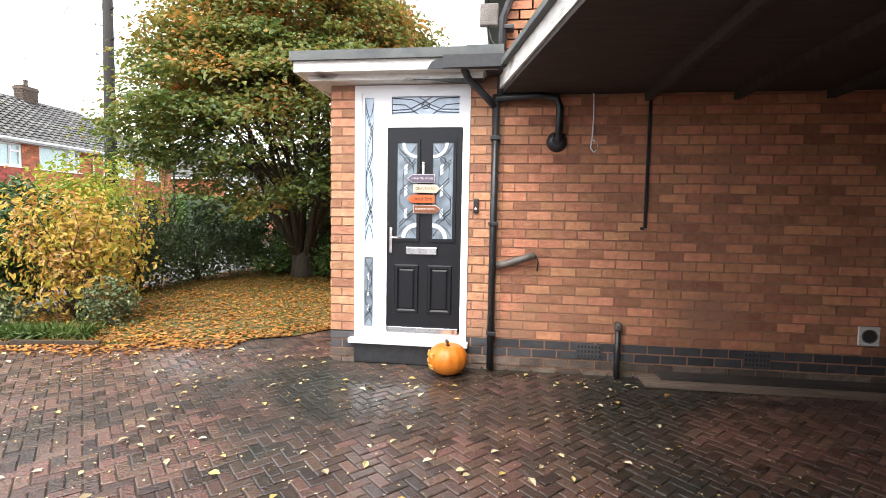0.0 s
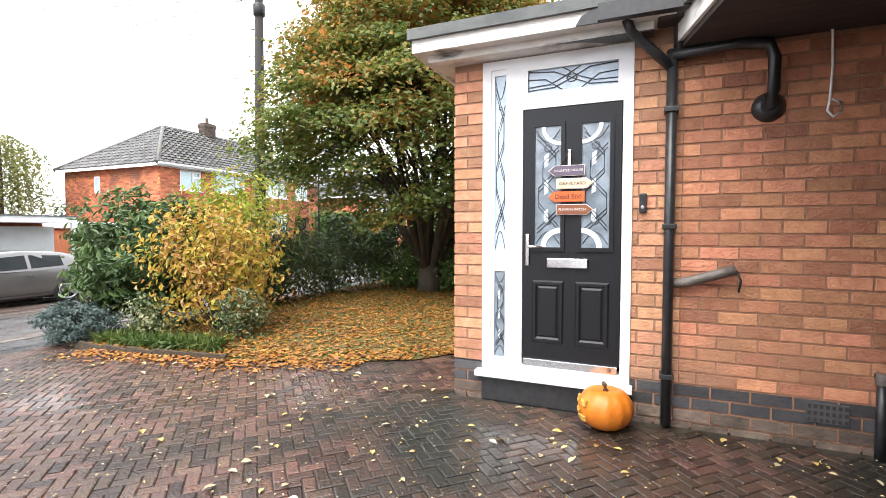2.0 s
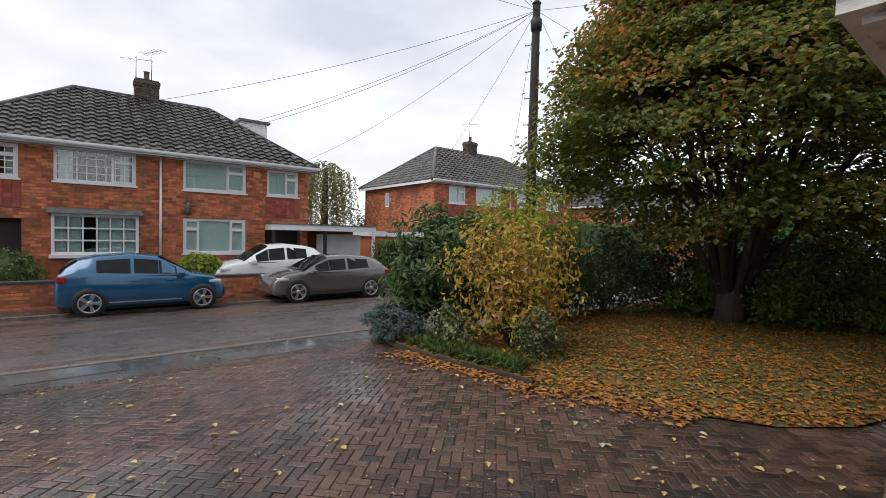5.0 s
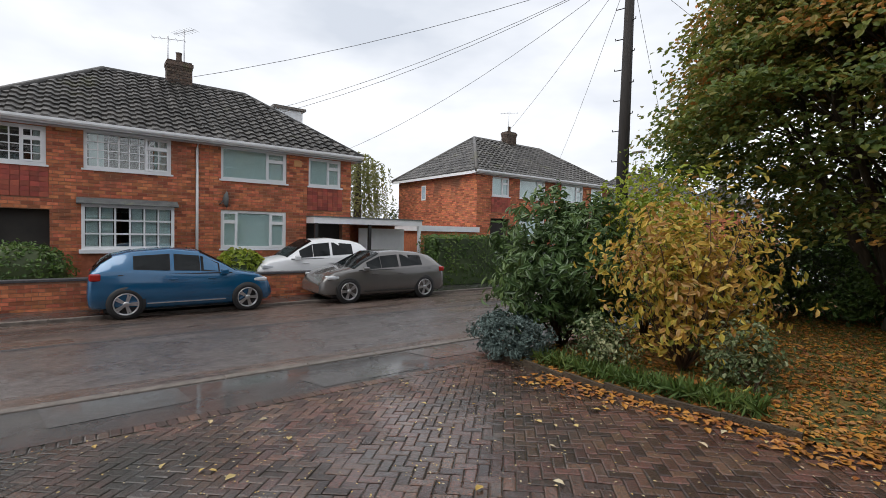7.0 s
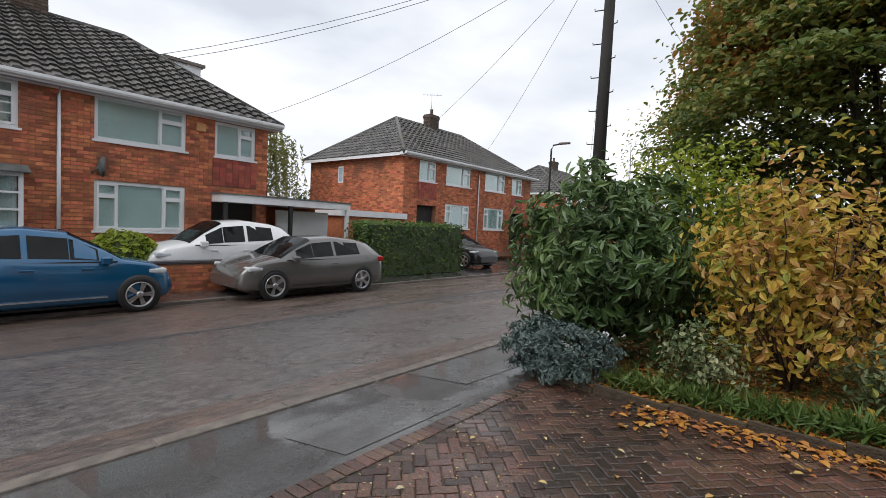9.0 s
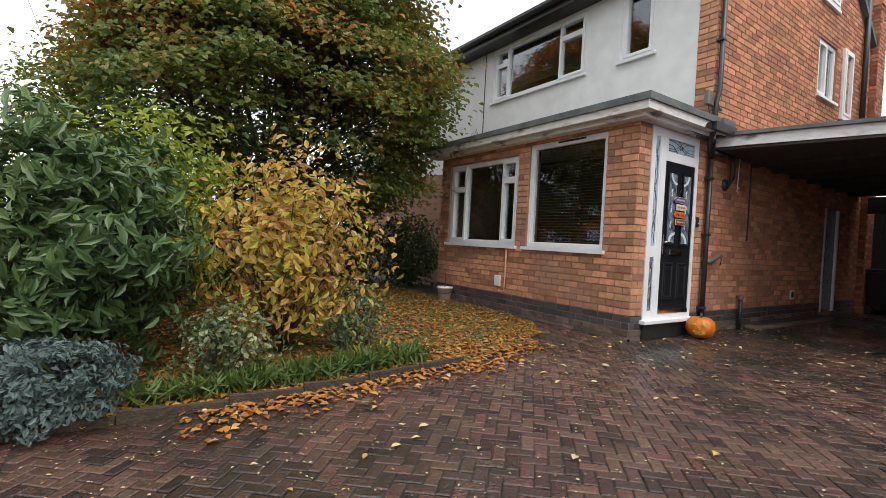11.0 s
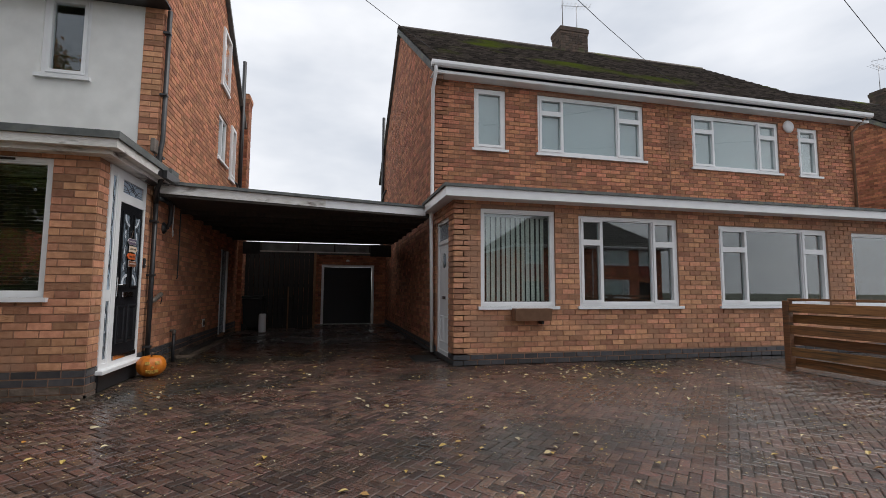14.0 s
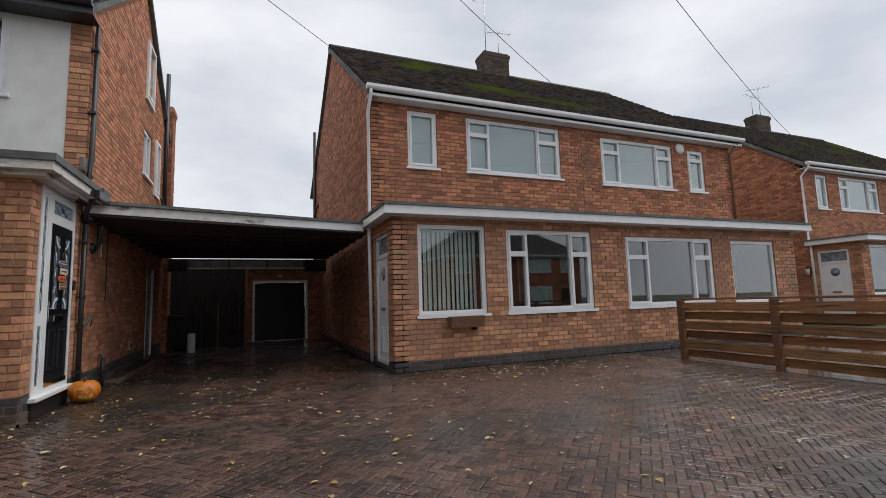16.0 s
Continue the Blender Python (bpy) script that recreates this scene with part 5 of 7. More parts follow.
M_TREE = leaf_mat("maple_leaf", [(0.06, 0.105, 0.024), (0.11, 0.16, 0.034), (0.19, 0.215, 0.045), (0.31, 0.20, 0.048), (0.60, 0.22, 0.045)], 0.5, 0.7, 0.4, turn=(3.2, 8.0))
M_RHODO = leaf_mat("rhododendron_leaf", [(0.045, 0.083, 0.03), (0.083, 0.143, 0.045), (0.15, 0.21, 0.068)], 0.35, 1.2, 0.15)
M_YELLOW = leaf_mat("yellowing_leaf", [(0.20, 0.25, 0.05), (0.42, 0.37, 0.06), (0.60, 0.40, 0.07), (0.40, 0.20, 0.06), (0.60, 0.47, 0.18)], 0.5, 2.6, 0.4)
M_LIME = leaf_mat("lime_leaf", [(0.135, 0.203, 0.027), (0.297, 0.365, 0.041), (0.486, 0.459, 0.054)], 0.5, 1.6)
M_VARI = leaf_mat("variegated_leaf", [(0.05, 0.09, 0.028), (0.13, 0.17, 0.07), (0.42, 0.42, 0.24)], 0.5, 2.5, 0.2)
M_BLUE = leaf_mat("juniper_sprig", [(0.054, 0.084, 0.072), (0.09, 0.132, 0.12), (0.144, 0.192, 0.18)], 0.7, 2.0, 0.1)
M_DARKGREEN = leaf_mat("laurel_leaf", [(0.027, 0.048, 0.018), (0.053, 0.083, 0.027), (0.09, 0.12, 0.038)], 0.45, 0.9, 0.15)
M_HEDGE = leaf_mat("hedge_leaf", [(0.041, 0.081, 0.02), (0.081, 0.149, 0.027), (0.149, 0.216, 0.047)], 0.5, 1.0, 0.2)
M_WILLOW = leaf_mat("willow_leaf", [(0.13, 0.16, 0.05), (0.22, 0.23, 0.07), (0.30, 0.27, 0.10)], 0.6, 0.8)
M_LITTER = leaf_mat("fallen_leaf", [(0.10, 0.036, 0.016), (0.30, 0.105, 0.024), (0.46, 0.21, 0.03), (0.17, 0.065, 0.02), (0.5, 0.32, 0.08)], 0.5, 1.8, 0.1)
M_LITTER_PALE = leaf_mat("pale_fallen_leaf", [(0.26, 0.19, 0.10), (0.50, 0.43, 0.28), (0.50, 0.36, 0.10), (0.34, 0.16, 0.05)], 0.4, 0.9, 0.05)
M_GRASS = leaf_mat("grass_blade", [(0.04, 0.085, 0.014), (0.075, 0.13, 0.022), (0.14, 0.17, 0.036)], 0.6, 1.5, 0.2)
nrng = np.random.default_rng(5)


def plant(name, label, category, base, centre, radii, clumps, per, clump_r, length, width, material, limbs=7, limb_r=0.015, bark=None, low=-0.75, hollow=0.45, crown="crown", seed=1):
    t = thing(name, label, category)
    rng = np.random.default_rng(seed)
    pts, out = crown_points(rng, centre, radii, clumps, per, clump_r, low, hollow)
    keep = pts[:, 2] > base[2] + 0.03
    part(crown, leaves(crown, pts[keep], out[keep], length, width, rng), material, t, kind="stuff")
    r = random.Random(seed)
    tips = [(centre[0] + radii[0] * 0.75 * math.cos(k * 2.4 + seed), centre[1] + radii[1] * 0.75 * math.sin(k * 2.4 + seed), centre[2] + radii[2] * r.uniform(-0.2, 0.75)) for k in range(limbs)]
    stems(t, base, tips, limb_r, bark or M_TWIG, seed)
    return t


tree = thing("autumn_tree", "large dense many-stemmed tree turning from green to orange on the lawn", "tree")
TX, TY = -2.95, 5.9
CROWN_Z = [1.7, 2.3, 3.0, 4.0, 5.0, 6.0, 7.0, 7.9, 8.5]
CROWN_R = [1.7, 2.6, 3.0, 3.2, 3.05, 2.6, 1.9, 1.0, 0.2]


def crown_r(z, a):
    """The crown's radius at a height and bearing, with lobes."""
    lobe = noise.noise(Vector((math.cos(a) * 1.7, math.sin(a) * 1.7, z * 0.75)))
    return float(np.interp(z, CROWN_Z, CROWN_R)) * (1 + 0.24 * lobe)


trng = random.Random(3)
sites = []
while len(sites) < 1250:
    z, a = trng.uniform(1.75, 8.4), trng.uniform(0, math.tau)
    if trng.random() > float(np.interp(z, CROWN_Z, CROWN_R)) / 3.2:
        continue
    share = 1 - 0.6 * trng.random() ** 1.6
    if z < 4.0 and share < 0.78 or z < 2.7 and trng.random() < 0.55:
        continue
    r = crown_r(z, a) * share
    sites.append((TX + r * math.cos(a), TY + r * math.sin(a), z - 0.25 * share, a))
nr = np.random.default_rng(17)
leaf_p, leaf_d = [], []
for x, y, z, a in sites:
    k = int(nr.integers(70, 125))
    q = nr.normal(0, 1, (k, 3)) * np.array([0.25, 0.25, 0.085])
    out = np.array([math.cos(a), math.sin(a), 0.0])
    q[:, 2] -= 0.35 * np.maximum(q @ out, -0.1)
    leaf_p.append(q + np.array([x, y, z]))
    leaf_d.append(np.tile(out * 0.5 + np.array([0, 0, 1.0]), (k, 1)))
part("crown", leaves("crown", np.concatenate(leaf_p), np.concatenate(leaf_d), 0.10, 0.07, np.random.default_rng(18), spread=0.7), M_TREE, tree, kind="stuff")
part("trunk", tube([(TX, TY, -0.1), (TX + 0.03, TY - 0.03, 0.3), (TX - 0.02, TY, 0.8)], 0.30, 12, 0.2), M_BARK, tree)
for k in range(18):
    a = k * 2.4 + trng.uniform(-0.3, 0.3)
    lean = trng.uniform(0.35, 0.8)
    base = Vector((TX + 0.16 * math.cos(a), TY + 0.16 * math.sin(a), trng.uniform(0.15, 0.7)))
    zt = trng.uniform(4.2, 7.2)
    rt = crown_r(zt, a) * lean
    p1 = Vector((TX + rt * 0.42 * math.cos(a + 0.1), TY + rt * 0.42 * math.sin(a + 0.1), 1.7 + trng.uniform(-0.2, 0.4)))
    p2 = Vector((TX + rt * 0.75 * math.cos(a - 0.08), TY + rt * 0.75 * math.sin(a - 0.08), 3.1 + trng.uniform(-0.3, 0.5)))
    p3 = Vector((TX + rt * math.cos(a), TY + rt * math.sin(a), zt))
    limb = part("limb", tube([base, p1, p2, p3], trng.uniform(0.06, 0.10), 8, 0.02), M_BARK, tree)
    for j in range(5):
        f = p1.lerp(p2, j / 2.5) if j < 3 else p2.lerp(p3, (j - 2) / 3)
        b2 = a + trng.uniform(-0.9, 0.9)
        zz = f.z + trng.uniform(0.6, 1.5)
        rr = crown_r(zz, b2) * trng.uniform(0.72, 0.92)
        tip = Vector((TX + rr * math.cos(b2), TY + rr * math.sin(b2), zz))
        mid = f.lerp(tip, 0.5) + Vector((0, 0, 0.18))
        part("branch", tube([f, mid, tip], 0.028, 6, 0.008), M_BARK, limb)
lp, lo = crown_points(np.random.default_rng(33), (-2.9, 6.9, 0.55), (2.7, 1.3, 0.85), 170, 50, 0.17, -0.6, 0.4)
us = thing("undergrowth", "green shrubby undergrowth round the foot of the tree", "bush")
part("foliage", leaves("foliage", lp[lp[:, 2] > 0.05], lo[lp[:, 2] > 0.05], 0.09, 0.055, np.random.default_rng(34)), M_HEDGE, us, kind="stuff")
stems(us, (-2.9, 6.5, -0.02), [(-4.6, 6.3, 0.9), (-1.3, 6.5, 1.0), (-3.4, 7.2, 1.2), (-2.2, 6.0, 0.9)], 0.015, M_TWIG, 35)
plant("rhododendron", "large green rhododendron bush in the front bed", "bush", (-5.7, 1.25, -0.12), (-5.7, 1.25, 0.95), (0.95, 0.98, 1.02), 330, 22, 0.085, 0.14, 0.048, M_RHODO, 12, 0.02, seed=4, hollow=0.5)
plant("yellow_bush", "yellowing deciduous shrub with orange and lime leaves", "bush", (-3.95, 1.05, -0.02), (-3.9, 1.05, 0.98), (0.86, 0.84, 1.06), 300, 11, 0.11, 0.085, 0.042, M_YELLOW, 34, 0.011, seed=5, hollow=0.15)
plant("lime_shrub", "tall lime-green shrub behind the front bed", "bush", (-5.1, 2.3, -0.05), (-5.0, 2.2, 1.3), (0.8, 0.75, 1.05), 200, 18, 0.12, 0.085, 0.045, M_LIME, 14, 0.012, seed=6, hollow=0.35)
plant("variegated_shrub", "low variegated cream and green euonymus", "bush", (-4.55, 0.55, -0.06), (-4.5, 0.52, 0.26), (0.36, 0.30, 0.32), 60, 16, 0.06, 0.05, 0.032, M_VARI, 8, 0.008, seed=7)
plant("variegated_shrub", "low variegated euonymus under the yellowing shrub", "bush", (-3.2, 0.75, 0.0), (-3.3, 0.85, 0.28), (0.34, 0.32, 0.32), 70, 18, 0.06, 0.05, 0.032, M_VARI, 8, 0.008, seed=8)
plant("juniper", "low blue-green juniper at the corner of the bed", "bush", (-5.6, 0.18, -0.15), (-5.68, 0.24, 0.08), (0.5, 0.4, 0.31), 190, 34, 0.04, 0.05, 0.022, M_BLUE, 6, 0.01, seed=9, hollow=0.6)
for k, (x, y, h, w) in enumerate(((-4.9, 7.6, 1.7, 1.3), (-2.9, 8.3, 1.9, 1.4), (-0.9, 7.9, 1.8, 1.3), (0.6, 6.6, 1.6, 0.9), (-5.4, 5.6, 1.5, 1.1), (-5.6, 3.8, 1.3, 0.9))):
    plant("laurel", "dark evergreen shrub under the tree", "bush", (x, y, -0.1), (x, y, h * 0.5), (w, w * 0.8, h * 0.62), 170, 16, 0.16, 0.12, 0.05, M_DARKGREEN, 6, 0.02, seed=20 + k)
plant("hanging_shrub", "wispy pale green shrub beside the pole", "bush", (-6.3, 4.9, -0.15), (-6.1, 4.7, 2.0), (0.7, 0.8, 1.6), 120, 14, 0.15, 0.07, 0.03, M_LIME, 14, 0.015, seed=31, hollow=0.3)


def scatter(name, label, pts, material, length, width, seed, lift, category="leaves"):
    rng = np.random.default_rng(seed)
    z = np.array([ground_z(p[0]) for p in pts]) + lift + rng.uniform(0, 0.012, len(pts))
    c = np.column_stack([pts, z])
    up = np.tile([0, 0, 1.0], (len(pts), 1))
    ob = part(name, leaves(name, c, up, length, width, rng, fold=0.18, spread=0.22), material)
    return tagged(ob, label, category, kind="stuff")


def in_lawn(p):
    return lawn_y(p[0]) < p[1] and p[0] < -0.12 and not (p[0] > -0.4 and p[1] < 1.3)


cand = nrng.uniform((-5.8, -0.2), (0, 8.0), (26000, 2))
lawn_pts = np.array([p for p in cand if in_lawn(p) and nrng.uniform() < (1.0 if p[1] - lawn_y(p[0]) < 0.5 else 0.6)])
scatter("lawn_leaves", "thick carpet of yellow and orange fallen leaves on the lawn", lawn_pts, M_LITTER, 0.062, 0.042, 41, 0.02)
edge = np.array([(x, lawn_y(x) - abs(nrng.normal(0, 0.2))) for x in nrng.uniform(-4.9, -1.2, 700)])
scatter("edge_leaves", "drift of orange leaves along the edge of the drive", edge, M_LITTER, 0.062, 0.042, 42, 0.008)
cand = nrng.uniform((-5.6, -9.4), (3.2, 0.3), (1100, 2))
dpts = np.array([p for p in cand if p[1] < lawn_y(p[0]) and not (p[0] > 1.1 and p[1] < -4.5) and not (p[0] > -0.1 and p[1] > -0.1) and nrng.uniform() < 0.35 + 0.6 * math.exp(-((p[0] - 0.3) ** 2 + (p[1] + 1.0) ** 2) / 5)])
scatter("drive_leaves", "scattered pale wet leaves on the block paving", dpts, M_LITTER_PALE, 0.058, 0.036, 43, 0.008)
bits = np.array([p for p in DEBRIS if p[1] < lawn_y(p[0]) and not (p[0] > 1.1 and p[1] < -4.5) and not (p[0] > -0.1 and p[1] > -0.1)])
scatter("drive_litter", "small bits of leaf and grit on the block paving", bits, M_LITTER_PALE, 0.018, 0.011, 46, 0.004)
cl = np.array([(x, y) for x, y in zip(nrng.normal(0.3, 0.35, 110), nrng.normal(-6.6, 1.0, 110)) if x < 1.05])
scatter("swept_leaves", "swept line of leaves on the drive", cl, M_LITTER_PALE, 0.06, 0.04, 44, 0.008)
# grass: on the lawn and in the bed
gp = np.array([p for p in nrng.uniform((-5.8, -0.2), (0, 8.0), (9000, 2)) if in_lawn(p)])
gz = np.array([ground_z(p[0]) for p in gp]) + 0.035
gm = leaves("grass", np.column_stack([gp, gz]), nrng.normal(0, 1, (len(gp), 3)) * np.array([1, 1, 0.15]), 0.07, 0.008, np.random.default_rng(50), 0.1, 0.2)
tagged(part("grass", gm, M_GRASS), "rough grass between the fallen leaves", "grass", kind="stuff")
bedp = np.column_stack([nrng.uniform(-5.2, -2.9, 900), np.zeros(900)])
bedp[:, 1] = [lawn_y(x) + 0.12 + abs(nrng.normal(0, 0.16)) for x in bedp[:, 0]]
bz = np.array([ground_z(x) for x in bedp[:, 0]]) + 0.1
bm_ = leaves("border_grass", np.column_stack([bedp, bz]), nrng.normal(0, 1, (900, 3)) * np.array([1, 1, 0.5]), 0.24, 0.014, np.random.default_rng(51), 0.1, 0.5)
tagged(part("border_grass", bm_, M_GRASS), "tufts of strappy grass along the edging", "grass", kind="stuff")
edging = thing("bed_edging", "mossy concrete edging strip round the planted bed", "edging")
pe = [p for p in LAWN_EDGE[:4]]
for (x0, y0), (x1, y1) in zip(pe, pe[1:]):
    n = max(1, round(math.hypot(x1 - x0, y1 - y0) / 0.6))
    for k in range(n):
        a, b = (x0 + (x1 - x0) * k / n, y0 + (y1 - y0) * k / n), (x0 + (x1 - x0) * (k + 0.985) / n, y0 + (y1 - y0) * (k + 0.985) / n)
        ob = part("edging_stone", quad_board(a, b, -0.1, 0.06, 0.04), M_SOIL, edging)
        ob.location.z = ground_z((a[0] + b[0]) / 2)

# ---- vehicles ----
M_TYRE = mat("tyre_rubber", (0.015, 0.015, 0.016), 0.8)
M_ALLOY = mat("alloy", (0.55, 0.55, 0.56), 0.3, (0.48, 0.48, 0.5), 10, metal=0.9)
M_CARGLASS = mat("car_glass", (0.012, 0.016, 0.018), 0.05, (0.02, 0.024, 0.025), 2, spec=0.5)
M_LAMP = mat("clear_lamp", (0.65, 0.68, 0.70), 0.15, (0.5, 0.52, 0.55), 6)
M_REDLAMP = mat("red_lamp", (0.42, 0.02, 0.015), 0.2, (0.3, 0.015, 0.01), 6)
M_TRIM = mat("black_trim", (0.02, 0.02, 0.02), 0.5)


def car(label, paint, length, width, height, stations, glass, at, turn, wheelbase, wheel_r, spokes):
    """Stations along the car: (x, sill, belt, roof, half width, roof half width), as shares of length, height and half width."""
    c = thing("car", label, "car", "parked cars", at, turn)
    hw = width / 2
    body, pane = bmesh.new(), bmesh.new()
    rings = []
    for x, sill, belt, roof, w, wr in stations:
        W, R = hw * w, hw * wr
        zs, zb, zr = sill * height, belt * height, roof * height
        half = [(W * 0.86, zs), (W * 0.985, zs + 0.08), (W, zs + (zb - zs) * 0.5), (W * 0.975, zb - 0.03), (W * 0.955, zb), (R + (W * 0.955 - R) * 0.12, zr - 0.045 * min(1, (zr - zb) * 8)), (R * 0.82, zr), (R * 0.4, zr + 0.012), (0, zr + 0.016)]
        rings.append([(x * length, y, z) for y, z in half] + [(x * length, -y, z) for y, z in half[-2::-1]])
    n = len(rings[0])
    vb = [[body.verts.new(p) for p in r] for r in rings]
    for i in range(len(rings) - 1):
        for k in range(n - 1):
            q = (vb[i][k], vb[i][k + 1], vb[i + 1][k + 1], vb[i + 1][k])
            body.faces.new(q).smooth = True
    for r in (vb[0], vb[-1]):
        body.faces.new(r)
    for r0, r1 in zip(vb, vb[1:]):
        body.faces.new((r0[0], r1[0], r1[-1], r0[-1]))
    bmesh.ops.recalc_face_normals(body, faces=body.faces[:])
    b = part("body", body, paint, c)
    names = {"side": ((4, 5), (n - 6, n - 5)), "end": ((5, 6), (6, 7), (7, 8), (8, 9), (9, 10), (10, 11))}
    for i, kind in glass:
        for lo, hi in names[kind]:
            g = bmesh.new()
            q = [Vector(rings[i][lo]), Vector(rings[i][hi]), Vector(rings[i + 1][hi]), Vector(rings[i + 1][lo])]
            if kind == "side":
                low, high = (0, 1) if q[1].z > q[0].z else (1, 0)
                u0, u1, w0, w1 = q[low], q[high], q[3 - low], q[3 - high]
                q = [u0.lerp(u1, 0.08), u0.lerp(u1, 0.86), w0.lerp(w1, 0.86), w0.lerp(w1, 0.08)]
            mid = sum(q, Vector()) / 4
            nrm = (q[1] - q[0]).cross(q[3] - q[0])
            if nrm.length < 1e-6:
                nrm = (q[2] - q[1]).cross(q[3] - q[1])
            nrm.normalize()
            if nrm.dot(mid - Vector((mid.x * 0.6, 0, 0.6))) < 0:
                nrm.negate()
            s = 0.965 if kind == "side" else 0.999
            vs = [g.verts.new(mid + (p - mid) * s + nrm * 0.006) for p in q]
            g.faces.new(vs)
            bmesh.ops.solidify(g, geom=g.faces[:], thickness=0.004)
            part("side_window" if kind == "side" else "windscreen", g, M_CARGLASS, b)
    for sx in (-1, 1):
        for sy in (-1, 1):
            x, y = sx * wheelbase / 2 + 0.02, sy * (hw - 0.085)
            wl_ = part("wheel", lathe([(0.03, -0.10), (wheel_r * 0.95, -0.10), (wheel_r, -0.07), (wheel_r, 0.07), (wheel_r * 0.95, 0.10), (wheel_r * 0.74, 0.10), (wheel_r * 0.72, 0.05), (0.03, 0.05)], 28, (0, 0, 0), "y"), M_TYRE, c)
            wl_.location = (x, y, wheel_r)
            wl_.scale.y = sy
            part("rim", lathe([(wheel_r * 0.66, 0.052), (wheel_r * 0.74, 0.06), (wheel_r * 0.75, 0.104), (wheel_r * 0.70, 0.11), (wheel_r * 0.67, 0.09)], 28, (0, 0, 0), "y", caps=False), M_ALLOY, wl_, "silver alloy rim")
            part("hub", lathe([(0.06, 0.05), (0.06, 0.105), (0.03, 0.112)], 16, (0, 0, 0), "y"), M_ALLOY, wl_)
            sp = bmesh.new()
            for k in range(spokes):
                a = k * math.tau / spokes
                for da in (-0.12, 0.12):
                    p0, p1 = Vector((0, 0.095, 0)), Vector((math.cos(a + da) * wheel_r * 0.66, 0.1, math.sin(a + da) * wheel_r * 0.66))
                    t = Vector((-math.sin(a), 0, math.cos(a))) * 0.022
                    vs = [sp.verts.new(p) for p in (p0 - t, p0 + t, p1 + t * 0.8, p1 - t * 0.8)]
                    lo = [sp.verts.new(v.co - Vector((0, 0.03, 0))) for v in vs]
                    sp.faces.new(vs)
                    for e in range(4):
                        sp.faces.new((vs[e], lo[e], lo[(e + 1) % 4], vs[(e + 1) % 4]))
            part("spokes", sp, M_ALLOY, wl_, "silver alloy spokes")
            part("wheel_arch", lathe([(wheel_r * 0.9, 0), (wheel_r * 1.13, 0), (wheel_r * 1.12, 0.012), (wheel_r * 0.9, 0.012), (wheel_r * 0.9, 0)], 28, (x, sy * hw * 0.985 - 0.006, wheel_r * 1.03), "y", caps=False), M_TRIM, c)
    f = stations[-2][0] * length
    r = stations[1][0] * length
    for sy in (-1, 1):
        part("headlight", box(f - 0.36, f - 0.03, sy * hw * 0.62, sy * hw * 0.945, height * 0.46, height * 0.525, 0.03), M_LAMP, c, "clear headlamp")
        part("tail_light", box(r + 0.0, r + 0.2, sy * hw * 0.80, sy * hw * 0.975, height * 0.55, height * 0.65, 0.03), M_REDLAMP, c, "red tail lamp")
        part("door_mirror", box(length * 0.17, length * 0.215, sy * hw * 0.98, sy * hw * 1.12, height * 0.60, height * 0.685, 0.03), paint, c)
        for hx in (-0.11, 0.10):
            part("door_handle", box(length * hx, length * hx + 0.17, sy * hw * 0.985, sy * hw * 1.01, height * 0.535, height * 0.555, 0.006), paint, c)
        part("waist_strip", box(-length * 0.36, length * 0.24, sy * hw * 0.955, sy * hw * 0.972, height * 0.615, height * 0.63), M_TRIM, c)
        part("sill_strip", box(-length * 0.22, length * 0.2, sy * hw * 0.985, sy * hw * 1.004, height * 0.2, height * 0.215), M_ALLOY if sy < 0 else M_TRIM, c)
    part("underside", box(-length * 0.42, length * 0.42, -hw * 0.8, hw * 0.8, 0.14, 0.3), M_TRIM, c)
    return c


HATCH = [(-0.5, 0.28, 0.42, 0.44, 0.82, 0.76), (-0.49, 0.18, 0.58, 0.62, 0.92, 0.82), (-0.475, 0.15, 0.66, 0.70, 0.95, 0.78), (-0.435, 0.14, 0.68, 0.82, 0.97, 0.70), (-0.385, 0.13, 0.69, 0.905, 0.985, 0.67),
         (-0.29, 0.12, 0.675, 0.96, 1, 0.67), (-0.10, 0.12, 0.645, 1.0, 1, 0.69), (-0.085, 0.12, 0.645, 0.999, 1, 0.69), (0.06, 0.12, 0.63, 0.965, 1, 0.69), (0.17, 0.12, 0.62, 0.82, 1, 0.74), (0.265, 0.12, 0.615, 0.66, 0.99, 0.82),
         (0.40, 0.14, 0.57, 0.60, 0.95, 0.80), (0.465, 0.15, 0.47, 0.50, 0.88, 0.74), (0.5, 0.2, 0.34, 0.36, 0.72, 0.62)]
HATCH_GLASS = [(2, "end"), (3, "end"), (5, "side"), (7, "side"), (8, "side"), (8, "end"), (9, "end")]
M_BLUEPAINT = mat("metallic_blue_paint", (0.004, 0.085, 0.195), 0.18, (0.005, 0.095, 0.215), 2, metal=0.25, spec=0.7)
M_GREYPAINT = mat("metallic_grey_paint", (0.12, 0.113, 0.108), 0.22, (0.13, 0.122, 0.116), 2, metal=0.35, spec=0.7)
M_WHITEPAINT = mat("white_car_paint", (0.72, 0.73, 0.74), 0.25, (0.70, 0.71, 0.72), 2, spec=0.6)
for paint in (M_BLUEPAINT, M_GREYPAINT, M_WHITEPAINT):
    paint.node_tree.nodes["Principled BSDF"].inputs["Coat Weight"].default_value = 0.8
car("blue metallic hatchback parked at the far kerb", M_BLUEPAINT, 3.75, 1.70, 1.49, HATCH, HATCH_GLASS, (-14.3, -2.13, -0.585), 90, 2.45, 0.315, 5)
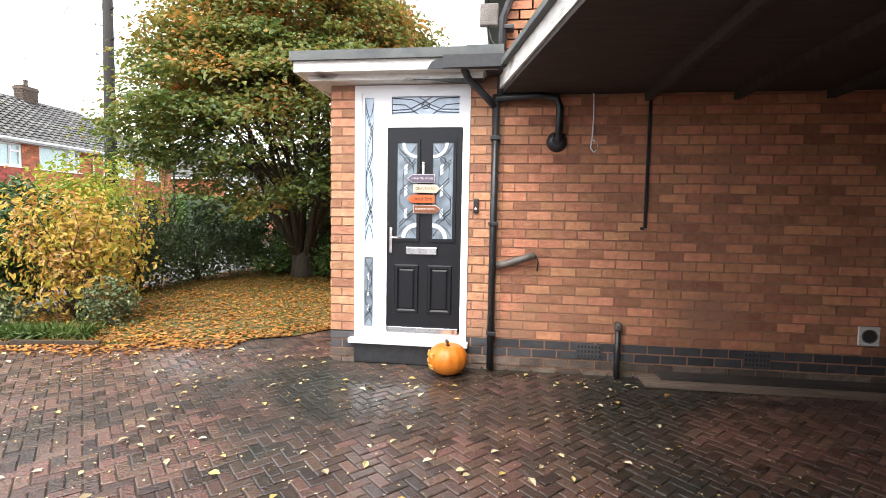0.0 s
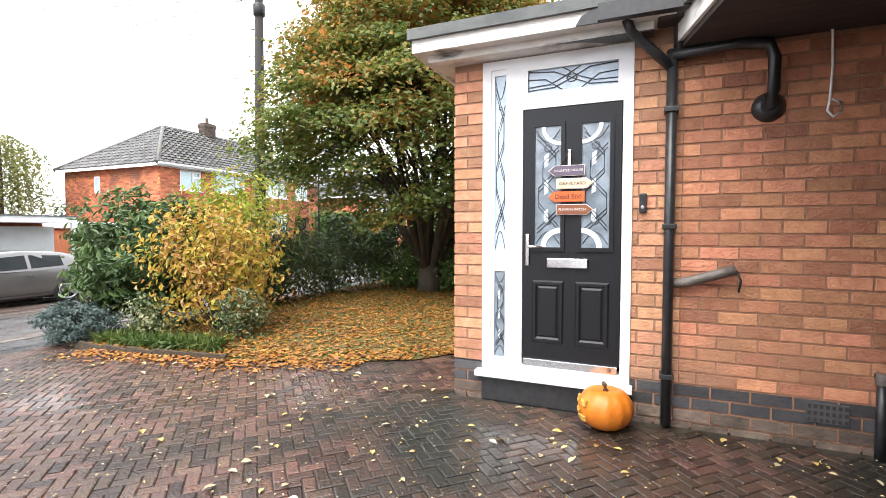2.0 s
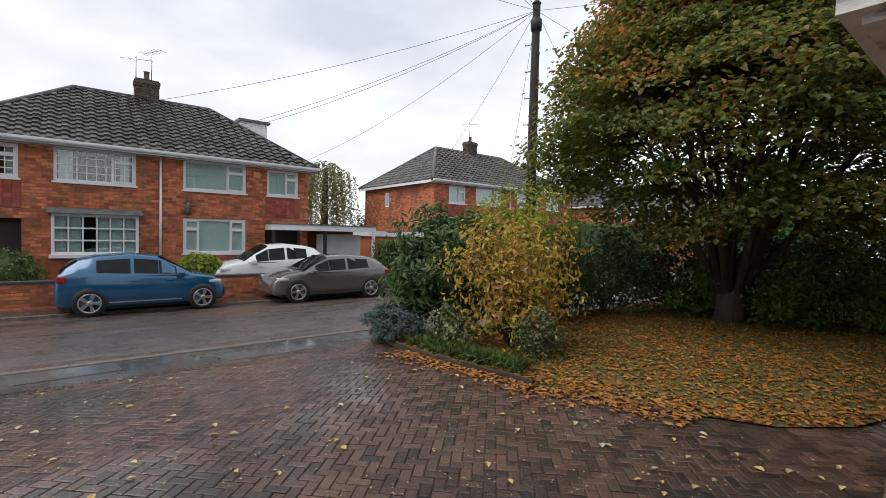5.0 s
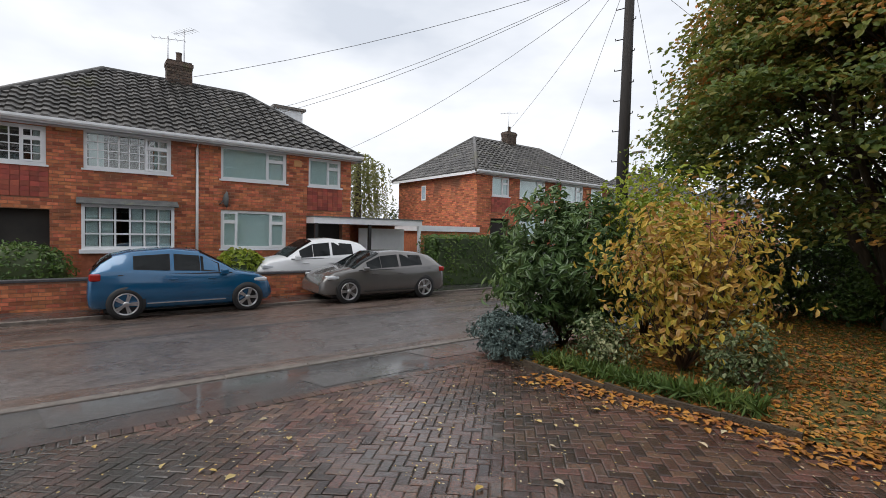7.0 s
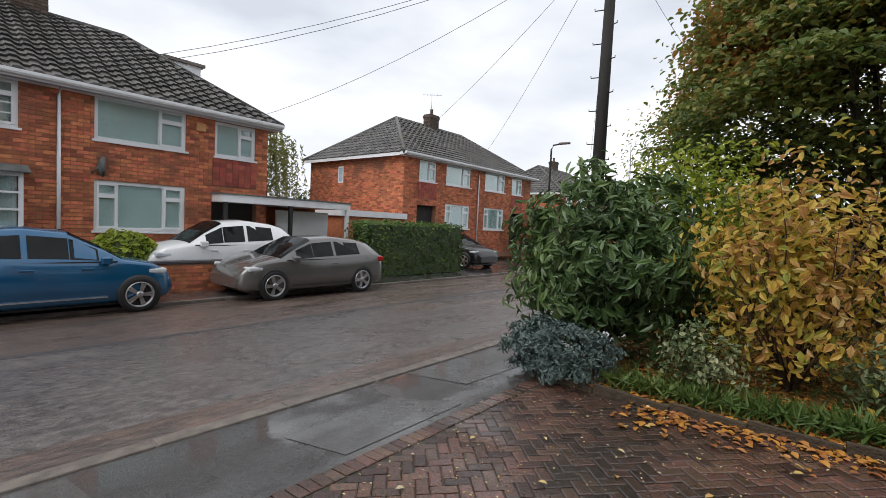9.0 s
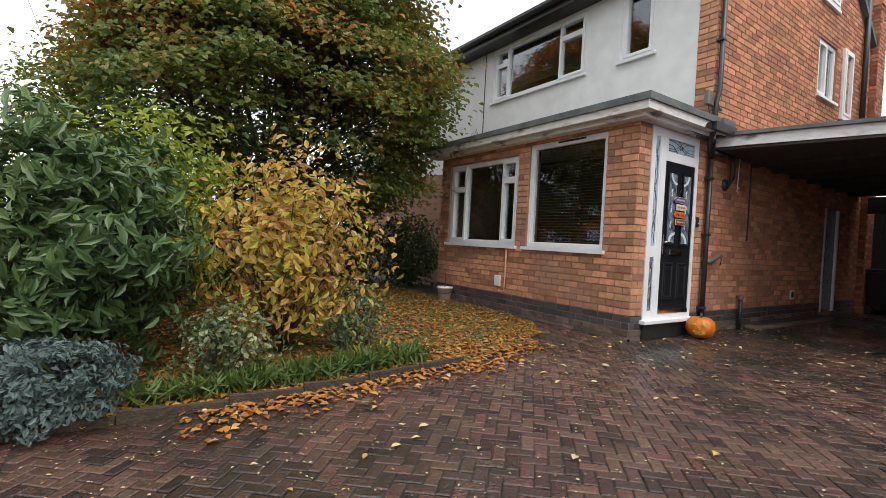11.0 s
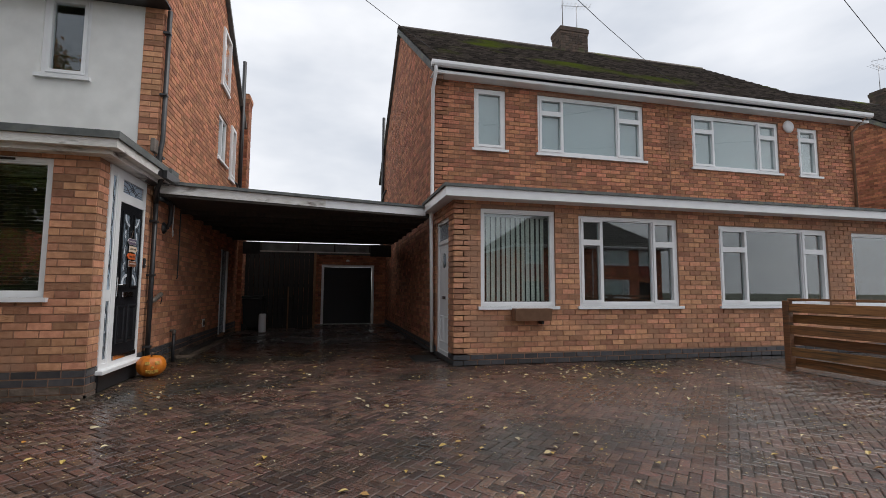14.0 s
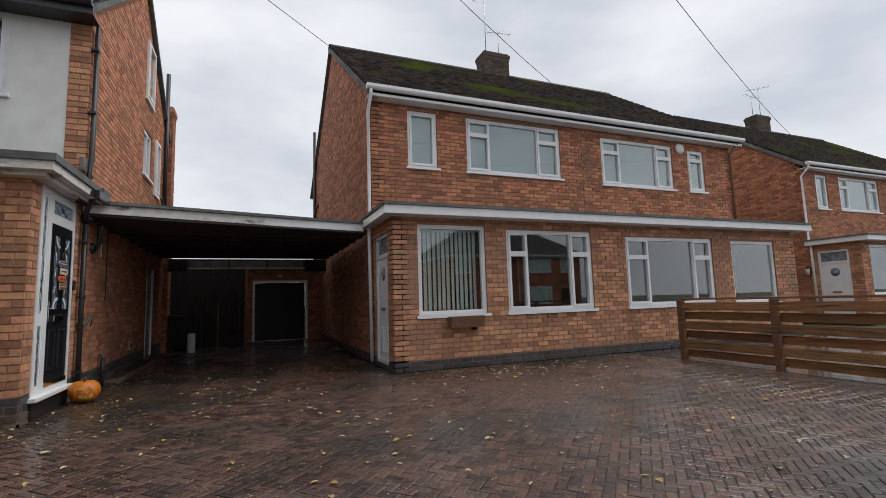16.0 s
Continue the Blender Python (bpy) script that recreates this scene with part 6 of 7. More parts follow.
car("grey metallic hatchback parked at the far kerb", M_GREYPAINT, 4.05, 1.80, 1.42, HATCH, HATCH_GLASS, (-14.1, 2.95, -0.585), -90, 2.5, 0.325, 5)
car("white estate car parked on the drive across the road", M_WHITEPAINT, 3.8, 1.6, 1.64, HATCH, HATCH_GLASS, (-16.0, 1.7, -0.5), -90, 2.35, 0.32, 6)
car("black hatchback parked on a drive beyond the hedge", mat("black_car_paint", (0.012, 0.012, 0.014), 0.2, (0.016, 0.016, 0.018), 2, spec=0.7), 4.0, 1.75, 1.45, HATCH, HATCH_GLASS, (-16.9, 12.6, -0.5), 0, 2.5, 0.315, 5)

# ---- across the road: walls, hedges, carport, willow ----
gw = thing("garden_wall", "low red brick garden wall with dark coping", "wall")
for y0, y1 in ((-9.0, 1.35), (1.35, 4.1)):
    w = part("wall_panel", box(-15.2, -15.0, y0, y1, -0.6, 0.12), M_MORTAR_DARK, gw)
    part("brickwork", brick_mesh("brickwork", "y", -15.0, 1, brick_list(y0, y1, -0.54, 0.11, [])), M_BRICK_FAR, w, kind="stuff")
    part("coping", box(-15.24, -14.96, y0, y1 - 0.01, 0.12, 0.18, 0.01), M_PLINTH, w)


def clipped(name, label, x0, x1, y0, y1, z0, z1, n, material, seed, size=0.07, rounded=False):
    """A clipped hedge or rounded bush: leaves over its surface and a solid dark green core."""
    h = thing(name, label, "hedge")
    rng = np.random.default_rng(seed)
    c, r = np.array([(x0 + x1) / 2, (y0 + y1) / 2, (z0 + z1) / 2]), np.array([(x1 - x0) / 2, (y1 - y0) / 2, (z1 - z0) / 2])
    p = rng.uniform(-1, 1, (n, 3))
    if rounded:
        p /= np.linalg.norm(p, axis=1, keepdims=True)
    else:
        k = rng.integers(0, 3, n)
        p[np.arange(n), k] = np.sign(p[np.arange(n), k])
    p *= 1 + rng.normal(0, 0.05, (n, 1))
    part("foliage", leaves("foliage", c + p * r, p + np.array([0, 0, 0.3]), size * 1.5, size, rng), material, h, kind="stuff")
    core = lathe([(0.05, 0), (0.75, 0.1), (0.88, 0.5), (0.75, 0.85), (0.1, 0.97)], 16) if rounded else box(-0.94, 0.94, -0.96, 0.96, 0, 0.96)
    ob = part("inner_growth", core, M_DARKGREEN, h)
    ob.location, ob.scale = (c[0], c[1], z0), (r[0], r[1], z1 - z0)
    return h


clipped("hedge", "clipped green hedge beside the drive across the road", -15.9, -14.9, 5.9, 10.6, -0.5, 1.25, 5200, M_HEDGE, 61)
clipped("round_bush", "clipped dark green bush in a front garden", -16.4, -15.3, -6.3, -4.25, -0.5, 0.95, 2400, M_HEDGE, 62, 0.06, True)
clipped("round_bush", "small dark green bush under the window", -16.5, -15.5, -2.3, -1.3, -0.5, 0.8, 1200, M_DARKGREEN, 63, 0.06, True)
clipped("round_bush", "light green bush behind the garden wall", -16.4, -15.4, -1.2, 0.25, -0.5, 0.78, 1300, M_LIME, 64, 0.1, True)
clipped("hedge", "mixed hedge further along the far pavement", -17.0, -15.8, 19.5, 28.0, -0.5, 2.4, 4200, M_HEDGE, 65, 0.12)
cpc = thing("side_carport", "white-fascia carport and garage beside the far house", "carport")
part("roof", box(-18.2, -16.2, 1.85, 6.1, 1.62, 1.82), M_UPVC, cpc, "white fascia of a flat roof")
part("felt", box(-18.2, -16.17, 1.82, 6.13, 1.82, 1.86), M_FELT, cpc)
part("back_wall", box(-18.3, -18.2, 3.45, 6.1, -0.6, 1.62), M_BRICK_FAR, cpc)
gd = part("garage_door", box(-17.2, -17.15, 3.95, 5.9, -0.5, 1.5), M_UPVC, cpc, "white slatted garage door")
for k in range(12):
    part("slat", box(-17.15, -17.135, 3.98, 5.87, -0.45 + k * 0.16, -0.31 + k * 0.16), M_UPVC, gd)
for y in (1.95, 3.9, 6.0):
    part("post", box(-16.3, -16.2, y - 0.05, y + 0.05, -0.6, 1.62), M_UPVC if y > 5 else M_TRIM, cpc)
dg = thing("side_garage", "low flat-roofed garage with white fascia beside the further house", "garage")
part("wall", box(-19.8, -17.7, 6.9, 10.2, -0.6, 1.45), M_BRICK_FAR, dg)
part("fascia", box(-19.9, -17.6, 6.8, 10.25, 1.45, 1.68), M_UPVC, dg)
wil = thing("willow", "weeping willow with pale yellow-green hanging strands", "tree")
wr = np.random.default_rng(70)
wp = []
for k in range(150):
    a, r = wr.uniform(0, math.tau), wr.uniform(0.3, 2.0)
    top = np.array([-25.5 + r * math.cos(a), 8.0 + r * math.sin(a), 5.9 - r * 0.55])
    m = int(wr.uniform(22, 46))
    t = np.linspace(0, 1, m)[:, None]
    wp.append(top + np.array([0.35 * math.cos(a), 0.35 * math.sin(a), 0]) * t + np.array([0, 0, -wr.uniform(2.2, 4.6)]) * t + wr.normal(0, 0.06, (m, 3)))
wp = np.concatenate(wp)
part("hanging_foliage", leaves("hanging_foliage", wp, wr.normal(0, 1, wp.shape), 0.26, 0.07, wr), M_WILLOW, wil, kind="stuff")
part("trunk", tube([(-25.5, 8.0, -0.6), (-25.4, 8.0, 2.5), (-25.5, 8.1, 5.4)], 0.3, 10, 0.12), M_BARK, wil)
for k, (x, y, z, r) in enumerate(((-27, 12.5, 1.3, 1.6), (-30, 20, 1.6, 2.4), (-24, 27, 2.0, 2.2), (-13, 60, 2.2, 2.6), (14, -30, 1.5, 2.0), (-4.5, 12.5, 1.2, 1.6), (2.5, 15.5, 2.2, 1.8), (-1.5, 11.5, 0.9, 1.5), (-5.9, 15.5, 1.8, 1.6), (-6.0, 20.5, 1.6, 1.6))):
    plant("garden_tree", "bushy green garden tree in the distance", "tree", (x, y, -0.5), (x, y, z), (r, r, r * 1.05), 150, 14, 0.3, 0.22, 0.12, M_HEDGE if k % 2 else M_DARKGREEN, 6, 0.05, M_BARK, seed=80 + k)

dish = thing("satellite_dish", "small dark satellite dish on the far house wall", "satellite dish", at=(-16.75, -0.85, 2.25))
part("bowl", lathe([(0.02, 0.0), (0.14, 0.03), (0.24, 0.09), (0.25, 0.09), (0.14, 0.015), (0.02, -0.015)], 18, (0, 0.1, 0), "y"), M_FELT, dish)
part("arm", tube([(-0.1, 0, -0.15), (0.0, 0.05, -0.1), (0.02, 0.1, 0)], 0.015, 6), M_FELT, dish)

# ---- pole, wires, lamps, aerials ----
PX, PY = -7.59, 5.60
pole = thing("telegraph_pole", "tall dark tarred wooden telegraph pole with step irons", "pole")
part("shaft", tube([(PX, PY, -0.4), (PX + 0.02, PY, 3.5), (PX + 0.06, PY, 7.45)], 0.15, 14, 0.095), M_POLE, pole)
part("cap", lathe([(0.10, 0), (0.12, 0.03), (0.02, 0.14)], 12, (PX + 0.06, PY, 7.45)), M_TRIM, pole)
part("junction_can", lathe([(0.06, 0), (0.14, 0.05), (0.15, 0.3), (0.10, 0.36)], 14, (PX + 0.06, PY, 6.75)), M_TRIM, pole)
for k in range(14):
    s = 1 if k % 2 else -1
    z = 2.4 + k * 0.34
    part("step_iron", tube([(PX + s * 0.06, PY, z), (PX + s * 0.24, PY - 0.05, z), (PX + s * 0.24, PY - 0.05, z + 0.04)], 0.011, 6), M_TRIM, pole)
M_WIRE = mat("wire", (0.03, 0.03, 0.032), 0.7)


def wire(a, b, sag, r=0.009):
    a, b = Vector(a), Vector(b)
    return [a.lerp(b, t / 10) - Vector((0, 0, sag * 4 * (t / 10) * (1 - t / 10))) for t in range(11)]


POLE_TOP = (PX + 0.06, PY, 7.3)
for k, (end, sag) in enumerate((((-17.1, -6.2, 4.2), 0.5), ((-17.1, -1.6, 4.3), 0.45), ((-17.1, -1.3, 4.3), 0.5), ((-17.1, 3.0, 4.1), 0.4), ((-18.5, 10.4, 4.3), 0.3), ((-18.5, 16, 4.3), 0.3), ((-19.6, 33, 4.4), 0.5), ((2.5, -4.6, 5.9), 0.6), ((2.5, -10.2, 5.8), 0.7), ((3.4, -20.8, 6.0), 0.9), ((1.5, 6.5, 5.8), 0.2), ((-7.6, 40, 7.2), 0.7), ((-8.2, -36, 7.2), 1.4))):
    w = part("overhead_wire", tube(wire(POLE_TOP, end, sag), 0.0055, 5), M_WIRE)
    tagged(w, "thin black overhead telephone wire from the pole", "wire", "overhead wires")


def street_lamp(x, y, z, h, arm):
    s = thing("street_lamp", "slim dark steel street lamp with short arm", "street lamp", "street lamps")
    part("base", tube([(x, y, z), (x, y, z + 1.2)], 0.08, 10), M_POLE, s)
    part("column", tube([(x, y, z + 1.2), (x, y, z + h - 0.2), (x + arm * 0.1, y, z + h), (x + arm * 0.45, y, z + h + 0.04)], 0.05, 10, 0.035), M_POLE, s)
    part("lantern", box(x + arm * 0.4, x + arm * 0.95, y - 0.09, y + 0.09, z + h, z + h + 0.1, 0.03), M_KERB, s)


street_lamp(-14.6, 17.0, -0.6, 6.0, 1)
street_lamp(-14.6, 45.0, -0.6, 6.0, 1)


def aerial(x, y, z, h, turn, bars):
    a = thing("tv_aerial", "metal television aerial on a thin mast", "aerial", "roof aerials", (x, y, z), turn)
    part("mast", tube([(0, 0, 0), (0, 0, h)], 0.016, 6), M_ALLOY, a)
    part("boom", tube([(-0.5, 0, h - 0.1), (0.55, 0, h - 0.1)], 0.01, 5), M_ALLOY, a)
    for k in range(bars):
        xx = -0.45 + k * 0.95 / max(1, bars - 1)
        part("element", tube([(xx, -0.2, h - 0.1), (xx, 0.2, h - 0.1)], 0.006, 4), M_ALLOY, a)


aerial(-20.3, -1.3, 7.0, 1.3, 30, 7)
aerial(-20.2, -1.8, 7.0, 0.9, 70, 5)
aerial(-21.7, 16.0, 7.5, 1.2, 40, 6)
aerial(7.6, -10.1, 10.1, 2.4, 20, 2)
aerial(7.8, -10.75, 10.1, 1.1, 80, 8)
aerial(8.7, -26.7, 10.1, 1.7, 40, 6)
aerial(8.7, -26.1, 10.1, 1.2, 100, 5)

# ---- fence on the neighbour's drive ----
FY = -9.75
M_FENCE = mat("tan_fence_board", (0.33, 0.15, 0.05), 0.6, (0.19, 0.085, 0.032), 7, 0.5, 60, island=0.35, stretch=(0.6, 1, 9), stain=(0.07, 0.045, 0.022), stain_scale=3, stain_at=0.52)
fence = thing("fence", "low horizontal-board timber fence, orange-brown and wet", "fence")
for i in range(4):
    x = -0.2 - i * 1.68
    gzz = ground_z(x)
    part("post", box(x - 0.05, x + 0.05, FY + 0.02, FY + 0.12, gzz - 0.05, 1.08 + gzz, 0.008), M_FENCE, fence)
    if i < 3:
        for r in range(6):
            z = 0.06 + r * 0.168 + ground_z(x - 0.84)
            part("board", box(x - 1.68, x - 0.002, FY - 0.02 + (0.09 if r % 2 else 0), FY + 0.005 + (0.09 if r % 2 else 0), z, z + 0.135, 0.004), M_FENCE, fence)
        part("cap_rail", box(x - 1.68, x - 0.002, FY - 0.03, FY + 0.07, 1.08 + ground_z(x - 0.84), 1.115 + ground_z(x - 0.84), 0.006), M_FENCE, fence)

# ---- pumpkin ----
M_PUMP = mat("pumpkin_skin", (0.62, 0.19, 0.015), 0.45, (0.52, 0.14, 0.012), 12, 0.15, 60, stain=(0.30, 0.08, 0.02), stain_scale=14, stain_at=0.64)
pump = thing("pumpkin", "carved orange halloween pumpkin on the paving by the door", "pumpkin", at=(1.23, -0.26, 0.0), turn=-158)
pb = bmesh.new()
rings = []
for i in range(17):
    th = math.pi * i / 16
    ring = []
    for k in range(48):
        a = k * math.tau / 48
        rib = 1 - 0.055 * abs(math.cos(a * 6)) ** 6
        r = 0.185 * math.sin(th) ** 0.85 * rib
        ring.append(pb.verts.new((r * math.cos(a), r * math.sin(a), 0.155 + 0.15 * math.cos(th) * (1 - 0.25 * math.exp(-(th / 0.35) ** 2)))))
    rings.append(ring)
for a, b in zip(rings, rings[1:]):
    for k in range(48):
        f = pb.faces.new((a[k], a[(k + 1) % 48], b[(k + 1) % 48], b[k]))
        f.smooth = True
bmesh.ops.remove_doubles(pb, verts=pb.verts[:], dist=0.0005)
bmesh.ops.recalc_face_normals(pb, faces=pb.faces[:])
shell = part("shell", pb, M_PUMP, pump)
part("stem", tube([(0, 0, 0.27), (0.005, 0, 0.31), (0.02, 0.005, 0.33)], 0.022, 8, 0.014), M_TWIG, pump, "cut brown stalk")
M_PULP = mat("cut_pumpkin_flesh", (0.62, 0.40, 0.08), 0.6, (0.30, 0.12, 0.02), 30)
for az, zz, w, h in ((-19, 0.205, 0.055, 0.045), (19, 0.205, 0.055, 0.045), (0, 0.15, 0.03, 0.03), (-15, 0.095, 0.06, 0.04), (0, 0.085, 0.07, 0.045), (15, 0.095, 0.06, 0.04)):
    cut = part("carved_hole", box(-0.012, 0.004, -w / 2, w / 2, -h / 2, h / 2, 0.004), M_PULP, pump, "carved opening with pale cut flesh")
    rr = 0.006 + 0.185 * math.sin(math.acos((zz - 0.155) / 0.15)) ** 0.85
    cut.matrix_local = pose(rr * math.cos(radians(az)), rr * math.sin(radians(az)), zz, 0, (0.155 - zz) * 260, az)
    # near-black block on the flesh paints the shade inside the hole
    hole = part("dark_inside", box(-0.012, 0.0055, -w / 2 + 0.007, w / 2 - 0.007, -h / 2 + 0.007, h / 2 - 0.003), M_DARK, pump)
    hole.matrix_local = cut.matrix_local.copy()

# ---- pipes, boxes and fittings on the side wall ----
soil = thing("soil_pipe", "black plastic downpipes and branch at the house corner", "pipe")
part("downpipe", tube([(1.62, -0.07, 0.02), (1.62, -0.07, 2.62)], 0.034, 12), M_BLACKPIPE, soil)
part("upper_pipe", tube([(1.66, -0.07, 2.55), (1.66, -0.07, 3.3), (1.74, -0.07, 3.5), (1.74, -0.07, 5.6)], 0.036, 12), M_BLACKPIPE, soil)
part("branch", tube([(1.62, -0.08, 2.58), (2.0, -0.1, 2.6), (2.17, -0.1, 2.57), (2.2, -0.1, 2.48), (2.2, -0.1, 2.28), (2.19, -0.06, 2.2), (2.19, 0.0, 2.19)], 0.036, 12), M_BLACKPIPE, soil)
part("gutter_outlet", tube([(1.32, -0.24, 2.83), (1.36, -0.18, 2.74), (1.5, -0.1, 2.62), (1.62, -0.07, 2.5)], 0.034, 10), M_BLACKPIPE, soil)
part("gutter", prism([(1.15, 2.79), (1.72, 2.79), (1.72, 2.90), (1.15, 2.90)], "y", -0.345, -0.29), M_BLACKPIPE, soil)
part("hopper", box(1.52, 1.74, -0.22, -0.04, 2.78, 2.95, 0.02), M_BLACKPIPE, soil)
part("wall_flange", lathe([(0.095, 0), (0.095, -0.02), (0.06, -0.05), (0.05, -0.055)], 24, (2.19, 0.0, 2.19), "y"), M_BLACKPIPE, soil)
for z in (0.35, 1.4, 2.2, 3.2, 4.2, 5.2):
    part("pipe_clip", box(1.575 + (0.1 if z > 3 else 0), 1.665 + (0.1 if z > 3 else 0), -0.11, -0.005, z, z + 0.035, 0.004), M_BLACKPIPE, soil)
side_pipe = thing("rear_soil_pipe", "black soil pipe high on the side wall", "pipe")
part("pipe", tube([(7.9, -0.08, 2.9), (7.9, -0.08, 7.8)], 0.055, 10), M_BLACKPIPE, side_pipe)
part("pipe", tube([(7.9, -0.08, 3.9), (7.5, -0.08, 4.1), (7.4, 0.0, 4.15)], 0.03, 8), M_BLACKPIPE, side_pipe)
w1 = window("gable_window", "x", -0.004, -1, 6.75, 7.3, 4.1, 5.5, house_a, [(0, 1, 0, 1, 1)], back=M_CURTAIN, recess=-0.02)
w2 = window("gable_window", "x", -0.004, -1, 5.5, 6.3, 6.1, 7.5, house_a, [(0, 1, 0, 1, 1)], back=M_CURTAIN, recess=-0.02)
bell = thing("doorbell", "black video doorbell beside the door", "doorbell")
part("body", box(1.425, 1.475, -0.034, -0.006, 1.515, 1.655, 0.008), M_BLACKPIPE, bell)
part("button", lathe([(0.014, 0), (0.014, -0.004), (0.01, -0.006)], 16, (1.45, -0.034, 1.555), "y"), M_CHROME, bell)
arm = thing("wall_bracket", "grey plastic-wrapped handrail bracket on the wall", "bracket")
part("arm", tube([(1.66, -0.04, 1.02), (1.75, -0.07, 1.04), (1.9, -0.08, 1.09), (2.02, -0.08, 1.13)], 0.036, 8), M_KERB, arm)
part("strap", tube([(2.02, -0.09, 1.13), (2.05, -0.09, 1.06), (2.04, -0.08, 0.98)], 0.008, 6), M_TRIM, arm)
conduit = thing("cable_conduit", "dark cable conduit running down the brick wall", "conduit")
part("conduit", box(2.995, 3.025, -0.022, -0.006, 1.4, 2.62, 0.003), M_BLACKPIPE, conduit)
part("end_clip", box(2.97, 3.0, -0.02, -0.006, 1.385, 1.41), M_BLACKPIPE, conduit)
loose = thing("white_cable", "loose white cable looped under the carport roof", "cable")
part("cable", tube([(1.68, -0.1, 2.68), (2.0, -0.09, 2.67), (2.4, -0.08, 2.66), (2.5, -0.06, 2.62), (2.51, -0.05, 2.4), (2.5, -0.05, 2.2), (2.49, -0.05, 2.13), (2.52, -0.05, 2.09), (2.56, -0.05, 2.12), (2.55, -0.05, 2.18), (2.51, -0.05, 2.2)], 0.007, 6), M_UPVC, loose)
stub = thing("gas_pipe", "short capped pipe rising from the paving", "pipe")
part("pipe", tube([(2.8, -0.07, -0.02), (2.8, -0.07, 0.46)], 0.028, 10), M_BLACKPIPE, stub)
part("cap", lathe([(0.03, 0), (0.036, 0.01), (0.034, 0.06), (0.015, 0.075)], 12, (2.8, -0.07, 0.45)), M_KERB, stub)
part("elbow", tube([(2.8, -0.07, 0.5), (2.8, 0.0, 0.5)], 0.022, 8), M_KERB, stub)


def grille(name, label, x0, x1, z0, z1, material, hole):
    g = thing(name, label, "vent")
    part("frame", box(x0, x1, -0.022, 0.0, z0, z1, 0.004), material, g)
    if hole:
        # flue mouth is a near-black disc, its shade put in the colour
        part("duct", lathe([(0.05, 0), (0.05, -0.004), (0.045, -0.006)], 20, ((x0 + x1) / 2, -0.022, (z0 + z1) / 2), "y"), M_DARK, g)
        part("rim", lathe([(0.062, 0), (0.062, -0.006), (0.052, -0.008), (0.05, 0.0)], 20, ((x0 + x1) / 2, -0.022, (z0 + z1) / 2), "y"), M_KERB, g)
    else:
        for r in range(3):
            for k in range(7):
                cx, cz = x0 + (x1 - x0) * (k + 0.5) / 7, z0 + (z1 - z0) * (r + 0.5) / 3
                # openings are near-black blocks painted as shaded holes
                part("slot", box(cx - 0.009, cx + 0.009, -0.024, -0.02, cz - 0.012, cz + 0.012), M_DARK, g)


grille("air_brick", "dark air brick in the plinth", 2.44, 2.665, 0.155, 0.285, M_PLINTH, False)
grille("air_brick", "dark air brick in the plinth", 3.93, 4.15, 0.155, 0.285, M_PLINTH, False)
grille("wall_vent", "square pale flue vent in the brick wall", 4.86, 5.03, 0.40, 0.57, M_WHITE_OLD, True)
plank = thing("timber_plank", "weathered timber boards lying along the wall", "plank")
part("board", box(3.0, 6.2, -0.30, -0.06, 0.0, 0.05, 0.006), mat("weathered_plank", (0.20, 0.15, 0.11), 0.8, (0.14, 0.10, 0.075), 6, 0.4, 40, stretch=(0.5, 6, 6), wet=0.4), plank)
part("board", box(3.15, 6.0, -0.22, -0.06, 0.05, 0.085, 0.006), M_CEIL, plank)
sat = thing("junction_box", "small grey junction box and cables at the eaves", "box")
part("box", box(1.45, 1.62, -0.06, 0.0, 3.25, 3.45, 0.01), M_KERB, sat)
part("cable", tube([(1.53, -0.03, 3.25), (1.56, -0.04, 3.12), (1.66, -0.05, 3.0), (1.9, -0.04, 3.05), (2.4, -0.03, 2.98)], 0.008, 6), M_TRIM, sat)

# ---- hanging sign on the door ----
sign = thing("halloween_sign", "hanging arrow boards with halloween words on the door", "sign")
M_SIGNS = [mat("sign_purple", (0.13, 0.10, 0.15), 0.6), mat("sign_cream", (0.75, 0.58, 0.42), 0.6), mat("sign_orange", (0.70, 0.14, 0.03), 0.6), mat("sign_brown", (0.22, 0.075, 0.03), 0.6)]
M_INKW, M_INKD = mat("pale_ink", (0.75, 0.7, 0.68), 0.7), mat("dark_ink", (0.05, 0.03, 0.025), 0.7)
SY = -0.045
words = (("HAUNTED HOUSE", -1, M_INKW), ("GRAVEYARD", 1, M_INKD), ("Dead End", -1, M_INKD), ("PUMPKIN PATCH", 1, M_INKW))
for k, (word, way, ink) in enumerate(words):
    zc = 1.84 - k * 0.098
    uc = 0.945 + way * 0.015
    L, Hh, tip = 0.115, 0.036, 0.045
    pts = [(uc - way * L, zc - Hh), (uc + way * (L - tip + 0.03), zc - Hh), (uc + way * (L + 0.03), zc), (uc + way * (L - tip + 0.03), zc + Hh), (uc - way * L, zc + Hh)]
    rim = part("arrow_edge", prism([(uc + (p[0] - uc) * 1.04, zc + (p[1] - zc) * 1.12) for p in pts], "y", SY, SY + 0.006), M_INKW if k != 2 else M_SIGNS[2], sign)
    bd = part("arrow_board", prism(pts, "y", SY - 0.003, SY + 0.004), M_SIGNS[k], sign)
    cu = bpy.data.curves.new("lettering", "FONT")
    cu.body, cu.size, cu.extrude, cu.align_x, cu.align_y = word, (0.026 if len(word) > 10 else 0.034 if k == 1 else 0.05), 0.0006, "CENTER", "CENTER"
    cu.materials.append(ink)
    tx = new("lettering", cu)
    tx.parent = bd
    tx.matrix_local = pose(uc, SY - 0.004, zc, 90, 0, 0)
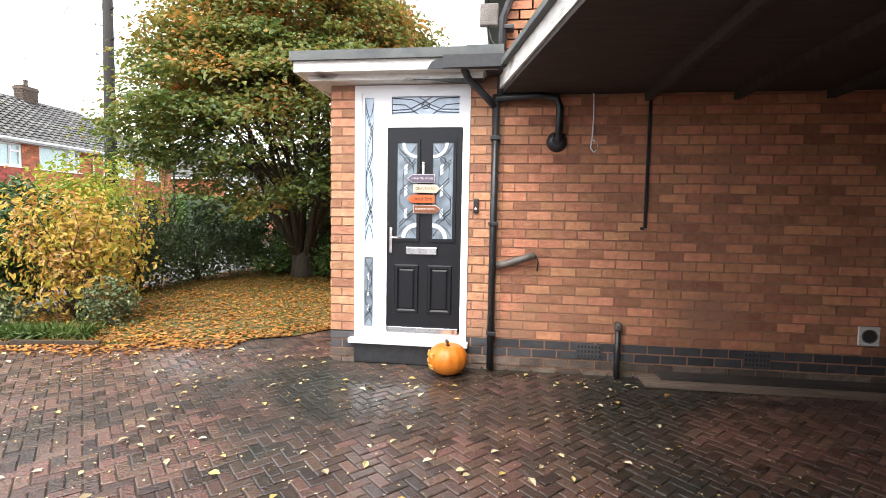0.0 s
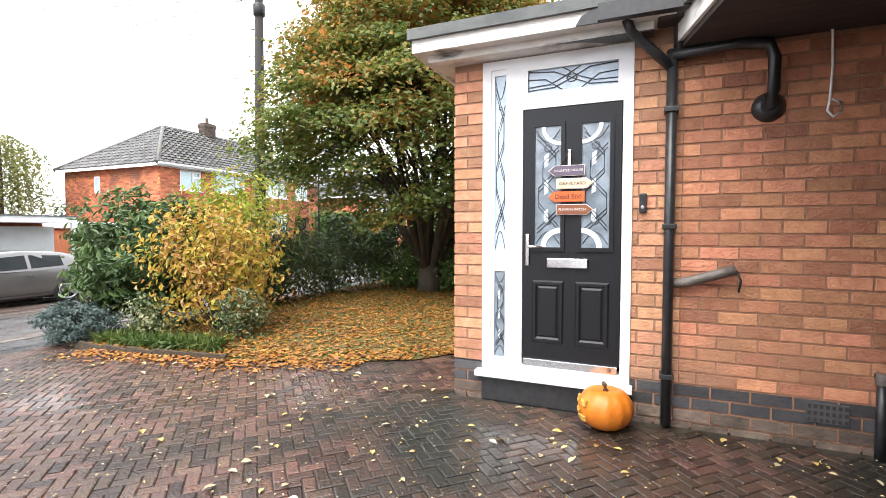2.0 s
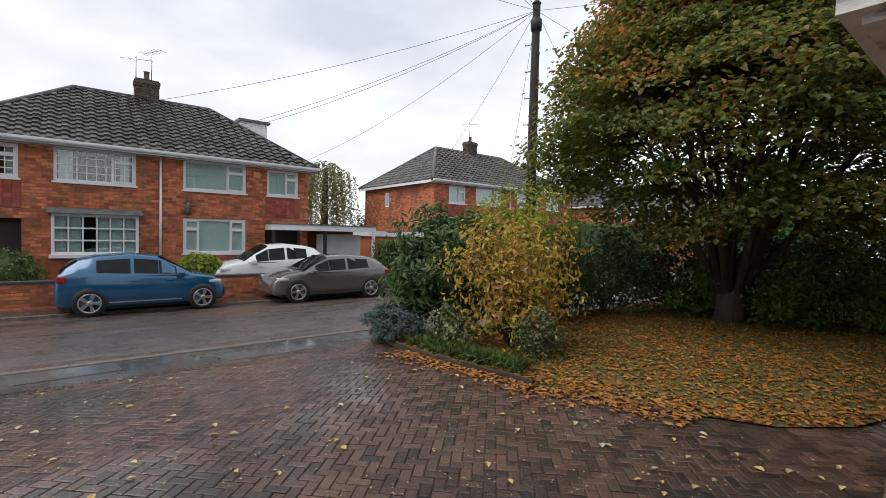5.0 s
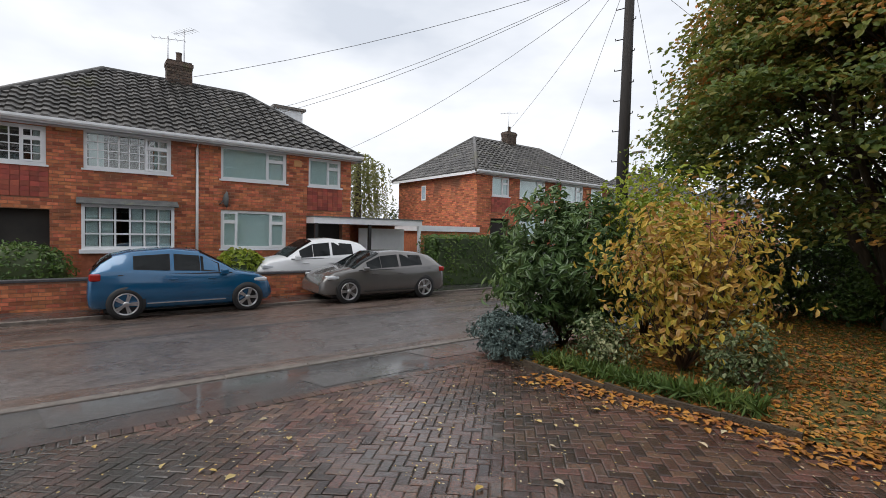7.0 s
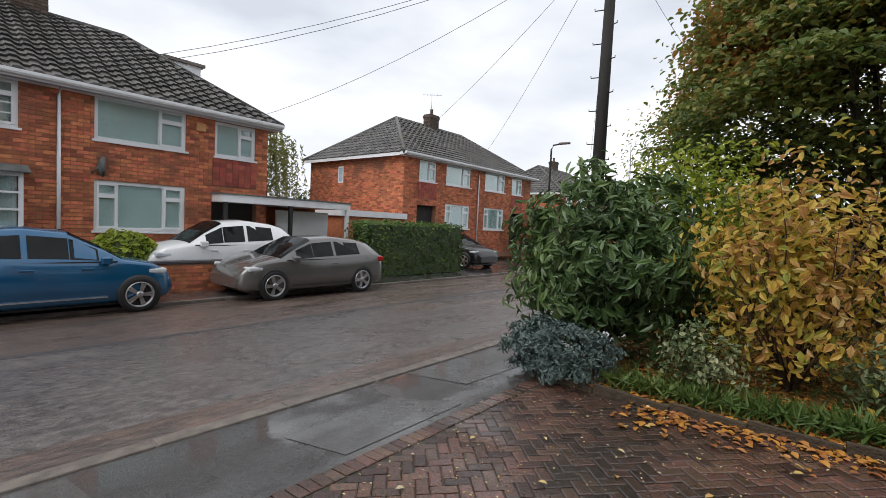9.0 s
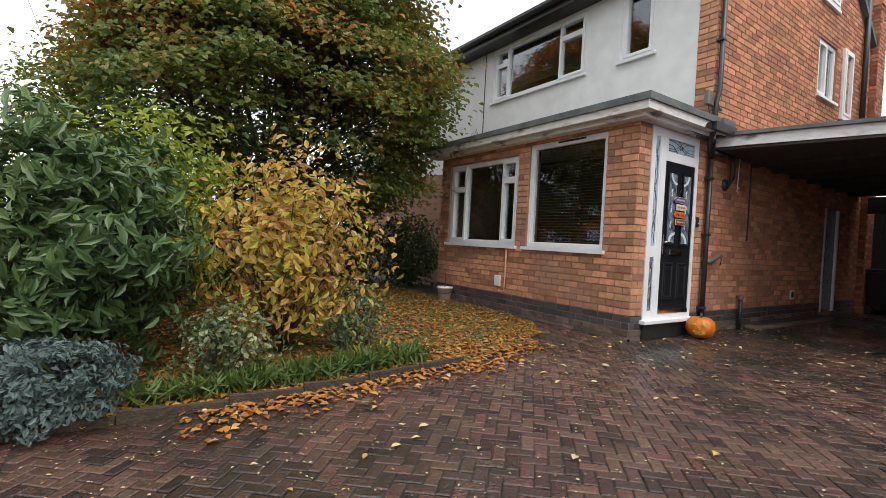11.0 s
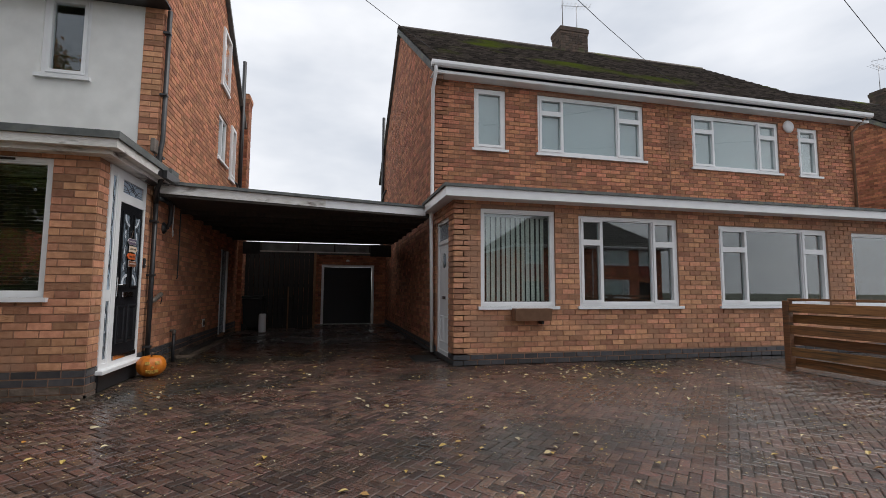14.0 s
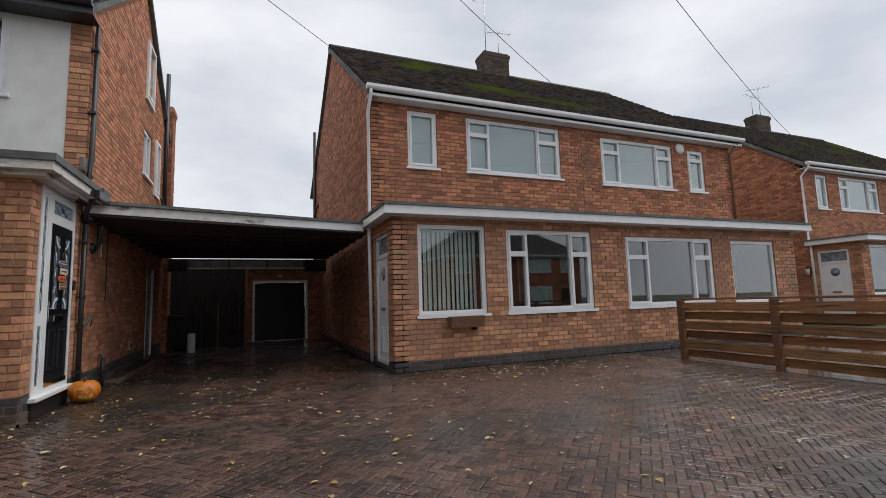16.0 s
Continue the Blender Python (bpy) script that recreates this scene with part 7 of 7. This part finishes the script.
part("cord", tube([(0.87, SY, 1.88), (0.935, SY, 1.99), (1.0, SY, 1.88)], 0.003, 5), M_TWIG, sign)
part("hook", box(0.925, 0.945, -0.04, -0.012, 1.87, 2.0), M_CHROME, sign)
for u in (0.88, 1.0):
    part("link_cord", tube([(u, SY + 0.006, 1.55), (u, SY + 0.006, 1.87)], 0.003, 5), M_TWIG, sign)

# ---- front of the house ----
pot = thing("plant_pot", "white square plant pot with a dead stalk", "plant pot", at=(-0.22, 3.75, 0.0))
part("pot", lathe([(0.10, 0), (0.14, 0.24), (0.155, 0.24), (0.155, 0.27), (0.13, 0.27), (0.12, 0.2), (0.0, 0.2)], 20), M_WHITE_OLD, pot)
part("stalk", tube([(0, 0, 0.2), (0.02, 0.01, 0.45), (-0.01, 0.03, 0.6)], 0.008, 6), M_TWIG, pot)
wp_ = thing("waste_pipe", "beige waste pipe on the porch front", "pipe")
part("pipe", tube([(-0.03, 2.3, 1.06), (-0.03, 2.3, 0.42), (-0.05, 2.3, 0.36), (-0.09, 2.34, 0.34), (-0.09, 2.38, 0.36)], 0.016, 8), M_BRICK_PALE, wp_)
mb = thing("meter_box", "small white meter box low on the wall", "box")
part("box", box(-0.04, -0.006, 2.42, 2.56, 0.42, 0.6, 0.01), M_UPVC, mb)
for y, nm in ((-5.93, "planter box under the porch window"),):
    fb = thing("planter_box", "brown wooden " + nm, "planter", "window boxes")
    part("trough", prism([(1.22, 0.92), (1.02, 0.92), (1.06, 0.72), (1.22, 0.72)], "y", y - 0.32, y + 0.32), M_PIPE_BROWN, fb)
    part("bracket", box(1.1, 1.26, y - 0.2, y - 0.17, 0.66, 0.72), M_TRIM, fb)
alarm = thing("alarm_box", "round white alarm bell box on the upper wall", "alarm box")
part("case", lathe([(0.15, 0), (0.16, 0.03), (0.12, 0.07), (0.02, 0.085)], 20, (0, 0, 0)), M_UPVC, alarm)
alarm.matrix_world = pose(2.78, -13.55, 5.28, 0, -90, 0)
seeds = thing("dead_weeds", "dry weeds growing on the porch roof", "weeds")
for k in range(9):
    part("stalk", tube([(-0.2 + 0.04 * k, 3.0 + 0.08 * k, 2.97), (-0.22 + 0.05 * k, 3.05 + 0.1 * k, 3.12)], 0.004, 4), M_TWIG, seeds)

lant = thing("wall_lantern", "small dark wall lantern beside the further house's porch", "lantern", at=(3.79, -20.6, 1.83))
part("back_plate", box(-0.06, 0.06, 0.0, 0.02, -0.12, 0.12, 0.005), M_TRIM, lant)
part("glass", lathe([(0.05, -0.12), (0.075, 0.08), (0.05, 0.1)], 8, (0, 0.09, 0)), M_BLIND, lant, "cream glass")
part("cap", lathe([(0.1, 0.1), (0.02, 0.17)], 8, (0, 0.09, 0)), M_TRIM, lant)
flood = thing("security_light", "small brown security light under the eaves", "light", at=(2.78, -4.64, 5.48))
part("lamp_head", box(-0.2, -0.08, -0.09, 0.09, -0.07, 0.07, 0.012), M_PIPE_BROWN, flood)
part("bracket", tube([(-0.1, 0, 0), (0.0, 0, 0.04)], 0.02, 6), M_PIPE_BROWN, flood)
sgn_ = thing("yellow_plate", "small yellow plate on the far brick wall", "sign")
part("plate", box(-16.86, -16.82, -4.62, -4.30, 3.76, 3.90, 0.008), M_ALARM, sgn_)
stack = thing("side_soil_pipe", "dark soil pipe on the neighbour's side wall", "pipe")
part("pipe", tube([(11.6, -4.53, 2.4), (11.6, -4.53, 7.9)], 0.06, 10), M_BLACKPIPE, stack)
part("branch", tube([(11.6, -4.53, 4.6), (11.2, -4.53, 4.8), (11.0, -4.6, 4.9)], 0.04, 8), M_BLACKPIPE, stack)

# ---- inside the carport ----
part("post", box(9.3, 9.34, -1.4, -1.36, 0.0, 1.3), M_WOOD, thing("timber_stake", "short thin timber stake leaning by the dark screen", "post"))
tub = thing("white_cylinder", "white plastic cylinder standing in the carport", "drum", at=(8.1, -0.8, 0.0))
part("body", lathe([(0.10, 0), (0.105, 0.02), (0.10, 0.5), (0.08, 0.52)], 20), M_UPVC, tub)


def wheelie(x, y, col, turn):
    b = thing("wheelie_bin", "dark plastic wheelie bin in the carport", "bin", "bins", (x, y, 0.0), turn)
    bm = bmesh.new()
    v = [bm.verts.new(p) for p in ((-.22, -.25, .1), (.22, -.25, .1), (.22, .25, .1), (-.22, .25, .1), (-.28, -.34, .95), (.28, -.34, .95), (.28, .34, .95), (-.28, .34, .95))]
    for f in ((3, 2, 1, 0), (4, 5, 6, 7), (0, 1, 5, 4), (1, 2, 6, 5), (2, 3, 7, 6), (3, 0, 4, 7)):
        bm.faces.new([v[i] for i in f])
    bmesh.ops.bevel(bm, geom=bm.edges[:], offset=0.02, segments=2, affect="EDGES")
    part("body", bm, col, b)
    part("lid", box(-0.31, 0.31, -0.37, 0.37, 0.95, 1.02, 0.02), col, b)
    for s in (-1, 1):
        part("wheel", lathe([(0.1, -0.03), (0.1, 0.03)], 16, (s * 0.24, 0.28, 0.1), "y"), M_TRIM, b)
    part("handle", tube([(-0.25, 0.4, 0.93), (0.25, 0.4, 0.93)], 0.02, 8), M_TRIM, b)


wheelie(9.0, -0.42, M_TRIM, 90)
wheelie(9.8, -1.3, M_TRIM, 80)
part_post = thing("timber_post", "thin timber post at the back of the carport", "post")
part("post", box(9.3, 9.36, -2.2, -2.14, 0.0, 2.6), M_WOOD, part_post)
lampg = thing("garage_light", "small round lamp above the garage door", "light")
part("shade", lathe([(0.06, 0), (0.06, 0.03), (0.02, 0.07)], 14, (10.93, -3.25, 2.22)), M_UPVC, lampg)
mat_b = thing("door_mat", "dark mat by the neighbour's door", "mat")
part("mat", box(1.75, 2.45, -4.5, -4.08, 0.002, 0.02, 0.004), M_TRIM, mat_b)

# ---- block paving, last ----
BL, BW, JG = 0.150, 0.075, 0.006


def on_drive(x, y):
    if x < PAVE_IN + 0.19 or y < -9.6 or x > 10.9:
        return False
    if x > 1.18 and y < -4.56:
        return False
    if y > lawn_y(x) + 0.05:
        return False
    if x > -0.06 and y > -0.07:
        return False
    return True


blocks = []
c45 = math.sqrt(0.5)
for i in range(-180, 180):
    for j in range(-180, 180):
        m = (i - j) % 4
        if m == 0:
            u, v, across = (i + 1.0) * BW, (j + 0.5) * BW, 0
        elif m == 3:
            u, v, across = (i + 0.5) * BW, (j + 1.0) * BW, 1
        else:
            continue
        x, y = 0.5 + (u - v) * c45, -4.0 + (u + v) * c45
        if on_drive(x, y):
            blocks.append((x, y, across))
for k in range(int((lawn_y(PAVE_IN) + 9.6) / BW)):
    blocks.append((PAVE_IN + 0.075, -9.6 + (k + 0.5) * BW, -0.5))
brng = random.Random(11)


def block_verts(x, y, across, lift, tip=(0, 0)):
    a, b = (BL - JG) / 2, (BW - JG) / 2
    e = 0.007
    t = radians(45 + 90 * across)
    ct, st = math.cos(t), math.sin(t)
    out = []
    for dz, s in ((-0.011, 0), (-0.004, 0), (0.0, e)):
        for p, q in ((-a + s, -b + s), (a - s, -b + s), (a - s, b - s), (-a + s, b - s)):
            px, py = x + p * ct - q * st, y + p * st + q * ct
            out.append((px, py, ground_z(px) + dz + lift + p * tip[0] + q * tip[1]))
    return out


BF = [(8, 9, 10, 11)] + [(k, (k + 1) % 4, 4 + (k + 1) % 4, 4 + k) for k in range(4)] + [(4 + k, 4 + (k + 1) % 4, 8 + (k + 1) % 4, 8 + k) for k in range(4)]
blocks.sort(key=lambda b: (b[0] + 2.2) ** 2 + (b[1] + 2.4) ** 2)
flat = [b for b in blocks if b[0] > -3.0]
own, chosen = flat[:280], set(flat[:280])
shared = {}
for across in (0, 1, -0.5):
    me = bpy.data.meshes.new("paver")
    me.from_pydata(block_verts(0, 0, across, 0.0), [], BF)
    shared[across] = me
for x, y, across in own:
    ob = part("paver", shared[across], M_PAVER, drive)
    ob.location = (x, y, brng.uniform(-0.002, 0.002))
    ob.rotation_euler = (brng.gauss(0, 0.011), brng.gauss(0, 0.011), 0)
vs, fs = [], []
for b in blocks:
    if b in chosen:
        continue
    n = len(vs)
    b = (b[0] + brng.gauss(0, 0.0012), b[1] + brng.gauss(0, 0.0012), b[2] + brng.gauss(0, 0.012))
    vs += block_verts(*b, brng.uniform(-0.002, 0.002), (brng.gauss(0, 0.009), brng.gauss(0, 0.013)))
    fs += [tuple(n + i for i in f) for f in BF]
me = bpy.data.meshes.new("paving")
me.from_pydata(vs, [], fs)
part("paving", me, M_PAVER, drive, kind="stuff")
